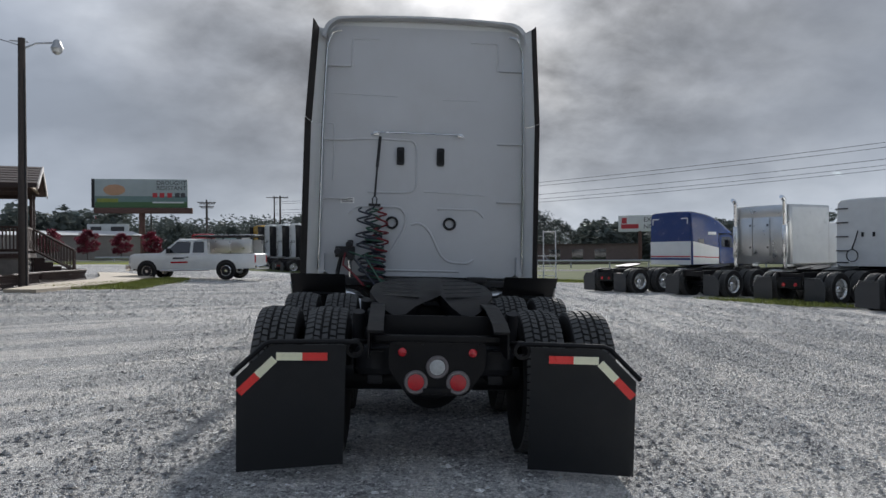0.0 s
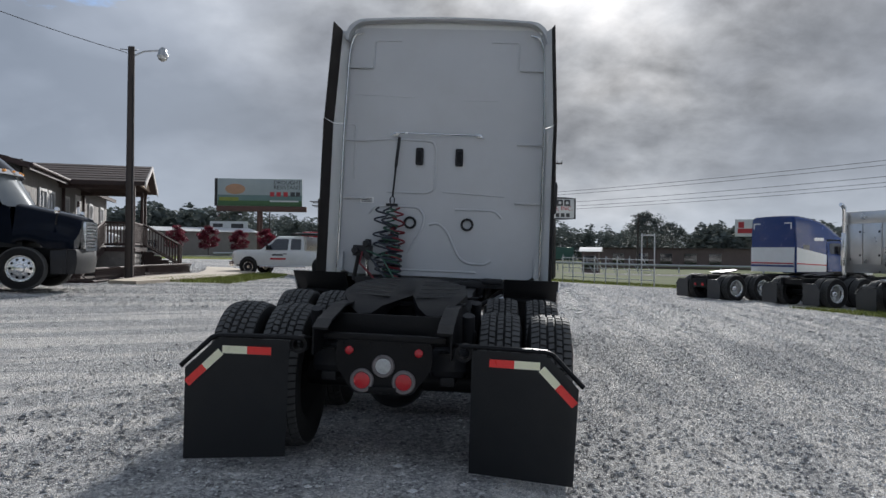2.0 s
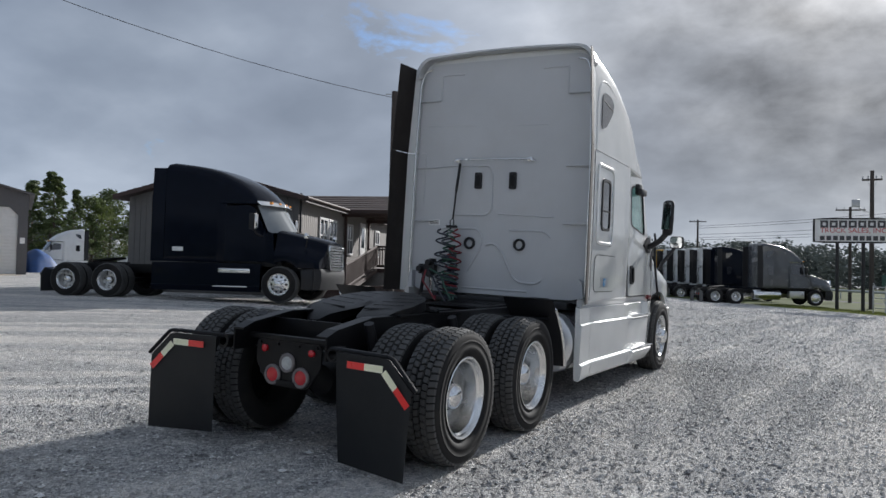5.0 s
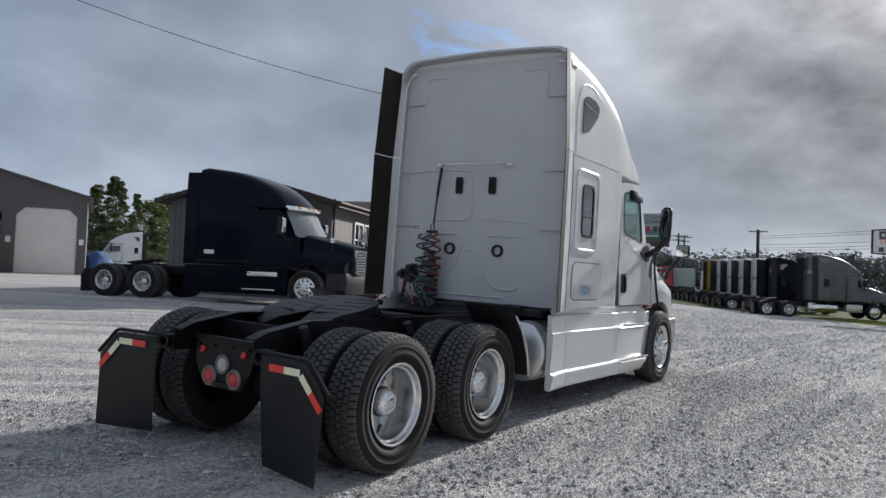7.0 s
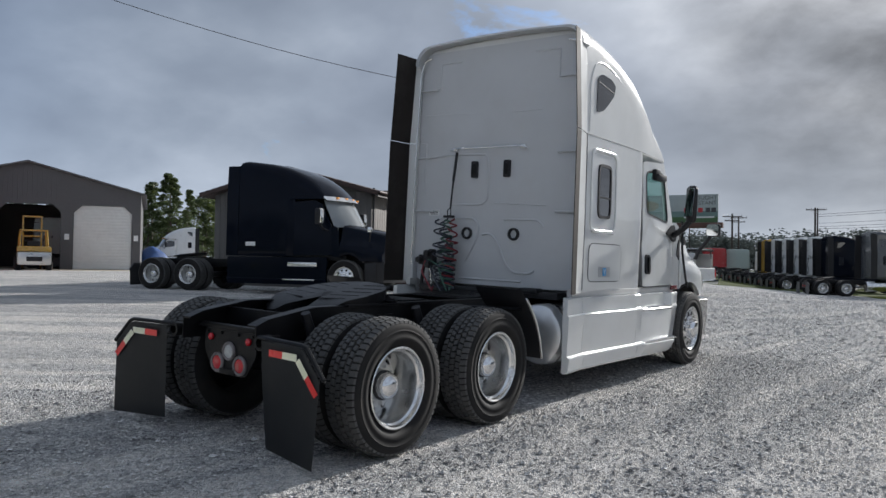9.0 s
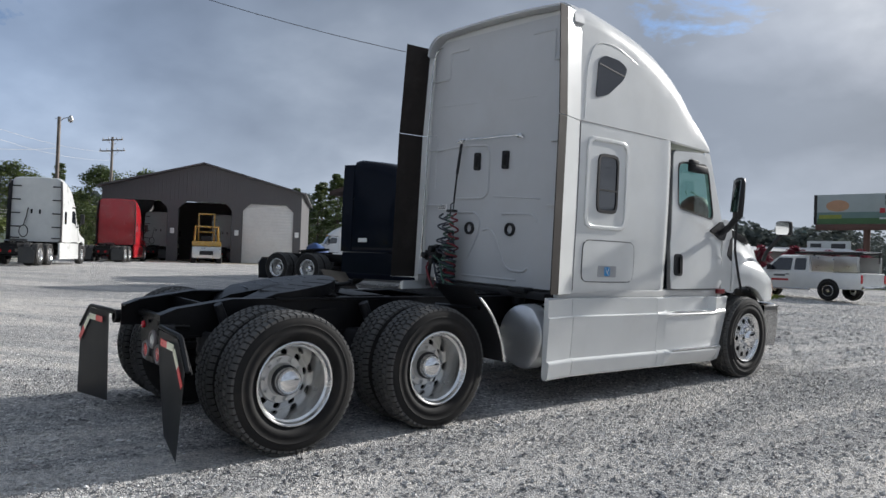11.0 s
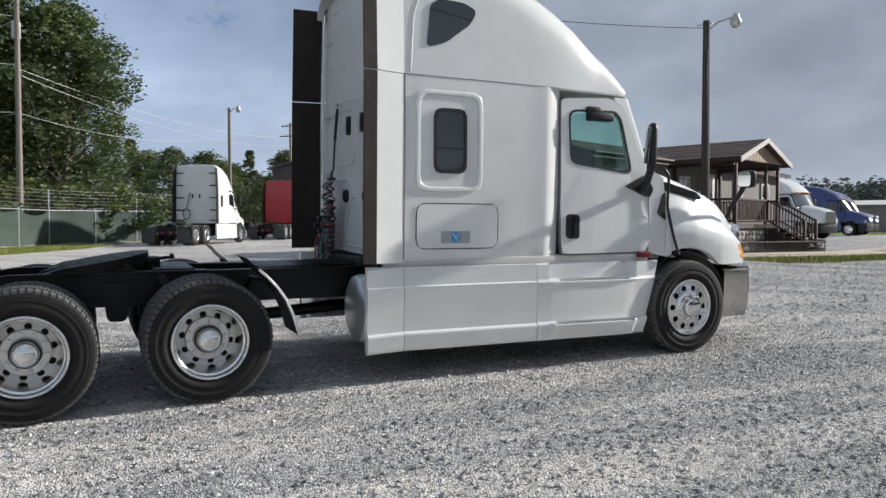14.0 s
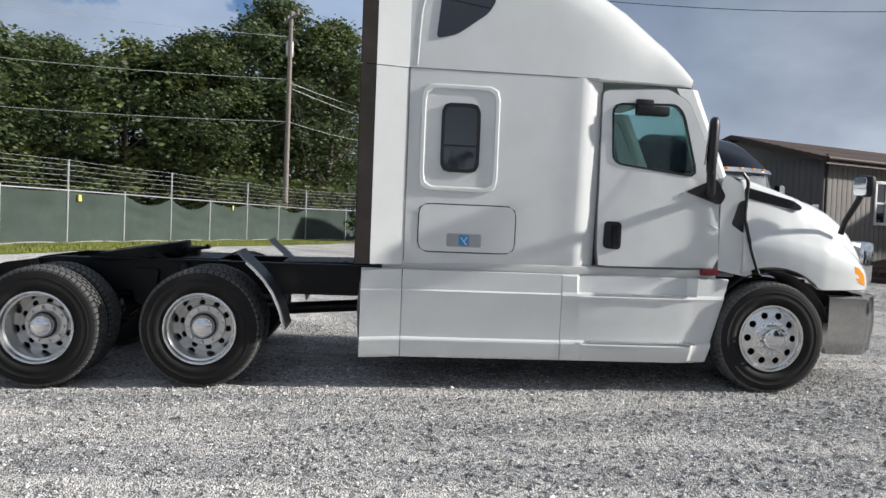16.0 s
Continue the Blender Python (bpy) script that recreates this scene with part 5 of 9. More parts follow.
# side skirts
def skirt(sd, y0, y1, name="side_skirt", flare=0.0):
    prof = [(1.045, 1.175), (1.04, 1.195), (0.875, 1.198), (0.862, 1.218), (0.845, 1.215), (0.455, 1.20), (0.44, 1.228), (0.425, 1.232), (0.30, 1.215), (0.275, 1.20), (0.275, 1.17)]
    bm = bmesh.new()
    secs = []
    for y in np.linspace(y0, y1, 4):
        f = flare * max(0, (3.04 - y) / 0.36)
        secs.append([(sd * (x + f * (0.4 + 0.6 * (1.05 - z))), y, z - 0.012 * f / max(flare, 1e-6)) for z, x in prof] + [(sd * (1.15 + f * 0.5), y, 0.275), (sd * 1.15, y, 1.045)])
    loft(bm, secs)
    return part(name, bm, WHITE, truck, "white moulded side skirt panel" if name == "side_skirt" else "", 22)


for sd in (1, -1):
    skirt(sd, 2.68, 3.037, flare=0.02)
    skirt(sd, 3.043, 4.477)
    # front skirt with two recessed steps
    prof = [(1.045, 1.10), (1.03, 1.12), (0.885, 1.125), (0.872, 1.215), (0.855, 1.232), (0.83, 1.215), (0.46, 1.195), (0.445, 1.25), (0.43, 1.275), (0.40, 1.27), (0.29, 1.21), (0.275, 1.20)]
    bm = bmesh.new()
    secs = []
    for y in (4.483, 4.62, 4.66, 4.72, 5.55, 5.68, 5.72, 5.80, 5.87):
        deep = 1.0 if 4.66 <= y <= 5.70 else 0.0
        base = [(1.045, 1.175), (1.03, 1.192), (0.885, 1.198), (0.872, 1.21), (0.855, 1.218), (0.83, 1.21), (0.46, 1.20), (0.445, 1.225), (0.43, 1.232), (0.40, 1.23), (0.29, 1.212), (0.275, 1.20)]
        tuck = 0.06 * max(0, (y - 5.6) / 0.27)
        lean = 0.20 * max(0, (y - 5.68) / 0.19)
        secs.append([(sd * (b[1] + (p[1] - b[1]) * deep - tuck), y + lean * (p[0] - 0.275) / 0.77, p[0]) for p, b in zip(prof, base)] + [(sd * 1.05, y, 0.275), (sd * 1.05, y + lean, 1.045)])
    loft(bm, secs)
    fs = part("step_skirt", bm, WHITE, truck, "white skirt with two entry steps", 22)
    for z, ya, yb, x in ((0.872, 4.78, 5.64, 1.165), (0.447, 4.72, 5.72, 1.205)):
        bm = a_box(*sorted((sd * (x - 0.04), sd * (x + 0.062))), ya, yb, z, z + 0.014, 0.003)
        tread_plate = part("step_tread", bm, ALLOY, fs, "perforated aluminium step tread")
        bm = bmesh.new()
        for k in range(26):
            yy = ya + 0.02 + (yb - ya - 0.04) * k / 25
            rod(bm, (sd * (x + 0.05), yy, z + 0.012), (sd * (x + 0.05), yy, z + 0.02), 0.010, 0.006, 6)
        part("tread_studs", bm, ALLOY, tread_plate)


# bring the chassis tail and the cab to their true stations along the frame
def restation(ob, done, inward=0.042):
    for o in ob.children:
        if o.name.startswith(("outer_wheel", "inner_wheel", "front_wheel")):
            continue
        base = o.name.split(".")[0]
        draw = 0.0 if base in ("door", "door_mirror", "rear_wall", "side_extender", "hood_mirror", "windscreen", "hood_gap", "roof_lip") else 0.02 if base in ("hood", "bumper", "cowl_side", "cowl_intake") else inward
        if o.data and o.data not in done:
            done.add(o.data)
            for v in o.data.vertices:
                y = v.co.y
                if y > 1.5:
                    v.co.y = 1.5 + (y - 1.5) * 0.977
                    k = min(1.0, max(0.0, (y - 2.2) / 0.4))
                    v.co.z += k * (0.03 - 0.012 * v.co.z)
                    side = min(1.0, max(0.0, (abs(v.co.x) - 0.95) / 0.1)) * min(1.0, max(0.0, (y - 2.55) / 0.1))
                    v.co.x -= math.copysign(draw * side, v.co.x)
                elif y < -0.3:
                    k = min(1.0, (-0.3 - y) / 0.3)
                    v.co.y += 0.11 * k
                    v.co.z += 0.025 * k
        restation(o, done, draw)


restation(truck, set())

# ---- ground ----


def gravel_material(name="grey_crushed_stone", chips=False):
    """The yard's stone; with chips, each loose stone takes one shade of its own."""
    m = bpy.data.materials.new(name)
    m.use_nodes = True
    n, l = m.node_tree.nodes, m.node_tree.links
    b = n["Principled BSDF"]
    co = n.new("ShaderNodeTexCoord")

    def noise_tex(scale, detail=5, rough=0.6, vec=None, kind="ShaderNodeTexNoise"):
        t = n.new(kind)
        t.inputs["Scale"].default_value = scale
        if kind == "ShaderNodeTexNoise":
            t.inputs["Detail"].default_value, t.inputs["Roughness"].default_value = detail, rough
        l.new(vec or co.outputs["Object"], t.inputs["Vector"])
        return t

    def ramp(fac, stops):
        r = n.new("ShaderNodeValToRGB")
        while len(r.color_ramp.elements) < len(stops):
            r.color_ramp.elements.new(0.5)
        for e, (p, c) in zip(r.color_ramp.elements, stops):
            e.position, e.color = p, (*c, 1)
        l.new(fac, r.inputs[0])
        return r.outputs[0]

    def mix(fac, a, b2, kind="MIX"):
        x = n.new("ShaderNodeMix")
        x.data_type, x.blend_type = "RGBA", kind
        for sock, val in ((x.inputs[0], fac), (x.inputs[6], a), (x.inputs[7], b2)):
            if isinstance(val, float):
                sock.default_value = val
            elif isinstance(val, tuple):
                sock.default_value = (*val, 1)
            else:
                l.new(val, sock)
        return x.outputs[2]

    cells = noise_tex(34, kind="ShaderNodeTexVoronoi")
    cells2 = noise_tex(85, kind="ShaderNodeTexVoronoi")
    shade = n.new("ShaderNodeNewGeometry").outputs["Random Per Island"] if chips else cells.outputs["Color"]
    stones = ramp(shade, [(0.1, (0.085, 0.087, 0.092)), (0.45, (0.18, 0.183, 0.19)), (0.75, (0.32, 0.322, 0.325)), (0.92, (0.44, 0.442, 0.445)), (1.0, (0.62, 0.62, 0.615))])
    grit = ramp(cells2.outputs["Color"], [(0.15, (0.13, 0.13, 0.133)), (0.55, (0.28, 0.278, 0.275)), (1.0, (0.58, 0.57, 0.555))])
    # packed dusty wheel lanes sweep round the truck
    sep = n.new("ShaderNodeSeparateXYZ")
    l.new(co.outputs["Object"], sep.inputs[0])
    side = n.new("ShaderNodeMapRange")
    side.inputs[1].default_value, side.inputs[2].default_value = -2.5, 0.5
    l.new(sep.outputs[0], side.inputs[0])

    def lane(turn, stretch, scale, lo, hi):
        w = n.new("ShaderNodeMapping")
        w.vector_type = "POINT"
        w.inputs["Rotation"].default_value = (0, 0, radians(turn))
        l.new(co.outputs["Object"], w.inputs["Vector"])
        w2 = n.new("ShaderNodeMapping")
        w2.inputs["Scale"].default_value = (1.0, stretch, 1.0)
        l.new(w.outputs[0], w2.inputs["Vector"])
        t = noise_tex(scale, 5, 0.55, w2.outputs[0])
        return ramp(t.outputs["Fac"], [(lo, (0, 0, 0)), (hi, (1, 1, 1))])

    along = mix(1.0, lane(4, 0.05, 1.5, 0.50, 0.58), lane(-9, 0.06, 0.7, 0.53, 0.62), "LIGHTEN")
    across = mix(1.0, lane(48, 0.05, 1.5, 0.50, 0.58), lane(66, 0.06, 0.8, 0.53, 0.62), "LIGHTEN")
    packed = mix(side.outputs[0], across, along)
    big = noise_tex(0.25, 5, 0.6)
    clump = noise_tex(3.2, 6, 0.7)
    rough_patch = noise_tex(14.0, 4, 0.65)
    col = mix(0.12 if chips else 0.42, stones, grit)
    dust = mix(0.45, (0.56, 0.54, 0.515), grit)
    breaks = ramp(rough_patch.outputs["Fac"], [(0.34, (0.35, 0.35, 0.35)), (0.6, (1, 1, 1))])
    f = mix(1.0, packed, breaks, "MULTIPLY")
    g = n.new("ShaderNodeMath")
    g.operation = "MULTIPLY"
    l.new(f, g.inputs[0])
    g.inputs[1].default_value = 0.6 if chips else 0.70
    col = mix(g.outputs[0], col, dust)
    tone = ramp(big.outputs["Fac"], [(0.3, (2.22, 2.18, 2.13)), (0.7, (2.56, 2.49, 2.39))])
    col = mix(1.0, col, tone, "MULTIPLY")
    spots = ramp(clump.outputs["Fac"], [(0.34, (0.90, 0.90, 0.905)), (0.52, (1.0, 1.0, 1.0)), (0.68, (1.14, 1.13, 1.11))])
    col = mix(1.0, col, spots, "MULTIPLY")
    l.new(col, b.inputs["Base Color"])
    b.inputs["Roughness"].default_value = 0.85
    b.inputs["Specular IOR Level"].default_value = 0.03
    b.inputs["Diffuse Roughness"].default_value = 0.35
    hsum = n.new("ShaderNodeMath")
    hsum.operation = "ADD"
    l.new(cells.outputs["Distance"], hsum.inputs[0])
    l.new(cells2.outputs["Distance"], hsum.inputs[1])
    bp = n.new("ShaderNodeBump")
    bp.inputs["Strength"].default_value, bp.inputs["Distance"].default_value = 1.0, 0.03
    bp.invert = True
    l.new(hsum.outputs[0], bp.inputs["Height"])
    l.new(bp.outputs[0], b.inputs["Normal"])
    return m


GRAVEL = gravel_material()


def axis_steps(near, step, far):
    out, x, s = [0.0], 0.0, step
    while x < far:
        if x > near:
            s *= 1.28
        x += s
        out.append(x)
    return [-v for v in out[:0:-1]] + out


def ground_sheet():
    xs, ys = axis_steps(14, 0.35, 2600), axis_steps(16, 0.35, 2600)
    verts, faces = [], []
    for i, x in enumerate(xs):
        for y in ys:
            near = max(0.0, 1 - max(abs(x) / 45, abs(y) / 60))
            bumps = 0.035 * near * noise.noise(Vector((x * 0.33, y * 0.18, 0))) + 0.012 * near * noise.noise(Vector((x * 1.7, y * 1.1, 5)))
            wheel = math.exp(-(((abs(x) - 1.0) / 0.9) ** 2)) if -2 < y < 8 else 0
            verts.append((x, y, gz(x, y) + bumps * (1 - wheel) - 0.012))
    k = len(ys)
    for i in range(len(xs) - 1):
        for j in range(k - 1):
            faces.append((i * k + j, (i + 1) * k + j, (i + 1) * k + j + 1, i * k + j + 1))
    me = bpy.data.meshes.new("ground")
    me.from_pydata(verts, [], faces)
    me.materials.append(GRAVEL)
    for p in me.polygons:
        p.use_smooth = True
    return tagged(new("ground", me), "grey crushed-stone yard with pale packed wheel tracks", "ground", kind="structure")


ground_sheet()


def stones(count, seed, x0, x1, y0, y1, smin, smax, name):
    """Loose stones lying on the yard."""
    rng = np.random.default_rng(seed)
    base = np.array([(1, 0, 0.1), (0.3, 0.9, -0.05), (-0.8, 0.55, 0.1), (-0.75, -0.6, 0), (0.35, -0.95, 0.05), (0.15, 0.1, 0.75)])
    tri = np.array([(0, 1, 5), (1, 2, 5), (2, 3, 5), (3, 4, 5), (4, 0, 5)])
    x, y = rng.uniform(x0, x1, count), rng.uniform(y0, y1, count)
    s = rng.uniform(smin, smax, count) * rng.choice((0.6, 1.0, 1.5), count, p=(0.6, 0.33, 0.07))
    a = rng.uniform(0, 6.28, count)
    jit = 1 + rng.uniform(-0.3, 0.3, (count, 6, 3))
    v = base[None] * jit * s[:, None, None] * np.array([1, 1, 0.75])
    c, d = np.cos(a)[:, None], np.sin(a)[:, None]
    vx, vy = v[..., 0] * c - v[..., 1] * d, v[..., 0] * d + v[..., 1] * c
    z = -0.42 * np.tanh(x * 0.0323 / 0.42) + 0.16 * np.tanh(np.maximum(y, 0) * 0.009 / 0.16) - 0.006
    z -= np.clip((x + 24.0) / 18.0, 0, 1) * 0.0115 * np.clip(y - 8.0, 0, 80) + 0.028 * np.clip((1.1 - y) / 0.9, 0, 1)
    bump = np.array([0.035 * max(0.0, 1 - max(abs(p) / 45, abs(q) / 60)) * noise.noise(Vector((p * 0.33, q * 0.18, 0))) for p, q in zip(x, y)])
    bump *= 1 - np.where((y > -2) & (y < 8), np.exp(-(((np.abs(x) - 1.0) / 0.9) ** 2)), 0)
    out = np.stack([vx + x[:, None], vy + y[:, None], v[..., 2] + (z + bump)[:, None]], -1).reshape(-1, 3)
    faces = (tri[None] + 6 * np.arange(count)[:, None, None]).reshape(-1, 3)
    me = bpy.data.meshes.new(name)
    me.from_pydata(out.tolist(), [], faces.tolist())
    me.materials.append(STONE)
    return tagged(new(name, me), "loose grey crushed stones on the yard", "gravel", kind="stuff")


STONE = gravel_material("grey_stone_chips", True)
stones(85000, 3, -2.5, 8.5, -5.2, 8.0, 0.007, 0.015, "gravel")
stones(20000, 11, -3.5, 8.5, -5.2, 9.0, 0.014, 0.024, "gravel")
stones(24000, 5, -14, 14, -5, 24, 0.010, 0.024, "gravel")
stones(40000, 8, -16, 11, 9, 44, 0.018, 0.042, "gravel")

# ---- other trucks in the yard ----


def paint(name, color, rough=0.25, **k):
    return material(name, color, rough, 0, 0.08, 3, coat=0.5, stain=0.15, stain_color=(0.3, 0.28, 0.26), **k)


P_GREY = paint("charcoal_paint", (0.055, 0.06, 0.068))
P_RED = paint("red_truck_paint", (0.42, 0.012, 0.02))
P_BLUE = paint("blue_truck_paint", (0.008, 0.032, 0.15))
P_YELLOW = paint("yellow_paint", (0.42, 0.25, 0.04))
P_SILVER = material("stainless_panel", (0.55, 0.55, 0.54), 0.3, 0.9, 0.12, 3, stain=0.25, stain_color=(0.3, 0.29, 0.28))
P_CREAM = paint("white_fleet_paint", (0.66, 0.67, 0.66), 0.3)
P_TEAL = paint("pale_green_paint", (0.35, 0.45, 0.43), 0.35)
GRILLE = material("grille_chrome", (0.72, 0.72, 0.72), 0.15, 1.0)


def simple_rails():
    bm = bmesh.new()
    for sd in (1, -1):
        box(bm, sd * 0.43 - 0.04, sd * 0.43 + 0.04, -0.7, 6.9, 0.74, 1.0, 0.008)
    for y in (-0.6, 0.65, 2.2, 4.0):
        box(bm, -0.4, 0.4, y - 0.04, y + 0.04, 0.78, 0.96)
    for y in (0, 1.32):
        rod(bm, (-0.9, y, 0.5), (0.9, y, 0.5), 0.09, n=10)
    return bm


def simple_coupling():
    bm = bmesh.new()
    pts = [(0.46 * math.cos(radians(25 + 13 * k)), 0.55 + 0.46 * math.sin(radians(25 + 13 * k))) for k in range(11)]
    pts += [(-0.45, 0.42), (-0.36, 0.12), (-0.14, 0.05), (-0.03, 0.45), (0.03, 0.45), (0.14, 0.05), (0.36, 0.12), (0.45, 0.42)]
    tilt = pose(0, 0.6, 1.10, 7, 0, 0)
    slab(bm, pts, 0.0, 0.04, lambda u, v, w: tuple(tilt @ Vector((u, v - 0.6, w))))
    box(bm, -0.42, 0.42, 0.3, 0.95, 1.0, 1.05)
    return bm


def simple_flap(sd):
    bm = bmesh.new()
    slab(bm, [(0.55, 0.12), (1.2, 0.12), (1.22, 0.60), (1.05, 0.80), (0.55, 0.80)], -0.80, 0.012, lambda u, v, w: (sd * u, w, v))
    tube(bm, [(sd * 0.44, -0.6, 0.82), (sd * 0.55, -0.8, 0.83), (sd * 1.06, -0.8, 0.82), (sd * 1.24, -0.8, 0.61)], 0.018)
    return bm


def side_glass(sd):
    return slab(bmesh.new(), rounded(DOOR_WINDOW, 0.07), lambda y, z: door_x(y, z) + 0.002, 0.006, lambda u, v, w: (sd * w(u, v), u, v))


def sleeper_glass(sd):
    return slab(bmesh.new(), rounded([(3.36, 1.93), (3.70, 1.93), (3.70, 2.48), (3.36, 2.48)], 0.06), 1.172 * sd, 0.006 * sd)


def roof_glass(sd):
    return slab(bmesh.new(), rounded([(3.26, 3.05), (3.30, 3.44), (3.66, 3.49), (3.79, 3.43), (3.45, 3.10)], 0.05), lambda y, z: 1.158 - 0.02 * (z - 3), 0.01, lambda u, v, w: (sd * w(u, v), u, v))


def plain_door(sd):
    bm = bmesh.new()
    slab(bm, rounded(DOOR, 0.05), door_x, -0.05, lambda u, v, w: (sd * w(u, v), u, v))
    slab(bm, rounded([(5.97, 1.12), (6.30, 1.06), (6.20, 1.42), (6.16, 1.93), (6.02, 2.0), (5.965, 1.93)], 0.03), sd * 1.06, -sd * 0.05)
    return bm


def plain_skirt(sd):
    bm = bmesh.new()
    prof = [(1.08, 1.15), (1.07, 1.19), (0.87, 1.20), (0.45, 1.205), (0.43, 1.23), (0.28, 1.20), (0.28, 1.12), (1.08, 1.12)]
    loft(bm, [[(sd * (x - (0.05 if y > 5.7 else 0)), y, z) for z, x in prof] for y in (2.7, 3.5, 4.5, 5.5, 5.87)])
    return bm


def mirror_bm(sd):
    bm = box(bmesh.new(), *sorted((sd * 1.25, sd * 1.44)), 5.64, 5.80, 2.03, 2.48, 0.03)
    tube(bm, [(sd * 1.02, 5.86, 1.85), (sd * 1.2, 5.78, 1.9), (sd * 1.33, 5.72, 2.05)], 0.03, 8)
    return bm


def bumper_bm():
    bm = bmesh.new()
    secs = []
    for x in np.linspace(-1.08, 1.08, 13):
        y = 7.74 - 0.12 * (abs(x) / 1.06) ** 2 - 0.2 * max(0, (abs(x) - 0.85) / 0.21) ** 2
        secs.append([(x, y - 0.02, 0.96), (x, y, 0.90), (x, y + 0.015, 0.65), (x, y - 0.04, 0.38), (x, y - 0.14, 0.40), (x, y - 0.14, 0.95)])
    loft(bm, secs)
    for sd in (1, -1):
        loft(bm, [[(sd * 1.06, y, 0.95), (sd * 1.09, y, 0.90), (sd * 1.09, y, 0.65), (sd * 1.07, y, 0.38), (sd * 1.0, y, 0.38), (sd * 1.0, y, 0.95)] for y in (7.08, 7.45)])
    return bm


def grille_bm():
    bm = bmesh.new()
    for k in range(9):
        z = 1.0 + 0.075 * k
        box(bm, -0.46, 0.46, 7.72 - 0.02 * k, 7.84 - 0.03 * k, z, z + 0.03, 0.006)
    for x in np.linspace(-0.46, 0.46, 7):
        box(bm, x - 0.012, x + 0.012, 7.60, 7.80 - 0.09, 0.98, 1.66, 0.004)
    return bm


# opaque windscreen whose pale base colour imitates the bright sky reflected in it
SCREEN_SKY_PALE = material("sky_reflection_windscreen", (0.20, 0.215, 0.22), 0.06, 0, 0.1, 3, coat=1.0, rough_spread=0.02)


def classic_grille():
    """Upright bright grille: surround, slats and two bars."""
    bm = frame_plate(bmesh.new(), rounded([(-0.53, 0.93), (0.53, 0.93), (0.53, 1.64), (-0.53, 1.64)], 0.08), rounded([(-0.46, 1.0), (0.46, 1.0), (0.46, 1.57), (-0.46, 1.57)], 0.06), 7.64, 0.12, 48, lambda u, v, w: (u, w, v))
    for k in range(7):
        z = 1.03 + 0.078 * k
        box(bm, -0.47, 0.47, 7.69, 7.74, z, z + 0.045, 0.006)
    for x in (-0.16, 0.16):
        box(bm, x - 0.015, x + 0.015, 7.68, 7.735, 0.98, 1.6)
    return bm


def wall_bm():
    return slab(bmesh.new(), rounded([(-1.12, 1.10), (1.12, 1.10), (1.08, 3.87), (-1.08, 3.87)], 0.20, 6), 2.985, 0.03, lambda u, v, w: (u, w, v))


def place_truck(xy, az, local=(0.0, 0.0)):
    """Pose of a truck whose point local lies over xy, heading az degrees to the right of +y."""
    a = radians(az)
    r = Vector((math.cos(a), -math.sin(a)))
    f = Vector((math.sin(a), math.cos(a)))
    o = Vector(xy) - r * local[0] - f * local[1]
    c = o + f * 3
    return pose(o.x, o.y, gz(c.x, c.y), 0, 0, -az)


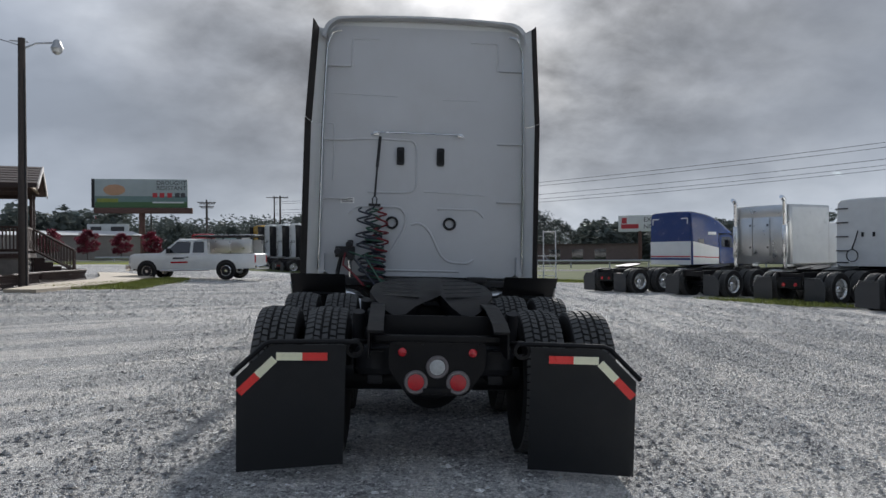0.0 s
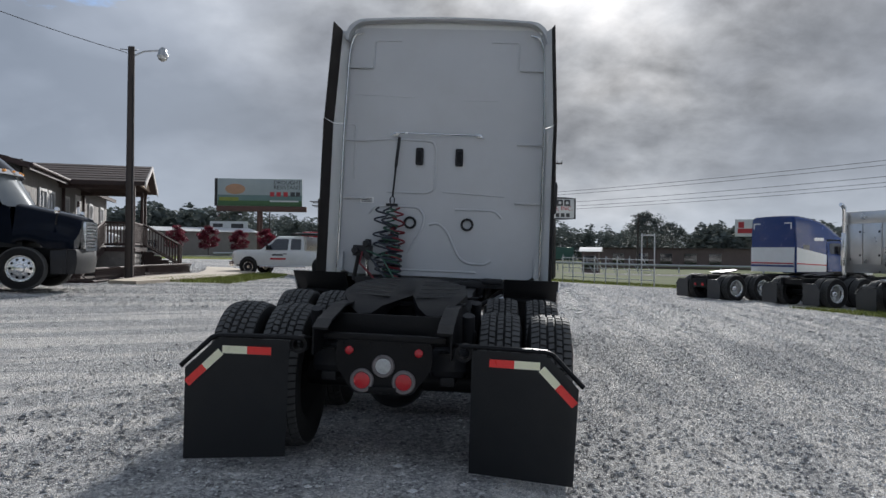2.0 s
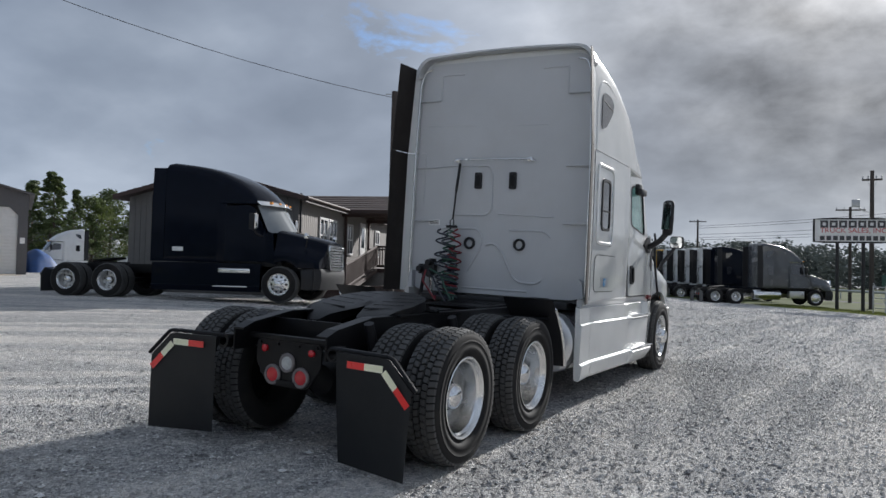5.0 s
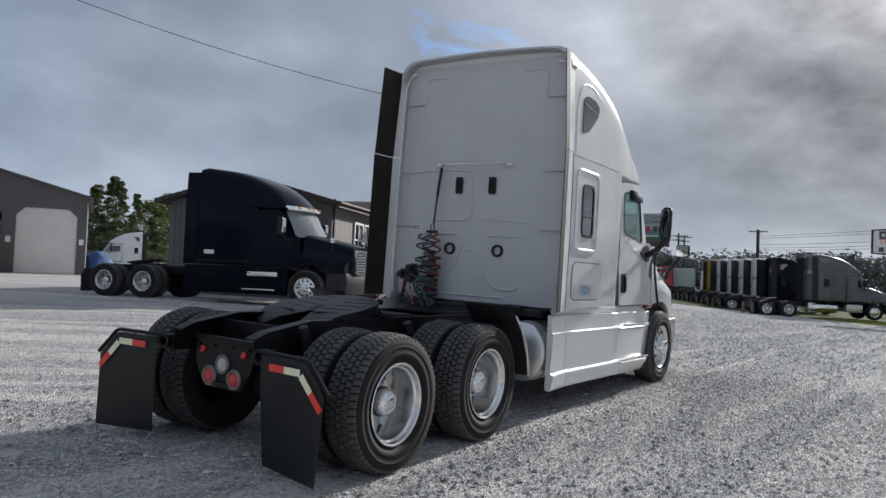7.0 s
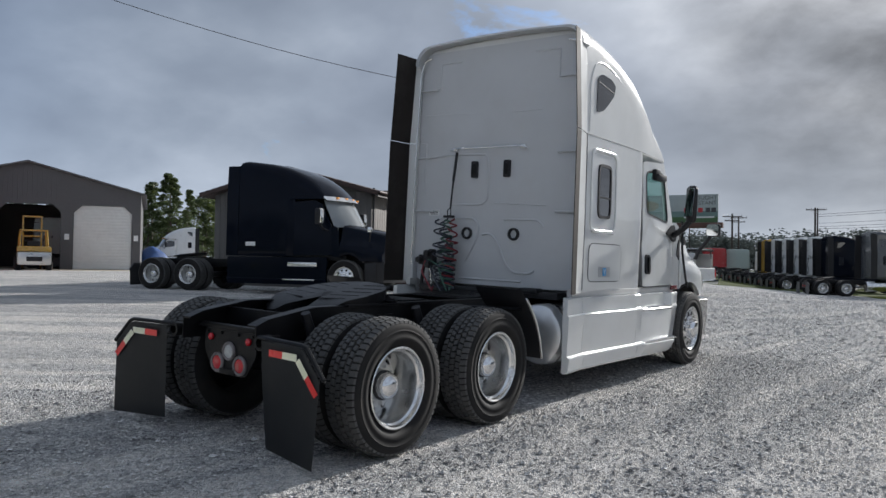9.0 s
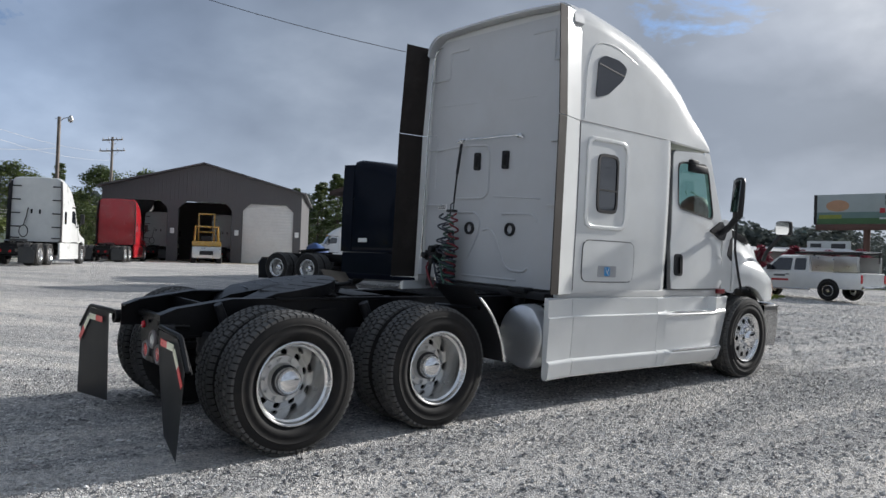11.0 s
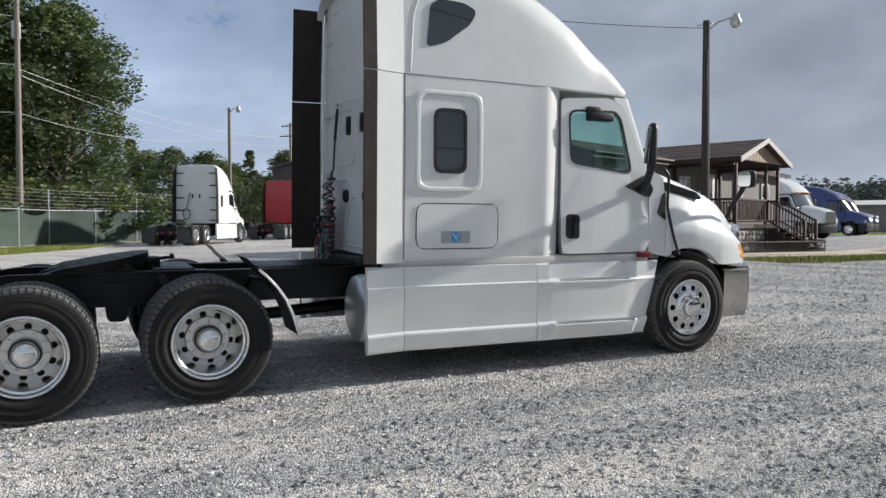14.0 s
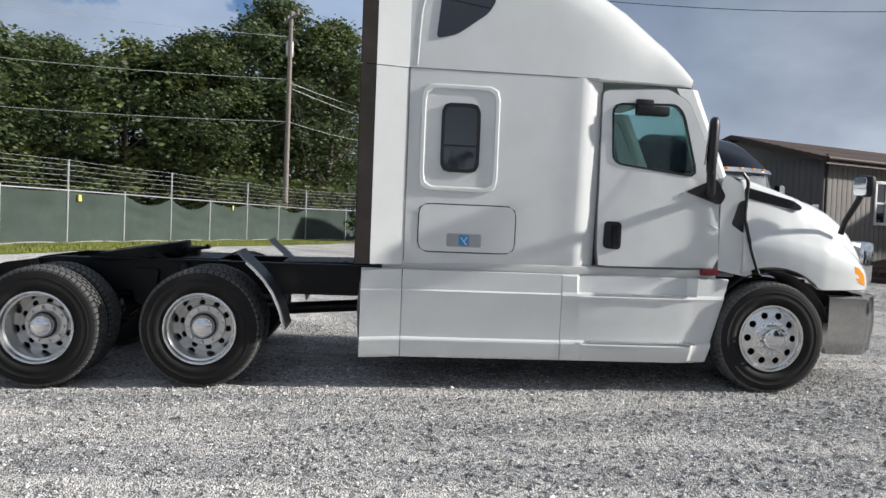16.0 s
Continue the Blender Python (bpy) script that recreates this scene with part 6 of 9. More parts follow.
def tractor(m, body_mat, label, hood_mat=None, wall_mat=None, skirts=True, extenders=None, group="", simple=False, tall=1.0, classic=False, ahead=0.0, panes=True):
    """A modern sleeper tractor."""
    hood_mat, wall_mat = hood_mat or body_mat, wall_mat or body_mat
    low = pose(0, ahead, 1.1 * (1 - tall)) @ Matrix.Diagonal((1, 1, tall, 1))
    short = pose(0, 6.42 * 0.13, 0) @ Matrix.Diagonal((1, 0.87, 1, 1)) if classic else None
    t = thing("semi_truck", label, "truck", group, m)
    sub("chassis", once("bg_rails", simple_rails), FRAME_BLACK, t)
    sub("fifth_wheel", once("bg_fifth", simple_coupling), FRAME_BLACK, t)
    for sd in (1, -1):
        sub("cab_side", once(("bg_sleeper", sd), lambda: cab_side(sd), 28), body_mat, t, low)
    sub("bulkhead", once("bg_bulk", lambda: a_box(-1.06, 1.06, 4.70, 4.76, 1.1, 2.78)), INSIDE, t, low)
    sub("rear_wall", once("bg_wall", wall_bm), wall_mat, t, low)
    sub("roof_fairing", once("bg_cap", roof_cap, 28), body_mat, t, low)
    sub("hood", once("bg_hood_classic", lambda: hood_shell(HOOD_CLASSIC, 0.12), 40) if classic else once("bg_hood", hood_shell, 40), hood_mat, t, short)
    sub("windscreen", once("bg_screen", windscreen), SCREEN_SKY_PALE if classic else DARK_PANE, t, low)
    sub("bumper", once("bg_bumper", bumper_bm, 40), PLASTIC, t, short)
    g = sub("grille", once("bg_grille_classic", classic_grille) if classic else once("bg_grille", grille_bm), GRILLE, t, short, "bright slatted grille")
    if classic:
        sub("grille_core", once("bg_core", lambda: a_box(-0.47, 0.47, 7.62, 7.70, 0.98, 1.60)), FRAME_BLACK, g)
    sub("cab_floor", once("bg_floor", lambda: a_box(-1.0, 1.0, 4.6, 6.4, 1.0, 1.13)), FRAME_BLACK, t)
    for sd in (1, -1):
        sub("door", once(("bg_door", sd), lambda: plain_door(sd), 40), body_mat, t, low)
        sub("door_window", once(("bg_glass", sd), lambda: side_glass(sd)), DARK_PANE if panes else BLACK_PAINT, t, low)
        if panes:
            sub("bunk_window", once(("bg_sglass", sd), lambda: sleeper_glass(sd)), DARK_PANE, t, low)
        if tall == 1.0 and panes:
            sub("roof_window", once(("bg_rglass", sd), lambda: roof_glass(sd)), DARK_PANE, t, low)
        sub("mirror", once(("bg_mirror", sd), lambda: mirror_bm(sd)), PLASTIC, t, low)
        sub("mud_flap", once(("bg_flap", sd), lambda: simple_flap(sd)), FLAP, t)
        if skirts:
            sub("side_skirt", once(("bg_skirt", sd), lambda: plain_skirt(sd), 25), body_mat, t)
        else:
            sub("fuel_tank", once(("bg_tank", sd), lambda: lathe(bmesh.new(), [(0, 2.5), (0.29, 2.5), (0.31, 2.53), (0.31, 4.2), (0.29, 4.23), (0, 4.23)], 24, "y", pose(sd * 0.85, 0, 0.66))), ALLOY, t)
            sub("step_box", once(("bg_step", sd), lambda: a_box(*sorted((sd * 0.8, sd * 1.16)), 4.75, 5.7, 0.45, 0.92, 0.03)), P_SILVER, t)
        if extenders is not False:
            sub("side_extender", once(("bg_ext", sd), lambda: loft(bmesh.new(), [[(sd * (x + 0.03), 2.66, z), (sd * x, 3.03, z), (sd * (x - 0.03), 3.03, z), (sd * (x + 0.01), 2.66, z)] for z, x in ((1.1, 1.19), (2.78, 1.18), (3.8, 1.13))])), extenders or PLASTIC, t, low)
        sub("headlamp", once(("bg_head", sd), lambda: loft(bmesh.new(), [[(sd * 1.07, 7.2, 1.22), (sd * 1.07, 7.2, 1.08), (sd * 0.98, 7.24, 1.08), (sd * 0.98, 7.24, 1.22)], [(sd * 0.92, 7.56, 1.16), (sd * 0.92, 7.56, 1.0), (sd * 0.8, 7.6, 1.0), (sd * 0.8, 7.6, 1.16)]])), CLEAR_LENS, t, short)
        dual_wheel(t, 0.0, sd, 0.505, not simple)
        dual_wheel(t, 1.32, sd, 0.505, not simple)
        front_wheel(t, 6.42, sd, 0.51, not simple)
    for x in (-0.6, -0.2, 0.2, 0.6):
        sub("marker_lamp", once(("bg_marker", x), lambda: a_box(x - 0.05, x + 0.05, 5.72, 5.80 + 0.2 * (1 - x * x), 2.80, 2.86, 0.02)), AMBER_LENS, t, low)
    sub("tail_panel", once("bg_tail", lambda: a_box(-0.40, 0.40, -0.72, -0.68, 0.5, 0.84, 0.02)), FRAME_BLACK, t)
    for x in (-0.2, 0.2):
        sub("tail_lamp", once(("bg_tl", x), lambda: lathe(bmesh.new(), [(0.06, 0), (0.055, 0.02), (0, 0.025)], 16, "x", pose(x, -0.72, 0.62, 0, 0, -90))), RED_LENS, t)
    return t


def rear_kit(t, mat, tall=1.0, ahead=0.0):
    """Side brackets, vents and a hanging hose on a sleeper's back panel."""
    low = pose(0, ahead, 1.1 * (1 - tall)) @ Matrix.Diagonal((1, 1, tall, 1))
    for sd in (1, -1):
        for z in (3.55, 2.95, 2.35, 1.75, 1.25):
            sub("stay_bracket", once(("stay", sd, z), lambda: box(bmesh.new(), *sorted((sd * 0.72, sd * 1.14)), 2.93, 2.985, z - 0.02, z + 0.03, 0.008)), PLASTIC, t, low)
    for x in (-0.22, 0.16):
        sub("vent_latch", once(("kit_vent", x), lambda: a_box(x - 0.04, x + 0.04, 2.955, 2.985, 2.34, 2.53, 0.01)), PLASTIC, t, low)
    sub("hose_loop", once("kit_hose", lambda: tube(bmesh.new(), [(-0.35, 2.92, 2.6), (-0.42, 2.88, 2.2), (-0.5, 2.85, 1.9)] + [(-0.52 + 0.2 * math.cos(a), 2.86, 1.55 + 0.26 * math.sin(a)) for a in (1.57 + 0.5 * k for k in range(14))], 0.022, 6)), PLASTIC, t, low)
    return t


# black tractor beside the office
blk = tractor(place_truck((-10.42, 11.33), 74.4, (1.12, 6.87)) @ Matrix.Diagonal((1, 1.07, 1, 1)), BLACK_PAINT, "glossy black sleeper tractor parked beside the office", extenders=BLACK_PAINT, classic=True, panes=False)
part("sun_visor", loft(bmesh.new(), [[(x, 5.70 + 0.26 * (1 - x * x), 2.86), (x, 5.80 + 0.26 * (1 - x * x), 2.74), (x, 5.78 + 0.26 * (1 - x * x), 2.73), (x, 5.66 + 0.26 * (1 - x * x), 2.84)] for x in np.linspace(-1.0, 1.0, 13)]), CHROME, blk, "bright visor strip over the windscreen")
part("name_plate_blank", a_box(1.185, 1.20, 3.30, 3.62, 1.40, 1.52, 0.004), STICKER, blk)
part("step_trim", a_box(1.15, 1.245, 4.70, 5.62, 0.80, 0.93, 0.02), ALLOY, blk, "bright metal step face")
part("step_trim", a_box(1.17, 1.235, 4.55, 5.55, 0.40, 0.44, 0.01), ALLOY, blk)
for sd in (1, -1):
    part("mirror_back", a_box(*sorted((sd * 1.26, sd * 1.43)), 5.80, 5.83, 2.05, 2.46, 0.015), CHROME, blk, "bright mirror shell")
    part("hood_mirror", tube(bmesh.new(), [(sd * 0.93, 7.05, 1.55), (sd * 1.0, 7.1, 1.75), (sd * 1.05, 7.12, 1.82)], 0.02), PLASTIC, blk)
    part("hood_mirror_head", box(bmesh.new(), sd * 1.06 - 0.08, sd * 1.06 + 0.08, 7.07, 7.16, 1.80, 1.95, 0.03), CHROME, blk)

# row to the right: blue and white, stainless long-nose, white
ROW_AZ = 63.0
r1 = tractor(place_truck((9.35, 24.0), ROW_AZ, (1.15, 0.0)), P_BLUE, "blue and white sleeper tractor parked in the yard row", wall_mat=P_BLUE, hood_mat=P_CREAM, skirts=False, group="parked row by the road", tall=0.78, extenders=False)
part("white_band", slab(bmesh.new(), [(-1.12, 1.10), (1.12, 1.10), (1.12, 2.08), (-1.12, 2.08)], 2.96, 0.012, lambda u, v, w: (u, w, v)), P_CREAM, r1, "white lower back panel")
for sd in (1, -1):
    part("white_band", slab(bmesh.new(), [(3.03, 1.12), (4.6, 1.12), (4.6, 1.80), (3.03, 2.08)], sd * 1.181, sd * 0.005), P_CREAM, r1, "white lower side panel")
    part("red_stripe", slab(bmesh.new(), [(3.03, 1.42), (4.6, 1.36), (4.6, 1.40), (3.03, 1.47)], sd * 1.187, sd * 0.004), P_RED, r1)
    part("corner_mark", box(box(bmesh.new(), *sorted((sd * 0.62, sd * 0.98)), 2.95, 2.962, 3.02, 3.06), *sorted((sd * 0.94, sd * 0.98)), 2.95, 2.962, 2.80, 3.06), STICKER, r1)
    part("code_bar", slab(bmesh.new(), [(3.95, 2.35), (4.45, 2.35), (4.45, 2.47), (3.95, 2.47)], sd * 1.175, sd * 0.005), STICKER, r1)
part("red_stripe", a_box(-1.1, 1.1, 2.945, 2.958, 1.42, 1.47), P_RED, r1)
part("blue_stripe", a_box(-1.1, 1.1, 2.945, 2.958, 1.30, 1.38), P_BLUE, r1)


def long_nose(m, label, group=""):
    """Square-sleeper tractor with upright exhaust stacks and tool lockers."""
    t = thing("semi_truck", label, "truck", group, m)
    sub("chassis", CACHE["bg_rails"], FRAME_BLACK, t)
    sub("fifth_wheel", CACHE["bg_fifth"], FRAME_BLACK, t)
    part("sleeper", a_box(-1.2, 1.2, 3.15, 5.6, 1.15, 3.40, 0.06), P_SILVER, t, "square stainless sleeper box")
    part("side_panel", a_box(1.2, 1.206, 3.3, 5.5, 1.2, 3.3), P_CREAM, t, "white sleeper side")
    part("side_panel", a_box(-1.206, -1.2, 3.3, 5.5, 1.2, 3.3), P_CREAM, t)
    part("top_panel", a_box(-1.17, 1.17, 3.135, 3.15, 2.95, 3.36, 0.004), P_SILVER, t)
    for x0, x1 in ((-1.12, -0.40), (-0.37, 0.37), (0.40, 1.12)):
        lk = part("locker_door", a_box(x0, x1, 3.11, 3.15, 1.45, 2.92, 0.012), P_SILVER, t, "stainless locker door")
        for z in (1.75, 2.6):
            part("locker_latch", a_box(x1 - 0.12, x1 - 0.05, 3.09, 3.112, z, z + 0.08, 0.006), PLASTIC, lk)
    part("cab", a_box(-1.05, 1.05, 5.6, 6.6, 1.15, 2.75, 0.12), P_CREAM, t)
    part("nose", a_box(-0.75, 0.75, 6.1, 8.0, 1.0, 1.95, 0.12), P_CREAM, t)
    for sd in (1, -1):
        st = part("exhaust_pipe", tube(bmesh.new(), [(sd * 1.08, 3.02, 1.0), (sd * 1.08, 3.02, 3.45), (sd * 1.08, 3.0, 3.55), (sd * 1.08, 2.92, 3.63), (sd * 1.08, 2.82, 3.66)], 0.075, 12), CHROME, t, "tall chrome exhaust pipe")
        part("stack_shield", lathe(bmesh.new(), [(0.11, 1.4), (0.115, 1.42), (0.115, 2.6), (0.11, 2.62)], 16, "z", pose(sd * 1.08, 3.02, 0)), ALLOY, st)
        part("fender", loft(bmesh.new(), [[(sd * 0.7, 6.5 + 0.62 * math.cos(a), 0.52 + 0.62 * math.sin(a)), (sd * 1.2, 6.5 + 0.62 * math.cos(a), 0.52 + 0.62 * math.sin(a)), (sd * 1.2, 6.5 + 0.6 * math.cos(a), 0.52 + 0.6 * math.sin(a)), (sd * 0.7, 6.5 + 0.6 * math.cos(a), 0.52 + 0.6 * math.sin(a))] for a in (radians(10 + 16 * k) for k in range(11))]), P_CREAM, t)
        sub("fuel_tank", once(("bg_tank", sd), lambda: lathe(bmesh.new(), [(0, 2.5), (0.29, 2.5), (0.31, 2.53), (0.31, 4.2), (0.29, 4.23), (0, 4.23)], 24, "y", pose(sd * 0.85, 0, 0.66))), ALLOY, t)
        sub("mud_flap", CACHE[("bg_flap", sd)], FLAP, t)
        dual_wheel(t, 0.0, sd)
        dual_wheel(t, 1.32, sd)
        front_wheel(t, 6.5, sd, 0.51)
    part("bumper", a_box(-1.1, 1.1, 8.0, 8.1, 0.4, 0.85, 0.03), CHROME, t)
    return t


long_nose(place_truck((11.55, 20.55), ROW_AZ, (1.15, 0.0)), "stainless square-sleeper tractor with chrome stacks", "parked row by the road")
rear_kit(tractor(place_truck((12.9, 16.35), ROW_AZ, (1.15, 0.0)), P_CREAM, "white sleeper tractor parked in the yard row", group="parked row by the road", tall=0.80, extenders=False, ahead=0.55), P_CREAM, 0.80, 0.55)
tractor(place_truck((13.7, 12.3), ROW_AZ, (1.15, 0.0)), P_GREY, "dark sleeper tractor with striped mud flaps", group="parked row by the road", tall=0.8)

# row ahead, seen past the white truck's nose
HEAD = 61.0
a0 = radians(HEAD)
left = Vector((-math.cos(a0), math.sin(a0)))
row = [(P_GREY, "charcoal sleeper tractor at the end of the row", False), (BLACK_PAINT, "black sleeper tractor in the row", True), (P_CREAM, "white sleeper tractor in the row", True), (P_CREAM, "white sleeper tractor in the row", True), (P_CREAM, "white sleeper tractor in the row", True), (P_CREAM, "white sleeper tractor in the row", True), (P_YELLOW, "yellow sleeper tractor in the row", True)]
for k, (mat, label, sk) in enumerate(row):
    p = Vector((-4.45, 45.9)) + left * (0 if k == 0 else 3.9 + 3.12 * k)
    t = tractor(place_truck(p, HEAD, (1.15, 0.0)), mat, label, skirts=sk, group="parked row ahead", simple=True, extenders=None)
    if k in (2, 3, 4, 5):
        rear_kit(t, mat)
for mat, x, y, label in ((P_RED, -20.6, 77.0, "red sleeper tractor at the far end of the row"), (P_TEAL, -18.6, 78.2, "pale green sleeper tractor at the far end of the row"), (P_CREAM, -15.8, 79.0, "white sleeper tractor in the row")):
    tractor(place_truck((x, y), -14.0, (0.0, 3.0)), mat, label, group="parked row ahead", simple=True, extenders=mat, tall=0.70)

# white and red tractors near the fence, one inside the garage
rear_kit(tractor(place_truck((-31.8, 5.4), -60.0, (1.15, 0.0)), P_CREAM, "white sleeper tractor with its back to the yard", extenders=PLASTIC, group="tractors by the garage", tall=1.09), P_CREAM, 1.09)
tractor(place_truck((-43.0, 12.6), -61.0, (1.15, 0.0)), P_RED, "red sleeper tractor parked before the garage", group="tractors by the garage", tall=1.05)
tractor(place_truck((-60.3, 39.2), -150.0, (0.0, 4.6)), P_CREAM, "white sleeper tractor far behind the office", group="tractors by the garage", simple=True)
# behind the office porch
tractor(place_truck((-23.5, 39.9), 82.0, (0.9, 7.7)), P_CREAM, "white sleeper tractor nosing out behind the porch", group="tractors behind the office", simple=True, classic=True)
for x, y in ((-32.2, 53.7), (-35.8, 59.5)):
    tractor(place_truck((x, y), 68.0, (1.1, 6.42)), P_BLUE, "dark blue sleeper tractor behind the office", group="tractors behind the office", simple=True)


# ---- pickup with a service rack ----
def pickup():
    t = thing("pickup_truck", "white extended-cab service pickup with a bed rack", "pickup", m=pose(-7.95, 31.3, gz(-9.5, 31.5), 0, 0, 84))
    secs = []
    for y, z0, z1, w in ((-1.35, 0.55, 1.15, 0.98), (-1.3, 0.50, 1.18, 1.0), (0.9, 0.45, 1.18, 1.0), (2.9, 0.45, 1.16, 1.0), (3.0, 0.45, 1.24, 1.0), (4.3, 0.5, 1.22, 0.98), (4.55, 0.5, 1.15, 0.95), (4.62, 0.55, 0.95, 0.9)):
        secs.append([(w - 0.03, y, z0), (w, y, z0 + 0.1), (w, y, z1 - 0.12), (w - 0.06, y, z1), (-w + 0.06, y, z1), (-w, y, z1 - 0.12), (-w, y, z0 + 0.1), (-w + 0.03, y, z0)])
    part("body", loft(bmesh.new(), secs), P_CREAM, t, "white painted body")
    part("cab", loft(bmesh.new(), [[(0.96, 0.85, 1.15), (0.78, 0.98, 1.84), (0.6, 1.0, 1.9), (-0.6, 1.0, 1.9), (-0.78, 0.98, 1.84), (-0.96, 0.85, 1.15)], [(0.96, 3.2, 1.15), (0.78, 2.35, 1.84), (0.6, 2.3, 1.9), (-0.6, 2.3, 1.9), (-0.78, 2.35, 1.84), (-0.96, 3.2, 1.15)]]), P_CREAM, t)
    for sd in (1, -1):
        lean = lambda y, z: 0.965 - 0.26 * (z - 1.15)
        part("door_window", slab(bmesh.new(), rounded([(1.72, 1.22), (2.88, 1.22), (2.36, 1.76), (1.72, 1.76)], 0.05), lambda y, z: lean(y, z) + 0.004, 0.006, lambda u, v, w: (sd * w(u, v), u, v)), DARK_PANE, t)
        part("rear_window", slab(bmesh.new(), rounded([(1.04, 1.24), (1.58, 1.24), (1.58, 1.76), (1.08, 1.76)], 0.05), lambda y, z: lean(y, z) + 0.004, 0.006, lambda u, v, w: (sd * w(u, v), u, v)), DARK_PANE, t)
        part("mirror", a_box(*sorted((sd * 0.98, sd * 1.2)), 2.62, 2.74, 1.22, 1.46, 0.03), PLASTIC, t)
        part("door_handle", a_box(*sorted((sd * 0.998, sd * 1.02)), 1.75, 1.92, 1.02, 1.06, 0.006), PLASTIC, t)
        part("rocker_step", rod(bmesh.new(), (sd * 1.02, 0.8, 0.42), (sd * 1.02, 3.1, 0.42), 0.04), CHROME, t)
        for k, (y0, y1, z) in enumerate(((1.95, 2.5, 0.99), (1.8, 2.6, 0.80))):
            part("door_print", slab(bmesh.new(), [(y0, z - 0.04), (y1, z - 0.04), (y1, z + 0.04), (y0, z + 0.04)], sd * 1.002, sd * 0.003), (P_GREY, P_RED)[k], t)
        for y in (0.0, 3.72):
            w = part("wheel", lathe(bmesh.new(), [(0.24, 0.10), (0.36, 0.12), (0.40, 0.09), (0.405, 0), (0.40, -0.09), (0.36, -0.12), (0.24, -0.1)], 32, "x", pose(sd * 0.93, y, 0.40)), RUBBER, t)
            part("rim", lathe(bmesh.new(), [(0.245, 0.10 * sd), (0.22, 0.105 * sd), (0.2, 0.06 * sd), (0.08, 0.05 * sd), (0.07, 0.09 * sd), (0, 0.095 * sd)], 24, "x", pose(sd * 0.93, y, 0.40)), ALLOY, w)
            part("wheel_arch", lathe(bmesh.new(), [(0.0, 0.0), (0.47, 0.0), (0.47, 0.006), (0, 0.007)], 32, "x", pose(sd * 0.998 - (0.007 if sd < 0 else 0), y, 0.44)), PLASTIC, t)
        part("headlamp", a_box(*sorted((sd * 0.62, sd * 0.96)), 4.5, 4.6, 0.78, 1.02, 0.03), CLEAR_LENS, t)
        part("tool_box", a_box(*sorted((sd * 0.80, sd * 1.0)), -1.2, 0.75, 1.2, 1.84, 0.02), P_SILVER, t, "aluminium side tool box")
        part("box_door", a_box(*sorted((sd * 0.995, sd * 1.012)), -1.1, -0.3, 1.28, 1.76, 0.01), P_SILVER, t)
        part("box_door", a_box(*sorted((sd * 0.995, sd * 1.012)), -0.2, 0.65, 1.28, 1.76, 0.01), P_SILVER, t)
        part("rack_rail", a_box(*sorted((sd * 0.78, sd * 0.86)), -1.3, 1.6, 1.95, 2.02, 0.01), PLASTIC, t)
        for y in (-1.2, 0.7):
            part("rack_post", a_box(*sorted((sd * 0.8, sd * 0.85)), y, y + 0.06, 1.6, 1.97), PLASTIC, t)
        part("tail_lamp", a_box(*sorted((sd * 0.86, sd * 0.985)), -1.37, -1.33, 0.75, 1.1, 0.01), RED_LENS, t)
    part("rack_ladder", a_box(-0.7, 0.7, -1.3, 1.5, 2.02, 2.07, 0.01), ALLOY, t)
    part("grille", a_box(-0.6, 0.6, 4.58, 4.66, 0.75, 1.05, 0.02), GRILLE, t)
    part("front_bumper", a_box(-0.98, 0.98, 4.5, 4.75, 0.42, 0.68, 0.04), CHROME, t, "chrome front bumper")
    part("rear_bumper", a_box(-0.95, 0.95, -1.5, -1.35, 0.45, 0.65, 0.03), CHROME, t)
    part("windscreen", slab(bmesh.new(), [(-0.85, 0), (0.85, 0), (0.70, 1), (-0.70, 1)], 0.0, 0.006, lambda u, v, w: (u, 3.13 - 0.74 * v, 1.21 + 0.57 * v + 0.02 + w)), DARK_PANE, t)


pickup()


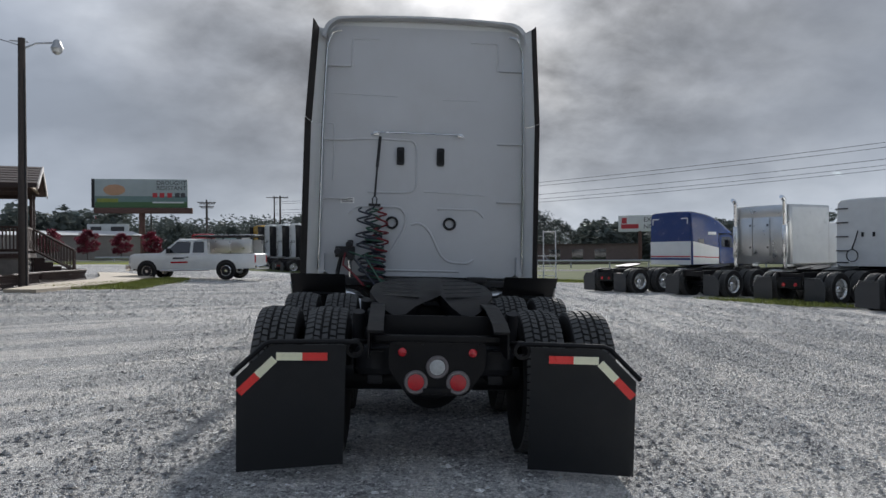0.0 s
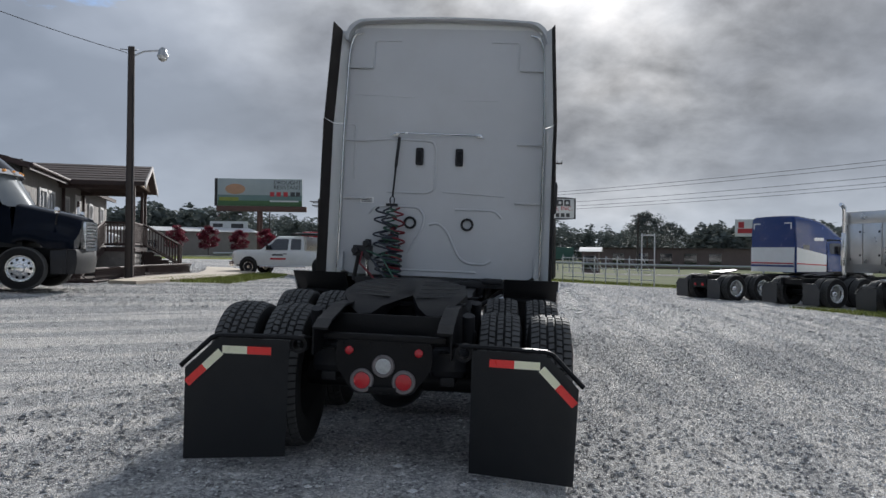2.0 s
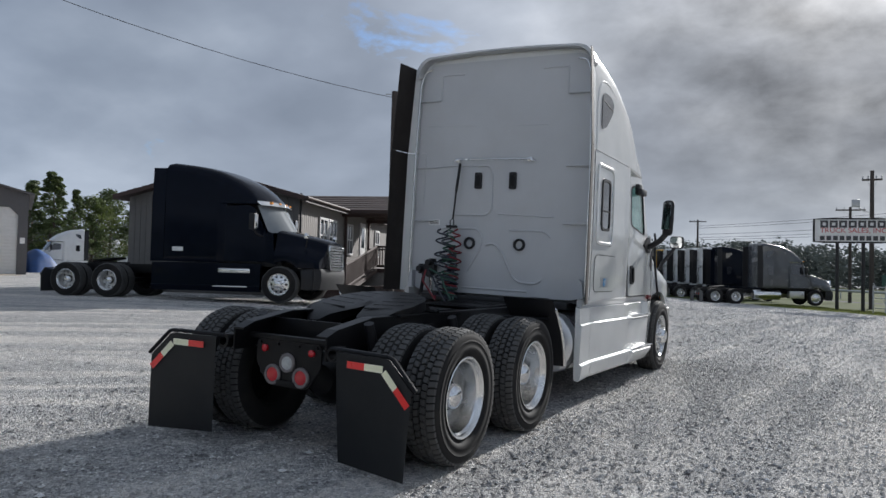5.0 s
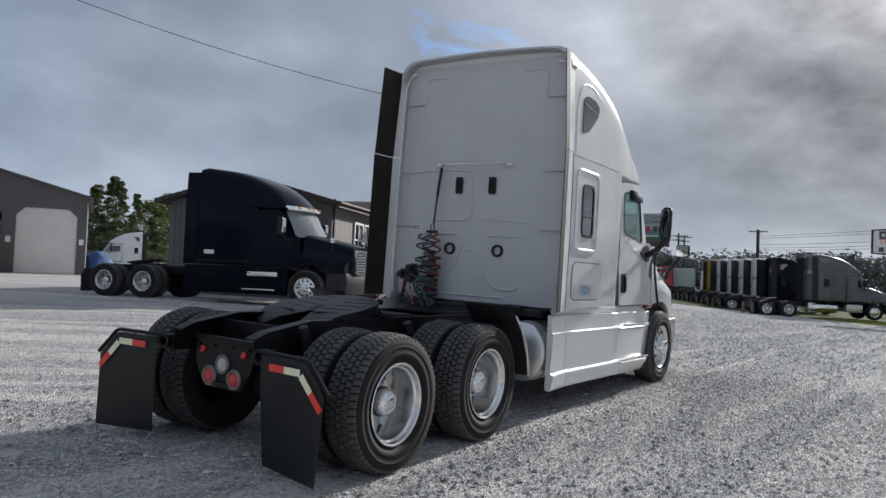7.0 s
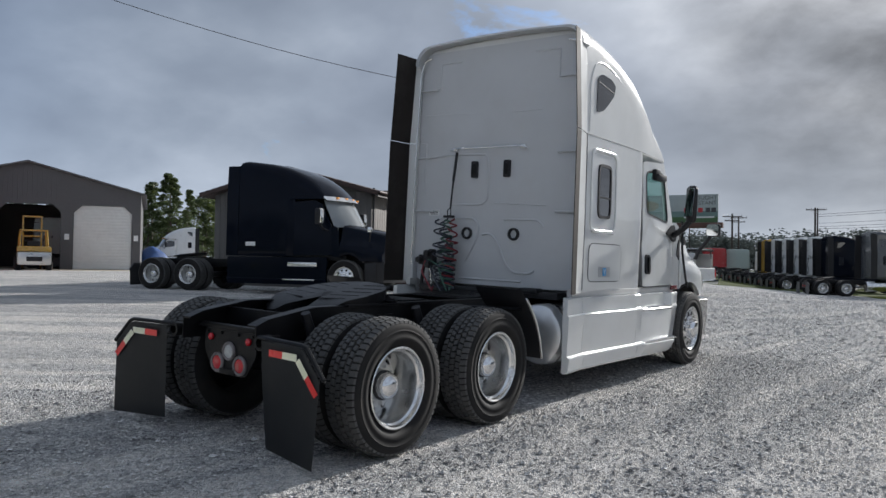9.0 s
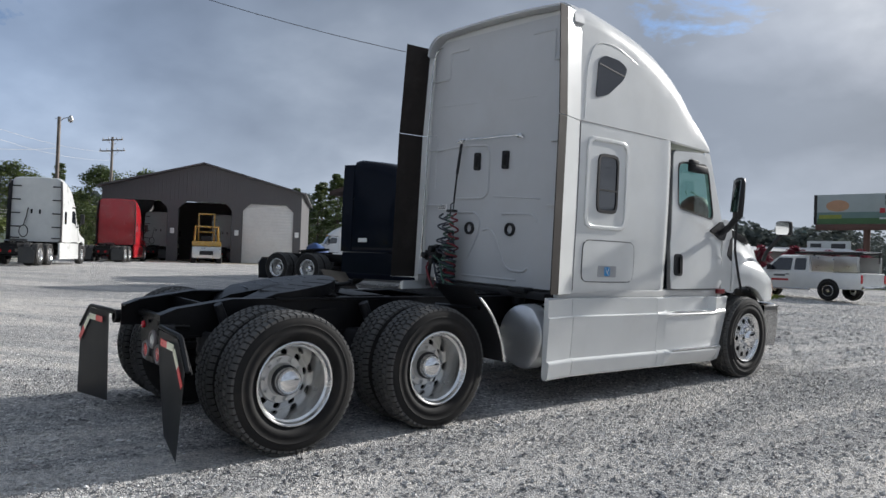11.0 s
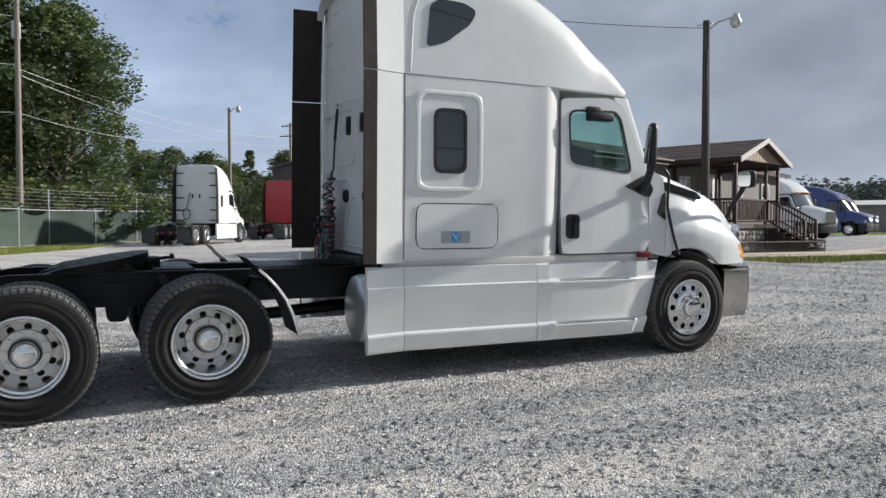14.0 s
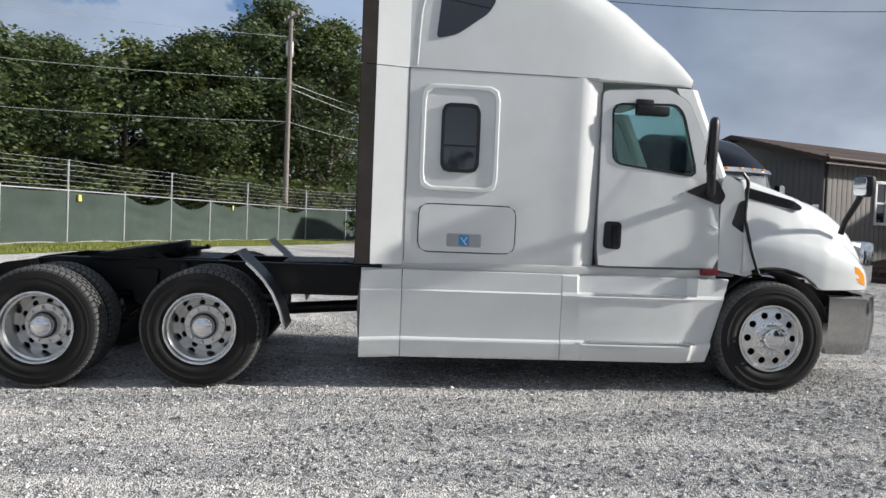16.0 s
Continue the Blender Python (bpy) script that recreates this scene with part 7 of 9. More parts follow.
# ---- forklift in the garage mouth ----
def forklift(m):
    Y = P_YELLOW
    t = thing("forklift", "yellow forklift standing in the garage bay", "forklift", m=m)
    part("chassis", a_box(-0.62, 0.62, -1.2, 0.9, 0.35, 1.05, 0.08), Y, t)
    part("counterweight", a_box(-0.65, 0.65, -1.5, -0.9, 0.35, 1.05, 0.12), P_SILVER, t, "pale grey counterweight")
    part("engine_cover", a_box(-0.66, 0.66, -1.35, -0.6, 1.05, 1.35, 0.08), Y, t)
    part("grille", a_box(-0.3, 0.3, -1.52, -1.49, 0.55, 0.8, 0.01), PLASTIC, t)
    part("seat", box(a_box(-0.25, 0.25, -0.6, -0.1, 1.05, 1.2, 0.05), -0.25, 0.25, -0.68, -0.55, 1.15, 1.65, 0.05), PLASTIC, t)
    for sd in (1, -1):
        part("guard_post", rod(bmesh.new(), (sd * 0.55, -0.8, 1.1), (sd * 0.5, -0.65, 2.2), 0.04), Y, t)
        part("guard_post", rod(bmesh.new(), (sd * 0.55, 0.75, 1.0), (sd * 0.5, 0.4, 2.2), 0.04), Y, t)
        part("mast_rail", a_box(*sorted((sd * 0.33, sd * 0.40)), 1.0, 1.15, 0.15, 3.1, 0.01), Y, t)
        part("fork", a_box(*sorted((sd * 0.25, sd * 0.40)), 1.15, 2.2, 0.12, 0.18, 0.01), FRAME_BLACK, t)
        for y, r in ((0.6, 0.42), (-1.0, 0.34)):
            part("wheel", lathe(bmesh.new(), [(0, -0.13), (r * 0.6, -0.13), (r, -0.1), (r, 0.1), (r * 0.6, 0.13), (0, 0.13)], 22, "x", pose(sd * 0.58, y, r)), RUBBER, t)
    for z in (0.6, 1.9, 3.0):
        part("mast_bar", a_box(-0.4, 0.4, 1.02, 1.12, z, z + 0.1, 0.01), Y, t)
    part("guard_roof", a_box(-0.55, 0.55, -0.75, 0.5, 2.18, 2.26, 0.02), Y, t)
    part("carriage", a_box(-0.55, 0.55, 1.15, 1.22, 0.4, 1.1, 0.01), FRAME_BLACK, t)
    return t

# ---- materials of the surroundings ----
SIDING = material("grey_board_siding", (0.13, 0.125, 0.12), 0.75, 0, 0.12, 6, stain=0.3, stain_color=(0.11, 0.10, 0.09), bump=0.1)
SIDING_LIGHT = material("weathered_grey_siding", (0.19, 0.175, 0.162), 0.8, 0, 0.14, 6, stain=0.35, stain_color=(0.18, 0.15, 0.13), bump=0.1)
SHINGLE = material("brown_shingles", (0.055, 0.036, 0.032), 0.85, 0, 0.25, 9, bump=0.3, bump_scale=40, each=True)
DECK = material("dark_brown_deck_boards", (0.052, 0.031, 0.026), 0.7, 0, 0.22, 10, bump=0.2)
TRIM = material("pale_fascia", (0.45, 0.42, 0.40), 0.6, 0, 0.1, 8)
TAN = material("tan_gable_boards", (0.30, 0.23, 0.17), 0.75, 0, 0.15, 8, bump=0.15)
ROCK = material("rough_stone_base", (0.22, 0.20, 0.18), 0.85, 0, 0.3, 6, bump=0.5, bump_scale=14, each=True)
WINDOW_FRAME = material("white_window_frame", (0.62, 0.61, 0.60), 0.5)
METAL_SIDING = material("dark_grey_metal_siding", (0.10, 0.096, 0.099), 0.55, 0.0, 0.1, 5, stain=0.2, stain_color=(0.07, 0.065, 0.06))
ROLL_DOOR = material("white_roller_door", (0.72, 0.72, 0.70), 0.5, 0, 0.06, 5, stain=0.2, stain_color=(0.4, 0.38, 0.35))
CONCRETE = material("tan_concrete", (0.42, 0.36, 0.28), 0.85, 0, 0.15, 7, stain=0.3, stain_color=(0.28, 0.24, 0.2), bump=0.15)
ASPHALT = material("asphalt", (0.075, 0.075, 0.078), 0.85, 0, 0.2, 12, stain=0.2, stain_color=(0.12, 0.12, 0.12))
GRASS = material("mown_grass", (0.17, 0.19, 0.04), 0.9, 0, 0.35, 5, stain=0.5, stain_color=(0.22, 0.19, 0.09), stain_scale=0.9, bump=0.5, bump_scale=70)
VERGE = material("dull_verge_grass", (0.085, 0.10, 0.045), 0.95, 0, 0.3, 0.8, stain=0.4, stain_color=(0.11, 0.10, 0.06), stain_scale=0.2)
BLADE = material("grass_blades", (0.19, 0.21, 0.045), 0.8, 0, 0.3, 5, island=True)
POLE_WOOD = material("dark_creosoted_pole", (0.055, 0.045, 0.04), 0.85, 0, 0.25, 9, bump=0.4, bump_scale=30)
POLE_GREY = material("weathered_grey_pole", (0.22, 0.19, 0.165), 0.85, 0, 0.2, 9, bump=0.4, bump_scale=30)
WIRE = material("dark_wire", (0.03, 0.03, 0.032), 0.6)
WIRE_PALE = material("aluminium_wire", (0.45, 0.46, 0.47), 0.5, 0.4)
GALV = material("galvanised_steel", (0.42, 0.43, 0.44), 0.5, 0.5, 0.15, 10)
MESH_GREEN = material("green_privacy_mesh", (0.034, 0.052, 0.042), 0.8, 0, 0.2, 6, stain=0.4, stain_color=(0.07, 0.092, 0.078), stain_scale=1.2)
BARK = material("tree_bark", (0.10, 0.08, 0.065), 0.9, 0, 0.3, 6, bump=0.5, bump_scale=18)


def leaf_material(name, color, vary=True):
    """Thin leaves: part of the light passes through them."""
    m = material(name, color, 0.6, 0, 0.25 if vary else 0.10, 0.8, island=vary)
    n, l = m.node_tree.nodes, m.node_tree.links
    b, out = n["Principled BSDF"], n["Material Output"]
    tr, mx = n.new("ShaderNodeBsdfTranslucent"), n.new("ShaderNodeMixShader")
    l.new(b.inputs["Base Color"].links[0].from_socket, tr.inputs[0])
    mx.inputs[0].default_value = 0.4
    l.new(b.outputs[0], mx.inputs[1])
    l.new(tr.outputs[0], mx.inputs[2])
    l.new(mx.outputs[0], out.inputs[0])
    return m


LEAF = leaf_material("oak_leaves", (0.082, 0.112, 0.042))
LEAF_YOUNG = leaf_material("light_leaves", (0.115, 0.145, 0.04))
# distant leaves: greyer and bluer, with the air's haze mixed into the colour
LEAF_HAZE = leaf_material("haze_tinted_foliage", (0.105, 0.122, 0.115), False)
LEAF_HAZE.node_tree.nodes["Principled BSDF"].inputs["Specular IOR Level"].default_value = 0.02
LEAF_HAZE.node_tree.nodes["Mix Shader"].inputs[0].default_value = 0.2
LEAF_RED = leaf_material("crimson_blossom", (0.17, 0.022, 0.04))
SIGN_WHITE = material("white_sign_face", (0.62, 0.63, 0.62), 0.5)
BOARD_FACE = material("faded_grey_board_print", (0.33, 0.37, 0.37), 0.6, 0, 0.1, 0.6)
SIGN_BACK = material("brown_sign_trim", (0.10, 0.05, 0.04), 0.7)
SIGN_GREEN = material("green_sign_print", (0.06, 0.13, 0.05), 0.6)
ROAD_GREEN = material("road_sign_green", (0.02, 0.07, 0.05), 0.5)
SIGN_TEAL = material("teal_sign_print", (0.13, 0.20, 0.19), 0.6)
SIGN_TAN = material("tan_sign_print", (0.42, 0.24, 0.14), 0.6)
SIGN_RED = material("red_sign_print", (0.42, 0.03, 0.04), 0.6)
PEACH = material("peach_tank_paint", (0.15, 0.047, 0.034), 0.6, 0, 0.25, 0.05, stain=0.6, stain_color=(0.18, 0.085, 0.05), stain_scale=0.04)
BRICK = material("far_brick_wall", (0.15, 0.118, 0.108), 0.85, 0, 0.15, 2)
WHITE_ROOF = material("white_metal_roof", (0.50, 0.50, 0.50), 0.8)
HALL_WALL = material("tan_grey_metal_wall", (0.27, 0.25, 0.225), 0.8, 0, 0.12, 1.5)
for matt in (VERGE, ASPHALT, BRICK, WHITE_ROOF, HALL_WALL, GRASS):  # rough surfaces seen at a grazing angle
    matt.node_tree.nodes["Principled BSDF"].inputs["Specular IOR Level"].default_value = 0.02
BLUE_TARP = material("blue_tarp", (0.02, 0.065, 0.20), 0.6, 0, 0.2, 3)

# ---- garage ----


def local_frame(origin, az, z=None):
    """Axes for a building: local x along its front, local y into it; the front looks along -y."""
    return pose(origin[0], origin[1], gz(*origin) if z is None else z, 0, 0, az)


def garage():
    # front corner beside the closed door; local x runs along the front, local y goes in
    d = Vector((0.53, 0.848))
    door_left = Vector((-48.2, 22.8))
    g = thing("garage", "dark grey metal garage with two open bays and a roller door", "garage", m=local_frame(tuple(door_left - d * 10.2), math.degrees(math.atan2(d.y, d.x)), 0.55))
    W, EAVE, PEAK, DEEP = 14.6, 5.45, 7.4, 16.0
    bays = ((0.9, 4.7), (5.5, 9.4), (10.2, 14.0))
    H = 4.55

    def col(x0, x1, z1, z0=0.0):
        return (x0, x1, z0, z1)

    bm = bmesh.new()
    xs = [0.0, 0.9, 4.7, 5.5, 9.4, 10.2, 14.0, W]
    for k in (0, 2, 4, 6):
        box(bm, xs[k], xs[k + 1], 0, 0.25, 0, H)
    top = lambda x: EAVE + (PEAK - EAVE) * (1 - abs(x - W / 2) / (W / 2))
    slab(bm, [(0, H), (W, H), (W, EAVE), (W / 2, PEAK), (0, EAVE)], 0.0, 0.25, lambda u, v, w: (u, w, v))
    for x0, x1 in bays:  # cut corners over each opening
        for a, s in ((x0, 1), (x1, -1)):
            slab(bm, [(a, H), (a + s * 0.55, H), (a, H - 0.55)], 0.0, 0.25, lambda u, v, w: (u, w, v))
    part("front_wall", bm, METAL_SIDING, g)
    ribs = bmesh.new()
    for k in range(53):
        x = 0.05 + k * 0.3
        if x < W:
            box(ribs, x - 0.02, x + 0.02, -0.022, 0.0, H, top(x) - 0.08)
    part("siding_ribs", ribs, METAL_SIDING, g)
    for x in (0.0, W - 0.2):
        part("side_wall", a_box(x, x + 0.2, 0.25, DEEP, 0, EAVE), METAL_SIDING, g)
    part("back_wall", a_box(0.2, W - 0.2, DEEP - 0.2, DEEP, 0, EAVE), METAL_SIDING, g)
    for s in (0, 1):
        r = bmesh.new()
        x0, x1 = (-0.35, W / 2) if s == 0 else (W + 0.35, W / 2)
        slab(r, [(x0, EAVE - 0.08), (x1, PEAK), (x1, PEAK + 0.12), (x0, EAVE + 0.04)], -0.35, DEEP + 0.7, lambda u, v, w: (u, w, v))
        part("roof_panel", r, METAL_SIDING, g)
    part("floor_slab", a_box(0.2, W - 0.2, -4.5, DEEP - 0.2, -0.35, 0.0), CONCRETE, g)
    door = part("roller_door", a_box(10.2, 14.0, 0.14, 0.18, 0.02, H), ROLL_DOOR, g, "white ribbed roller door, shut")
    for k in range(20):
        part("door_slat", a_box(10.22, 13.98, 0.105, 0.14, 0.04 + k * 0.225, 0.235 + k * 0.225, 0.012), ROLL_DOOR, door)
    for x in (4.95, 9.65, 14.15):
        part("bay_notice", a_box(x, x + 0.3, -0.03, -0.005, 2.1, 2.5), STICKER, g)
    return g


gar = garage()
gm = gar.matrix_world
forklift(gm @ pose(8.1, -3.0, -0.1, 0, 0, 10) @ Matrix.Diagonal((1.5, 1.35, 1.2, 1)))
inside = tractor(gm @ pose(2.8, 4.0, 0.03, 0, 0, 4), P_CREAM, "white sleeper tractor parked inside the garage", group="tractors by the garage", simple=True)
rear_kit(inside, P_CREAM)
rear_kit(tractor(gm @ pose(7.9, 5.5, 0.03, 0, 0, 2), P_CREAM, "white sleeper tractor deep inside the garage", group="tractors by the garage", simple=True), P_CREAM)


# ---- office with porch ----
def office():
    az = 20.5
    o = thing("office", "grey sided site office with brown shingle roof and covered porch", "office", m=pose(-13.54, 15.83, 0.36, 0, 0, az))
    # local x to the east, local y along the east wall; the south-east corner is the origin
    H, L, W = 3.56, 16.6, 6.4

    def wall(name, x0, x1, y0, y1, z0, z1, mat, label=""):
        return part(name, a_box(x0, x1, y0, y1, z0, z1), mat, o, label)

    wall("south_wall", -W, 0.0, 0.0, 0.16, 0, H, SIDING)
    wall("east_wall", -0.16, 0.0, 0.16, L - 0.16, 0, H, SIDING_LIGHT)
    wall("north_wall", -W, 0.0, L - 0.16, L, 0, H, SIDING)
    wall("west_wall", -W, -W + 0.16, 0.16, L - 0.16, 0, H, SIDING)
    # vertical boards
    for k in range(74):
        y = 0.10 + k * 0.221
        part("siding_board", a_box(0.0, 0.022, y, y + 0.20, 0.1, H - 0.02, 0.004), SIDING_LIGHT, o)
    for k in range(30):
        x = -W + 0.05 + k * 0.212
        part("siding_board", a_box(x, x + 0.195, -0.02, 0.0, 0.1, H - 0.02, 0.004), SIDING, o)
    part("corner_downpipe", tube(bmesh.new(), [(0.06, 0.02, H + 0.1), (0.06, 0.02, 0.2), (0.2, 0.0, 0.08)], 0.04), PLASTIC, o)

    def window(x, y0, y1, z0, z1):
        bm = bmesh.new()
        for a, b, c, e in ((y0, y1, z0, z0 + 0.09), (y0, y1, z1 - 0.09, z1), (y0, y0 + 0.08, z0 + 0.09, z1 - 0.09), (y1 - 0.08, y1, z0 + 0.09, z1 - 0.09)):
            box(bm, x + 0.02, x + 0.07, a, b, c, e, 0.006)
        w = part("window", bm, WINDOW_FRAME, o, "white framed sash window")
        part("pane", a_box(x + 0.02, x + 0.03, y0 + 0.05, y1 - 0.05, z0 + 0.05, z1 - 0.05), DARK_PANE, w)
        ym, zm = (y0 + y1) / 2, (z0 + z1) / 2
        part("glazing_bar", box(a_box(x + 0.03, x + 0.06, ym - 0.03, ym + 0.03, z0 + 0.05, z1 - 0.05), x + 0.03, x + 0.055, y0 + 0.05, y1 - 0.05, zm - 0.03, zm + 0.03), WINDOW_FRAME, w)

    window(0.02, 2.20, 3.26, 1.65, 3.0)
    window(0.02, 3.40, 4.46, 1.65, 3.0)
    window(0.02, 6.1, 7.0, 1.65, 3.0)
    window(0.02, 11.2, 12.1, 1.65, 3.0)
    window(0.02, 14.2, 15.1, 1.65, 3.0)
    d = part("door", a_box(0.022, 0.07, 8.3, 9.25, 1.12, 3.18, 0.01), WINDOW_FRAME, o, "pale entrance door")
    part("door_handle", rod(bmesh.new(), (0.07, 9.13, 2.1), (0.14, 9.13, 2.1), 0.03), CHROME, d)
    part("door_pane", a_box(0.07, 0.078, 8.5, 9.05, 2.05, 2.95), DARK_PANE, d)
    # main roof: ridge along y, shingled in courses
    rx, rz = -3.2, 4.46

    def slope(x0, z0, x1, z1, y0, y1, name="roof_slope"):
        """A roof plane with lapped courses from eave to ridge."""
        base = part(name, slab(bmesh.new(), [(x0, z0), (x1, z1), (x1, z1 - 0.14), (x0, z0 - 0.14)], y0, y1 - y0, lambda u, v, w: (u, w, v)), SHINGLE, o, "brown shingle roof slope")
        n = max(4, int(math.hypot(x1 - x0, z1 - z0) / 0.28))
        for k in range(n):
            a, b = k / n, (k + 1.15) / n
            b = min(b, 1)
            c = slab(bmesh.new(), [(x0 + (x1 - x0) * a, z0 + (z1 - z0) * a + 0.028), (x0 + (x1 - x0) * b, z0 + (z1 - z0) * b + 0.006), (x0 + (x1 - x0) * b, z0 + (z1 - z0) * b), (x0 + (x1 - x0) * a, z0 + (z1 - z0) * a)], y0, y1 - y0, lambda u, v, w: (u, w, v))
            part("shingle_course", c, SHINGLE, base)

    slope(0.40, H - 0.06, rx, rz, -0.45, L + 0.4)
    slope(-W - 0.40, H - 0.06, rx, rz, -0.45, L + 0.4)
    for y in (-0.02, L - 0.12):
        part("gable_wall", slab(bmesh.new(), [(-W, H), (0, H), (rx, rz - 0.12)], y, 0.14, lambda u, v, w: (u, w, v)), SIDING, o)
    part("gutter", tube(bmesh.new(), [(0.44, -0.45, H - 0.08), (0.44, 4.95, H - 0.08)], 0.05, 8), DECK, o)
    part("fascia", a_box(0.36, 0.40, -0.45, 4.95, H - 0.24, H - 0.06), SIDING, o)
    # porch
    PY, PX, half, EV, PK = 7.45, 2.60, 2.42, 3.50, 4.32
    for s in (1, -1):
        base = part("porch_roof_slope", slab(bmesh.new(), [(PY + s * half, EV), (PY, PK), (PY, PK - 0.14), (PY + s * half, EV - 0.14)], -2.7, PX + 0.35 + 2.7, lambda u, v, w: (w, u, v)), SHINGLE, o)
        for k in range(7):
            a, b = k / 7, min(1, (k + 1.15) / 7)
            y0, y1 = PY + s * half * (1 - a), PY + s * half * (1 - b)
            z0, z1 = EV + (PK - EV) * a, EV + (PK - EV) * b
            part("shingle_course", slab(bmesh.new(), [(y0, z0 + 0.028), (y1, z1 + 0.006), (y1, z1), (y0, z0)], -2.7, PX + 0.36 + 2.7, lambda u, v, w: (w, u, v)), SHINGLE, base)
        part("barge_board", slab(bmesh.new(), [(PY + s * (half + 0.02), EV - 0.20), (PY, PK - 0.16), (PY, PK + 0.02), (PY + s * (half + 0.02), EV + 0.0)], PX + 0.37, 0.04, lambda u, v, w: (w, u, v)), TRIM, o, "pale sloping barge board")
        part("porch_beam", a_box(0.03, PX, PY + s * (half - 0.32) - 0.05, PY + s * (half - 0.32) + 0.05, EV - 0.26, EV - 0.1), DECK, o)
    part("porch_gable", slab(bmesh.new(), [(PY - half + 0.25, EV - 0.05), (PY + half - 0.25, EV - 0.05), (PY, PK - 0.16)], PX + 0.05, 0.06, lambda u, v, w: (w, u, v)), TAN, o, "tan boarded porch gable")
    for k in range(15):
        y = PY - 2.1 + k * 0.30
        h = (PK - 0.2) - abs(y - PY) * 0.34
        part("gable_board", a_box(PX + 0.11, PX + 0.125, y - 0.14, y + 0.14, EV - 0.03, max(h - 0.08, EV)), TAN, o)
    DZ, Y0, Y1 = 1.10, 5.55, 9.75
    deck = part("deck", a_box(0.03, PX, Y0, Y1, DZ - 0.16, DZ - 0.04), DECK, o, "dark brown boarded deck")
    for k in range(18):
        x = 0.05 + k * 0.141
        part("deck_board", a_box(x, x + 0.128, Y0 - 0.02, Y1 + 0.02, DZ - 0.04, DZ, 0.004), DECK, deck)
    part("stone_base", a_box(0.1, PX - 0.1, Y0 + 0.05, Y1 - 0.05, 0, DZ - 0.16), ROCK, o)
    rng = random.Random(8)
    for k in range(52):
        y = Y0 + 0.2 + (k % 13) * 0.32 + rng.uniform(-0.04, 0.04)
        z = 0.13 + (k // 13) * 0.21
        bm = bmesh.new()
        bmesh.ops.create_icosphere(bm, subdivisions=1, radius=1)
        for v in bm.verts:
            v.co = Vector((PX - 0.10 + v.co.x * 0.05, y + v.co.y * 0.16, z + v.co.z * 0.10))
        part("stone", bm, ROCK, o)
    for x, y in ((PX - 0.08, Y0 + 0.1), (PX - 0.08, 8.45), (PX - 0.08, Y1 - 0.1), (0.12, Y0 + 0.1), (0.12, Y1 - 0.1)):
        part("porch_post", a_box(x - 0.055, x + 0.055, y - 0.055, y + 0.055, 0, EV - 0.12, 0.008), DECK, o)

    def railing(a, b, za, zb, n):
        a, b = Vector(a), Vector(b)
        rail_bm = bmesh.new()
        for h in (0.92, 0.12):
            p, q = Vector((*a, za + h)), Vector((*b, zb + h))
            rod(rail_bm, p, q, 0.04, n=6)
        r = part("railing", rail_bm, DECK, o, "dark brown porch railing")
        for k in range(n + 1):
            p = a.lerp(b, k / n)
            z = za + (zb - za) * k / n
            part("baluster", a_box(p.x - 0.02, p.x + 0.02, p.y - 0.02, p.y + 0.02, z + 0.1, z + 0.92), DECK, r)

    railing((PX - 0.06, Y0 + 0.1), (PX - 0.06, 8.45), DZ, DZ, 24)
    railing((1.5, Y0 + 0.1), (PX - 0.06, Y0 + 0.1), DZ, DZ, 9)
    railing((0.1, Y1 - 0.1), (PX - 0.06, Y1 - 0.1), DZ, DZ, 20)
    # ramp with a rail that runs south along the wall, and the steps that come out of the porch
    railing((1.5, Y0), (1.5, 0.9), DZ, 0.27, 36)
    part("ramp", slab(bmesh.new(), [(Y0, DZ), (0.9, 0.27), (0.9, 0.10), (Y0, DZ - 0.17)], 0.04, 1.5, lambda u, v, w: (w, u, v)), DECK, o, "boarded wooden ramp")
    for y in (8.50, Y1):
        railing((PX, y), (PX + 1.35, y), DZ, 0.32, 12)
        part("newel_post", a_box(PX + 1.32, PX + 1.42, y - 0.05, y + 0.05, 0, 1.26, 0.008), DECK, o)
    for k in range(5):
        part("step", a_box(PX + 0.29 * k, PX + 0.34 + 0.29 * k, 8.52, Y1 - 0.02, DZ - 0.17 * (k + 1) - 0.05, DZ - 0.17 * (k + 1), 0.006), DECK, o, "dark wooden step")
        for sy in (8.54, Y1 - 0.08):
            part("step_side", a_box(PX + 0.29 * k, PX + 0.31 + 0.29 * k, sy, sy + 0.04, 0, DZ - 0.17 * (k + 1) - 0.05), DECK, o)

    # lattice border round the planting bed
    def lattice(a, b, h=0.42):
        a, b = Vector(a), Vector(b)
        n = max(3, int((b - a).length / 0.13))
        d = (b - a).normalized()
        bm = bmesh.new()
        rod(bm, (*a, h), (*b, h), 0.035, n=6)
        rod(bm, (*a, 0.04), (*b, 0.04), 0.03, n=6)
        L0 = (b - a).length
        for k in range(-3, n):
            for s in (0, 1):
                t0, t1 = k * 0.13, k * 0.13 + h
                if t0 < 0 or t1 > L0:
                    continue
                p, q = a + d * t0, a + d * t1
                rod(bm, (*p, 0.04 if s == 0 else h), (*q, h if s == 0 else 0.04), 0.014, n=4)
        ob = part("lattice_border", bm, DECK, o, "low brown lattice border")
        ob["kind"] = "stuff"

    lattice((2.0, 0.2), (3.0, 5.5))
    lattice((3.0, 5.5), (4.4, 9.5))
    lattice((4.4, 9.5), (3.4, 12.6))
    lattice((3.4, 12.6), (0.6, 14.6))
    lattice((0.3, 0.1), (2.0, 0.2))
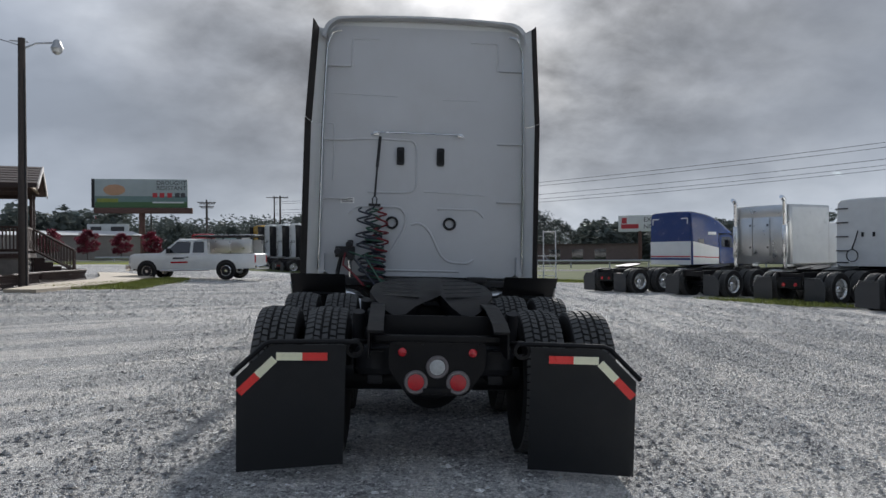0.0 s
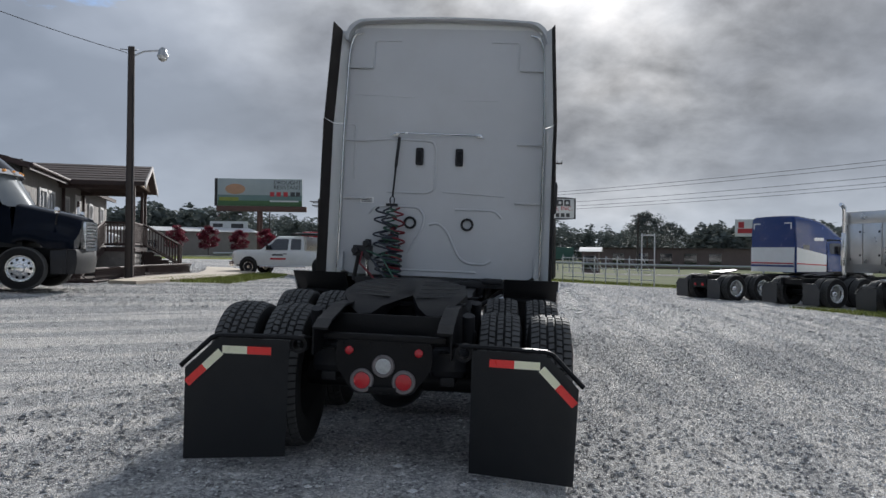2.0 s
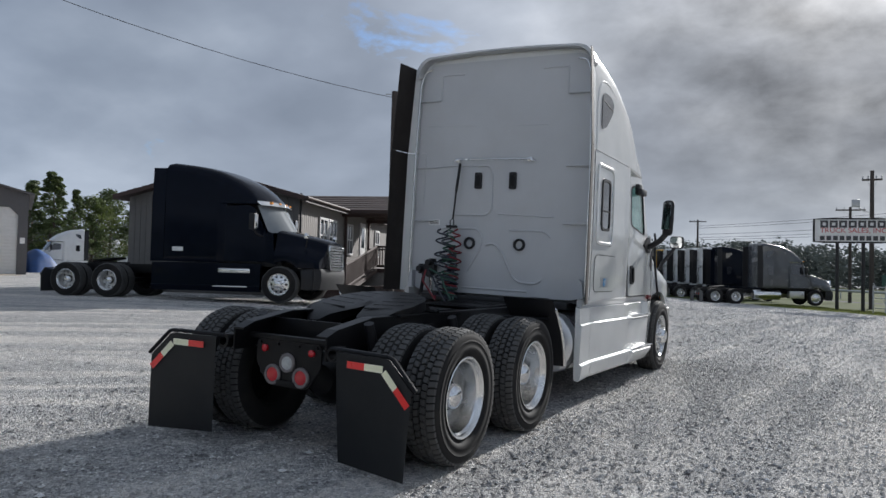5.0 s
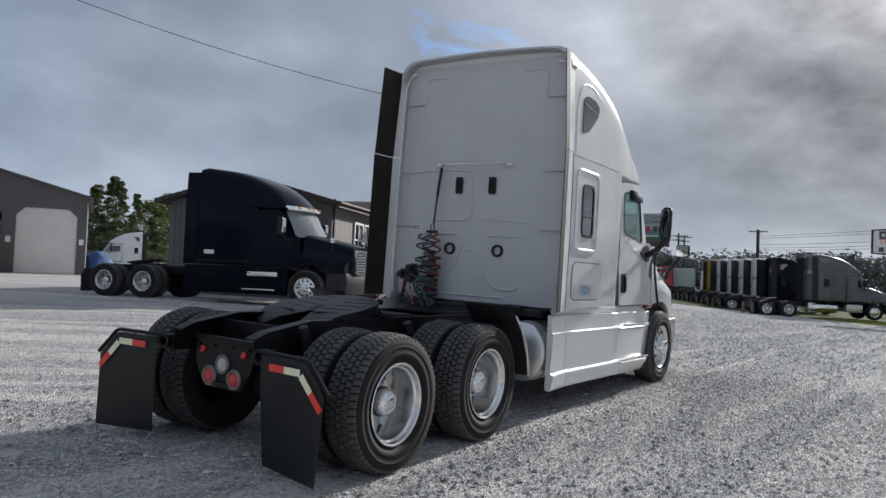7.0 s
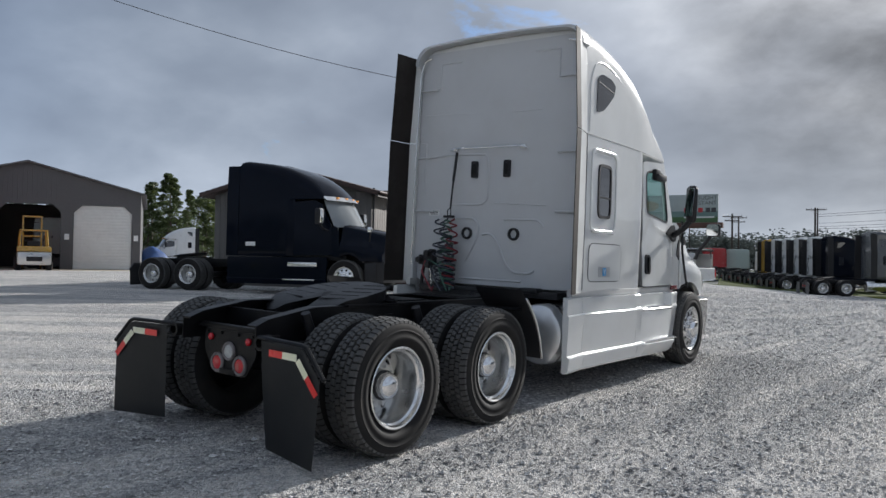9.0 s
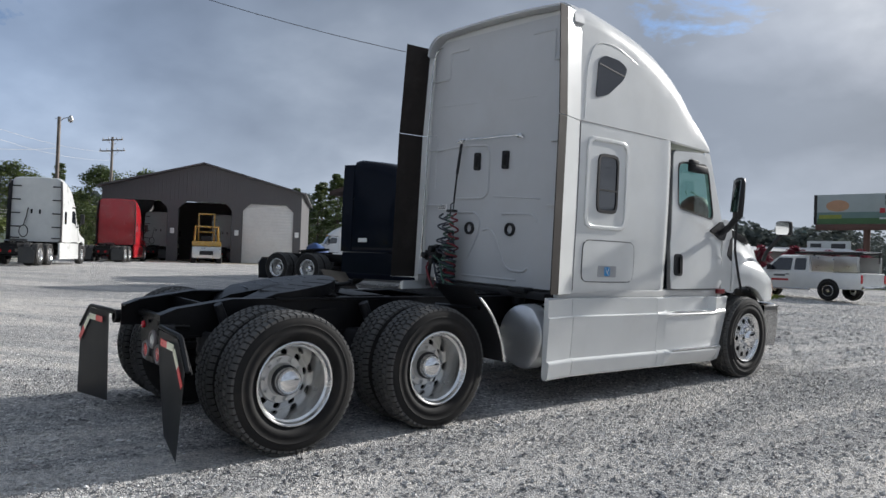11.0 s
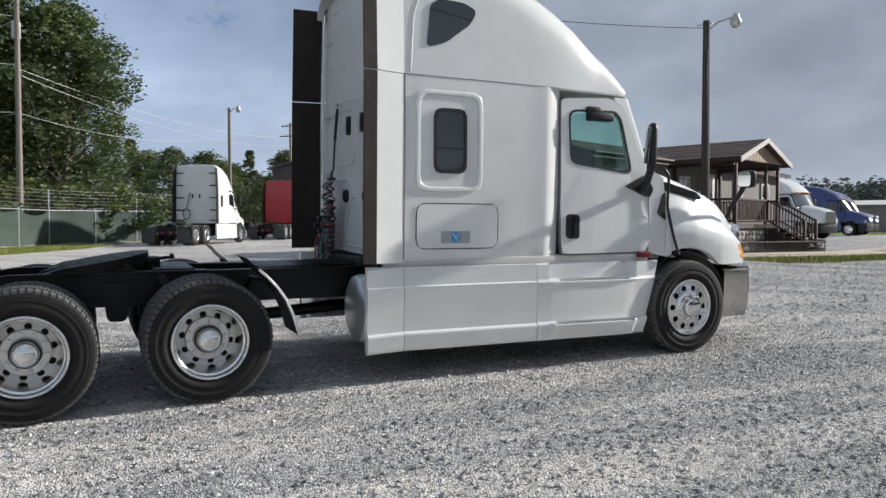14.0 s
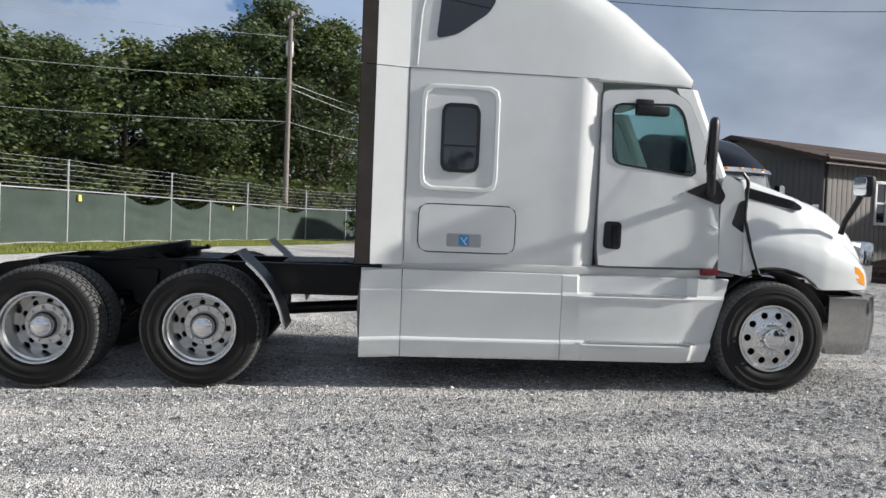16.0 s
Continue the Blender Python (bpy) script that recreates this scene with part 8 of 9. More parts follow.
    part("bed_fill", slab(bmesh.new(), [(0.05, 0.25), (1.95, 0.3), (2.95, 5.5), (4.3, 9.5), (3.3, 12.5), (0.5, 14.5), (0.05, 14.5)], -0.1, 0.2, lambda u, v, w: (u, v, w)), SOIL, o)
    return o


SOIL = material("dark_mulch", (0.05, 0.035, 0.028), 0.95, 0, 0.4, 20, bump=0.6, bump_scale=40)
office()

# concrete walk before the office
bm = bmesh.new()
pts = [(-10.4, 16.8), (-10.3, 21.0), (-10.4, 25.0), (-11.4, 30.5), (-14.5, 36.0), (-16.0, 36.0), (-13.6, 30.0), (-12.3, 26.0), (-12.1, 21.5), (-11.3, 16.8)]
f = [bm.verts.new((x, y, gz(x, y) + 0.10)) for x, y in pts]
g = [bm.verts.new((x, y, gz(x, y) - 0.2)) for x, y in pts]
bm.faces.new(f)
for i in range(len(pts)):
    bm.faces.new((f[i], f[(i + 1) % len(pts)], g[(i + 1) % len(pts)], g[i]))
tagged(part("walkway", bm, CONCRETE), "tan concrete walkway in front of the office porch", "walkway", kind="structure")


# ---- grass, road ----
def sheet(name, pts, mat, label, category, lift=0.02, step=1.5, kind="structure"):
    """A thin sheet that follows the ground inside an outline of four corners."""
    a, b, c, d = (Vector(p) for p in pts)
    nu, nv = max(2, int((b - a).length / step)), max(2, int((d - a).length / step))
    nu, nv = min(nu, 60), min(nv, 60)
    rng = random.Random(len(name) + nu)
    bm = bmesh.new()

    def at(u, v):
        p = a.lerp(b, u).lerp(d.lerp(c, u), v)
        e = 0.0 if 0 < u < 1 and 0 < v < 1 else 1.0
        q = p + Vector((noise.noise(Vector((p.x * 0.6, p.y * 0.6, 2))), noise.noise(Vector((p.x * 0.6, p.y * 0.6, 7))))) * 0.7 * e
        return (q.x, q.y, gz(q.x, q.y) + (lift + 0.03 * (1 + noise.noise(Vector((p.x * 0.5, p.y * 0.5, 0)))) if not e else -0.03))

    grid(bm, nu, nv, at)
    return tagged(part(name, bm, mat), label, category, kind=kind)


def blades(name, pts, count, seed, h=0.10):
    a, b, c, d = (np.array(p) for p in pts)
    rng = np.random.default_rng(seed)
    u, v = rng.uniform(0.02, 0.98, count), rng.uniform(0.02, 0.98, count)
    p = (a + (b - a) * u[:, None]) * (1 - v[:, None]) + (d + (c - d) * u[:, None]) * v[:, None]
    verts, faces = [], []
    for k, (x, y) in enumerate(p):
        z, t = gz(x, y) + 0.02, rng.uniform(0, 6.28)
        hh = h * rng.uniform(0.5, 1.3)
        w, l = 0.014, rng.uniform(-0.05, 0.05, 2)
        verts += [(x - w * math.cos(t), y - w * math.sin(t), z), (x + w * math.cos(t), y + w * math.sin(t), z), (x + l[0], y + l[1], z + hh)]
        faces.append((3 * k, 3 * k + 1, 3 * k + 2))
    me = bpy.data.meshes.new(name)
    me.from_pydata(verts, [], faces)
    me.materials.append(BLADE)
    tagged(new(name, me), "short green and straw grass blades", "grass", kind="stuff")


LAWNS = [
    ([(-11.5, 18.6), (-8.3, 18.9), (-9.4, 29.5), (-10.6, 30.5)], 9000),
    ([(-2.5, 46.5), (11.0, 36.0), (12.5, 39.0), (-1.0, 52.0)], 12000),
    ([(-38.0, -1.6), (-15.0, -10.2), (-12.5, -6.8), (-35.5, 2.4)], 14000),
    ([(-75.0, 66.0), (-12.0, 60.0), (-12.0, 70.0), (-75.0, 84.0)], 6000),
    ([(9.5, 19.5), (12.0, 17.5), (13.0, 14.0), (11.0, 15.0)], 2500),
    ([(-24.0, 64.0), (-7.0, 52.0), (-5.0, 55.0), (-22.0, 68.0)], 4000),
]
for k, (pts, n) in enumerate(LAWNS):
    if n > 2500:
        sheet("lawn", pts, GRASS, "patchy green and straw mown grass", "lawn")
    blades("grass", pts, n, 20 + k)
sheet("verge", [(-13.0, 52.5), (50.0, 26.0), (150.0, 62.0), (-60.0, 90.0)], VERGE, "dull mown grass between the yard and the highway", "grass", 0.06, 4)
sheet("verge", [(-150.0, 104.5), (150.0, 78.0), (260.0, 300.0), (-260.0, 300.0)], VERGE, "dull grassland beyond the highway", "grass", 0.10, 6)
sheet("road", [(-140, 92), (140, 66), (142, 76), (-138, 103)], ASPHALT, "grey asphalt highway beyond the yard", "road", 0.14, 4)


# ---- fence with green mesh ----
def fence():
    f = thing("chain_link_fence", "chain-link fence hung with sagging green privacy mesh", "fence")
    line = [Vector(p) for p in ((-9.0, -11.8), (-19.3, -7.7), (-27.6, -4.7), (-36.5, -1.2), (-44.0, 7.6))]
    posts = []
    for a, b in zip(line, line[1:]):
        n = max(1, round((b - a).length / 3.1))
        posts += [a.lerp(b, k / n) for k in range(n)]
    posts.append(line[-1])
    H = 1.85
    for k, p in enumerate(posts):
        z = gz(p.x, p.y)
        tall = 2.9 if k % 2 == 0 else H + 0.1
        part("post", rod(bmesh.new(), (p.x, p.y, z - 0.1), (p.x, p.y, z + tall), 0.035, n=8), GALV, f)
    for k, (a, b) in enumerate(zip(posts, posts[1:])):
        za, zb = gz(a.x, a.y), gz(b.x, b.y)
        part("top_rail", rod(bmesh.new(), (a.x, a.y, za + H), (b.x, b.y, zb + H), 0.025, n=6), GALV, f)
        rng = random.Random(k)
        sag = rng.uniform(0.05, 0.5) if k in (5, 6, 7, 8, 9) else 0.04
        nrm = Vector((-(b - a).y, (b - a).x)).normalized()
        bm = bmesh.new()

        def at(u, v):
            p = a.lerp(b, u)
            droop = sag * 4 * u * (1 - u)
            z = za + (zb - za) * u
            top = H - 0.03 - droop
            bulge = 0.10 * math.sin(math.pi * u) * math.sin(math.pi * v) + 0.05 * noise.noise(Vector((u * 4 + k, v * 5, 1))) + 0.04 * sag * math.sin(18 * v + 6 * u)
            return (p.x + nrm.x * bulge, p.y + nrm.y * bulge, z + 0.04 + (top - 0.04) * v)

        grid(bm, 10, 10, at)
        part("mesh_panel", bm, MESH_GREEN, f, "sagging green mesh panel" if sag > 0.1 else "")
        part("bottom_tie", tube(bmesh.new(), [(a.x + (b.x - a.x) * u, a.y + (b.y - a.y) * u, za + (zb - za) * u + 0.05 + 0.05 * math.sin(math.pi * u)) for u in (0, 0.25, 0.5, 0.75, 1)], 0.018, 5), TRIM, f)
    for h in (2.0, 2.18, 2.36, 2.54, 2.72, 2.88):
        pts = [(p.x, p.y, gz(p.x, p.y) + h - 0.03 * (k % 2)) for k, p in enumerate(posts)]
        part("strand_wire", tube(bmesh.new(), pts, 0.006, 4), GALV, f)
    for k, t in ((4, 0.2), (7, 0.6)):
        p = posts[k].lerp(posts[k + 1], t)
        part("notice", a_box(p.x - 0.16, p.x + 0.16, p.y - 0.02, p.y + 0.02, gz(p.x) + 1.5, gz(p.x) + 1.72), NOTICE, f, "small yellow notice")


NOTICE = material("yellow_notice", (0.65, 0.58, 0.12), 0.6)
fence()


# ---- gate and guard fence on the right ----
def pipe_gate():
    g = thing("pipe_gate", "galvanised pipe gate and chain-link at the yard entrance", "gate")
    a, b = Vector((9.0, 38.0)), Vector((4.3, 43.2))
    n = 8
    for k in range(n + 1):
        p = a.lerp(b, k / n)
        z = gz(p.x, p.y)
        part("post", rod(bmesh.new(), (p.x, p.y, z - 0.1), (p.x, p.y, z + (3.0 if k in (0, 1) else 1.6)), 0.038, n=8), GALV, g)
    for h in (0.35, 0.9, 1.5):
        part("pipe_rail", rod(bmesh.new(), (a.x, a.y, gz(a.x, a.y) + h), (b.x, b.y, gz(b.x, b.y) + h), 0.022, n=6), GALV, g)
    for k in range(n):
        p, q = a.lerp(b, k / n), a.lerp(b, (k + 1) / n)
        part("brace", rod(bmesh.new(), (p.x, p.y, gz(p.x) + 0.35), (q.x, q.y, gz(q.x) + 1.5), 0.016, n=5), GALV, g)
    part("lintel", rod(bmesh.new(), (a.x, a.y, gz(a.x, a.y) + 2.9), (a.lerp(b, 1 / n).x, a.lerp(b, 1 / n).y, gz(a.x, a.y) + 2.9), 0.035, n=6), GALV, g)


pipe_gate()
gr = thing("guard_rail", "grey steel guard rail along the highway", "guard rail")
for k in range(24):
    x = -30 + 4 * k
    y = 74.5 - 0.093 * x
    part("rail_post", a_box(x - 0.06, x + 0.06, y - 0.06, y + 0.06, gz(x) - 0.1, gz(x) + 0.75), GALV, gr)
part("rail_beam", tube(bmesh.new(), [(x, 74.4 - 0.093 * x, gz(x) + 0.65) for x in np.linspace(-32, 64, 20)], 0.12, 6), GALV, gr)


# ---- poles, wires ----
def yard_light(x, y, h, lean=0.0, arm_az=70, mat=None, label="dark wooden light pole with a lamp arm"):
    t = thing("street_lamp", label, "lamp pole", m=pose(x, y, gz(x, y), 0, lean, 0))
    part("pole", rod(bmesh.new(), (0, 0, -0.2), (0, 0, h), 0.15, 0.11, 14), mat or POLE_WOOD, t)
    a = radians(arm_az)
    dx, dy = math.sin(a), math.cos(a)
    part("arm", tube(bmesh.new(), [(0, 0, h - 0.35), (0.4 * dx, 0.4 * dy, h - 0.12), (0.9 * dx, 0.9 * dy, h - 0.05)], 0.03), GALV, t)
    part("lamp_head", lathe(bmesh.new(), [(0.05, 0.16), (0.10, 0.12), (0.13, 0.0), (0.19, -0.10), (0.19, -0.14)], 16, "z", pose(1.0 * dx, 1.0 * dy, h - 0.10)), GALV, t)
    part("lamp_lens", lathe(bmesh.new(), [(0.185, -0.12), (0.15, -0.25), (0.06, -0.32), (0, -0.33)], 16, "z", pose(1.0 * dx, 1.0 * dy, h - 0.10)), CLEAR_LENS, t)
    part("crossbar", rod(bmesh.new(), (-0.35 * dx, -0.35 * dy, h - 0.10), (0.2 * dx, 0.2 * dy, h - 0.1), 0.02), GALV, t)
    part("conduit", rod(bmesh.new(), (0.13, -0.08, 0.0), (0.10, -0.06, h - 1.0), 0.025), PLASTIC, t)
    return t


yard_light(-11.95, 19.35, 7.9, 0.0)
yard_light(-50.0, 10.2, 9.6, 0.0, 60, POLE_GREY, "grey pole with a flood lamp near the garage")


def utility_pole(x, y, h, az=0, arms=((0.35, 2.4),), mat=None, transformer=False, label="wooden utility pole with crossarm"):
    t = thing("utility_pole", label, "utility pole", m=pose(x, y, gz(x, y), 0, 0, az))
    part("pole", rod(bmesh.new(), (0, 0, -0.2), (0, 0, h), 0.17, 0.12, 12), mat or POLE_WOOD, t)
    for down, wide in arms:
        z = h - down
        arm = part("crossarm", a_box(-wide / 2, wide / 2, -0.06, 0.06, z - 0.06, z + 0.06, 0.01), mat or POLE_WOOD, t)
        for k in (-0.46, -0.2, 0.2, 0.46):
            part("insulator", lathe(bmesh.new(), [(0.02, 0.0), (0.05, 0.05), (0.03, 0.10), (0.055, 0.14), (0.03, 0.2), (0, 0.22)], 10, "z", pose(k * wide, 0, z + 0.06)), GALV, arm)
        for s in (1, -1):
            part("arm_brace", rod(bmesh.new(), (s * 0.28 * wide, 0.06, z), (0, 0.1, z - 0.6), 0.015, n=5), GALV, t)
    if transformer:
        part("transformer", lathe(bmesh.new(), [(0, 0), (0.22, 0.01), (0.23, 0.06), (0.23, 0.85), (0.2, 0.92), (0, 0.95)], 18, "z", pose(-0.4, 0.1, h - 2.6)), GALV, t, "grey pole transformer")
    return t


utility_pole(-38.3, -2.6, 13.5, 25, ((0.4, 2.6),), POLE_GREY, True, "tall weathered utility pole with a transformer")
utility_pole(-74, 20.7, 12.0, 30, ((0.3, 2.6), (1.4, 3.2)), POLE_GREY)
utility_pole(-23.9, 146, 12.0, 10, ((0.3, 3.0),))
utility_pole(-27.4, 106.5, 8.6, 10, ((0.4, 2.6), (1.0, 2.0)))
utility_pole(-52, 160, 12.0, 10, ((0.4, 2.6),))
utility_pole(-17.7, 112, 9.9, 10, ((0.3, 2.4),))
utility_pole(-32.2, 126.6, 9.6, 10, ((0.3, 2.6), (1.0, 2.0)))
utility_pole(20.5, 112, 8.6, 10, ((0.3, 2.4),))
utility_pole(2.7, 78.7, 9.4, 10, ((0.3, 2.6),))
pf = utility_pole(4.3, 52.9, 9.3, 0, ((0.6, 1.2),), None, False, "leaning wooden pole with a flood lamp behind the sign")
part("flood_lamp", box(tube(bmesh.new(), [(0, 0, 6.5), (-0.5, 0, 6.6), (-0.8, 0, 6.9)], 0.03), -1.2, -0.7, -0.2, 0.2, 6.9, 7.4, 0.04), GALV, pf)


def wire(name, a, b, sag, r=0.014, mat=None, k=14):
    a, b = Vector(a), Vector(b)
    pts = [a.lerp(b, t) - Vector((0, 0, sag * 4 * t * (1 - t))) for t in (i / k for i in range(k + 1))]
    return tagged(part(name, tube(bmesh.new(), pts, r, 4), mat or WIRE), "overhead wire hung between poles", "wire", group="overhead wires")


P3 = (-38.3, -2.6)
for dz, sag, end in ((11.9, 0.7, (-95, -30, 12.2)), (9.6, 0.9, (-80, -30, 9.4)), (7.0, 0.8, (-70, -28, 6.6))):
    wire("wire", (P3[0], P3[1], gz(*P3) + dz), end, sag, 0.016, WIRE_PALE)
for dz, sag, end in ((12.0, 0.8, (-24, -42, 13.0)), (9.5, 0.9, (-24, -42, 10.4)), (7.0, 0.8, (-25, -42, 7.8)), (9.3, 1.0, (-74, 20.7, 11.0)), (9.0, 1.2, (-74, 20.7, 10.2)), (7.0, 0.8, (-50.0, 10.2, 8.0))):
    wire("wire", (P3[0], P3[1], gz(*P3) + dz), end, sag, 0.016, WIRE_PALE)
for x, y in ((-40.9, -0.6), (-41.3, 0.4)):
    tagged(part("guy_wire", rod(bmesh.new(), (P3[0], P3[1], gz(*P3) + 9.5), (x, y, gz(x, y)), 0.015, n=5), WIRE), "steel guy wire from the pole to the ground", "wire")
    tagged(part("guy_guard", rod(bmesh.new(), (x + 0.45, y - 0.35, gz(x, y) + 1.6), (x, y, gz(x, y)), 0.05, n=8), NOTICE), "yellow and white plastic guy guard", "guard")
wire("wire", (-11.95, 19.35, 8.0), (-19.0, 3.5, 10.2), 0.5, 0.012)
wire("wire", (-19.0, 3.5, 10.2), (-21.0, -40.0, 10.5), 0.6, 0.012)
for k, z in enumerate((11.4, 11.0, 9.8, 9.2, 8.8)):
    wire("wire", (-23.9, 146, z), (70, 60 + 3 * k, z + 2.8), 1.4, 0.03)


# ---- signs ----
def text_mesh(body, size, mat, parent, m, depth=0.01):
    cu = bpy.data.curves.new("lettering", "FONT")
    cu.body, cu.size, cu.extrude, cu.align_x, cu.align_y = body, size, depth, "LEFT", "BOTTOM"
    tmp = bpy.data.objects.new("lettering", cu)
    scene.collection.objects.link(tmp)
    bpy.context.view_layer.update()
    me = bpy.data.meshes.new_from_object(tmp.evaluated_get(bpy.context.evaluated_depsgraph_get()))
    bpy.data.objects.remove(tmp)
    me.materials.clear()
    me.materials.append(mat)
    ob = new("lettering", me)
    ob.parent = parent
    ob.matrix_local = m
    return ob


def billboard():
    b = thing("billboard", "wide roadside billboard advertising drought resistant turf", "billboard", m=pose(-41.7, 122.4, 0.8, 0, 0, 8))
    W, H, Z = 14.4, 4.7, 8.2
    face = part("panel", a_box(-W / 2, W / 2, -0.15, 0.15, Z, Z + H, 0.03), BOARD_FACE, b, "printed advertising panel")
    part("panel_back", a_box(-W / 2 - 0.5, -W / 2, -0.1, 0.4, Z, Z + H), PLASTIC, b)
    part("catwalk", a_box(-W / 2, W / 2 + 0.8, -0.9, 0.3, Z - 0.95, Z - 0.05, 0.02), SIGN_BACK, b, "brown catwalk skirt")
    part("column", rod(bmesh.new(), (0, 0, -0.5), (0, 0, Z - 0.9), 0.5, n=16), SIGN_BACK, b)
    part("printed_ground", a_box(-W / 2 + 0.05, W / 2 - 0.05, -0.16, -0.15, Z + 0.02, Z + 0.95), SIGN_GREEN, face)
    part("printed_band", a_box(-W / 2 + 0.05, W / 2 - 0.05, -0.158, -0.15, Z + 0.95, Z + 1.9), SIGN_TEAL, face)
    bm = bmesh.new()
    bmesh.ops.create_icosphere(bm, subdivisions=3, radius=1)
    for v in bm.verts:
        v.co = Vector((-4.2 + v.co.x * 1.7, -0.16 + v.co.y * 0.02, Z + 2.9 + v.co.z * 0.9))
    part("printed_shape", bm, SIGN_TAN, face, "plain tan printed shape")
    part("printed_patch", a_box(-W / 2 + 0.3, -3.6, -0.162, -0.152, Z + 0.9, Z + 1.5), BLADE, face)
    for body, x, z, s in (("DROUGHT", 2.3, 3.6, 0.95), ("RESISTANT", 2.3, 2.75, 0.95)):
        text_mesh(body, s, INK, face, pose(x, -0.16, Z + z, 90, 0, 0))
    for k, x in enumerate((1.7, 2.8, 4.0, 5.2, 6.1)):
        part("brand_bar", a_box(x, x + 0.75, -0.168, -0.158, Z + 1.7, Z + 2.45), SIGN_RED if k < 3 else INK, face)
    part("print_bar", a_box(1.7, 6.6, -0.168, -0.158, Z + 0.75, Z + 1.0), SIGN_WHITE, face)


billboard()


def small_board(x, y, z, w, h, az, label, marks=()):
    b = thing("billboard", label, "billboard", m=pose(x, y, z, 0, 0, az))
    face = part("panel", a_box(-w / 2, w / 2, -0.12, 0.12, 0, h, 0.02), SIGN_WHITE, b)
    part("post", rod(bmesh.new(), (0, 0.1, -z - 0.2), (0, 0.1, 0.1), 0.3, n=10), SIGN_BACK, b)
    for x0, x1, z0, z1, mat in marks:
        part("print_bar", a_box(x0, x1, -0.135, -0.12, z0, z1), mat, face)
    return b, face


small_board(-55.9, 138.3, 7.3, 8.6, 2.2, 10, "pale roadside board with faded print", ((0.6, 2.0, 0.5, 1.2, SIGN_RED), (2.2, 4.0, 0.3, 0.9, SIGN_TAN), (-4.0, -2.0, 0.4, 1.8, SIGN_TEAL)))
small_board(-45.5, 118.0, 1.6, 6.2, 4.6, 8, "large pale board with dark shapes above the shrubs", ((-2.6, -1.0, 3.6, 4.2, INK), (0.4, 2.4, 3.4, 4.2, INK), (-2.6, -1.2, 0.5, 0.9, INK), (-2.6, -1.2, 1.6, 2.1, INK), (-2.6, -1.2, 2.6, 3.0, INK)))
ex, exf = small_board(38.3, 112.4, 4.2, 6.6, 2.6, -20, "roadside board with red script shape and exit wording", ((-2.9, -0.2, 0.5, 1.2, SIGN_RED), (-2.8, -2.0, 1.3, 2.2, SIGN_RED)))
text_mesh("EXIT", 1.0, INK, exf, pose(0.55, -0.13, 1.35, 90, 0, 0))
text_mesh("NOW", 1.0, INK, exf, pose(0.55, -0.13, 0.25, 90, 0, 0))


def yard_sign():
    s = thing("yard_sign", "white company sign on steel posts at the yard gate", "sign", m=pose(3.2, 45.4, gz(3, 45), 0, 0, 12))
    Z, W, H = 4.05, 4.05, 1.35
    for x in (-0.75, 0.62):
        part("post", rod(bmesh.new(), (x, 0, -0.3), (x, 0, Z + H), 0.10, n=10), PLASTIC, s)
    face = part("panel", a_box(-W / 2, W / 2, -0.22, -0.1, Z, Z + H, 0.02), SIGN_WHITE, s, "white sign panel with dark border")
    part("border", frame_plate(bmesh.new(), [(-W / 2 - 0.06, Z - 0.06), (W / 2 + 0.06, Z - 0.06), (W / 2 + 0.06, Z + H + 0.06), (-W / 2 - 0.06, Z + H + 0.06)], [(-W / 2 + 0.03, Z + 0.03), (W / 2 - 0.03, Z + 0.03), (W / 2 - 0.03, Z + H - 0.03), (-W / 2 + 0.03, Z + H - 0.03)], -0.25, 0.18, 40, lambda u, v, w: (u, w, v)), PLASTIC, face)
    for k in range(7):
        x = -1.7 + 0.5 * k
        part("name_bar", frame_plate(bmesh.new(), [(x, Z + 0.84), (x + 0.42, Z + 0.84), (x + 0.42, Z + 1.26), (x, Z + 1.26)], [(x + 0.12, Z + 0.96), (x + 0.30, Z + 0.96), (x + 0.30, Z + 1.14), (x + 0.12, Z + 1.14)], -0.235, 0.014, 16, lambda u, v, w: (u, w, v)), INK, face)
    text_mesh("TRUCK SALES, INC.", 0.40, SIGN_RED, face, pose(-1.72, -0.222, Z + 0.47, 90, 0, 0) @ Matrix.Diagonal((1.05, 1, 1, 1)))
    for k in range(10):
        x = -1.72 + 0.35 * k
        part("number_bar", a_box(x, x + 0.25, -0.235, -0.22, Z + 0.10, Z + 0.36), INK, face)


yard_sign()
gs = thing("road_sign", "green highway direction sign on posts", "sign", m=pose(7.3, 90, -0.8, 0, 0, 5))
part("panel", a_box(-1.7, 1.7, -0.05, 0.05, 1.5, 3.0, 0.02), ROAD_GREEN, gs)
for x in (-1.2, 1.2):
    part("post", rod(bmesh.new(), (x, 0.1, -0.5), (x, 0.1, 3.0), 0.06, n=8), GALV, gs)

# ---- far buildings, water tower ----


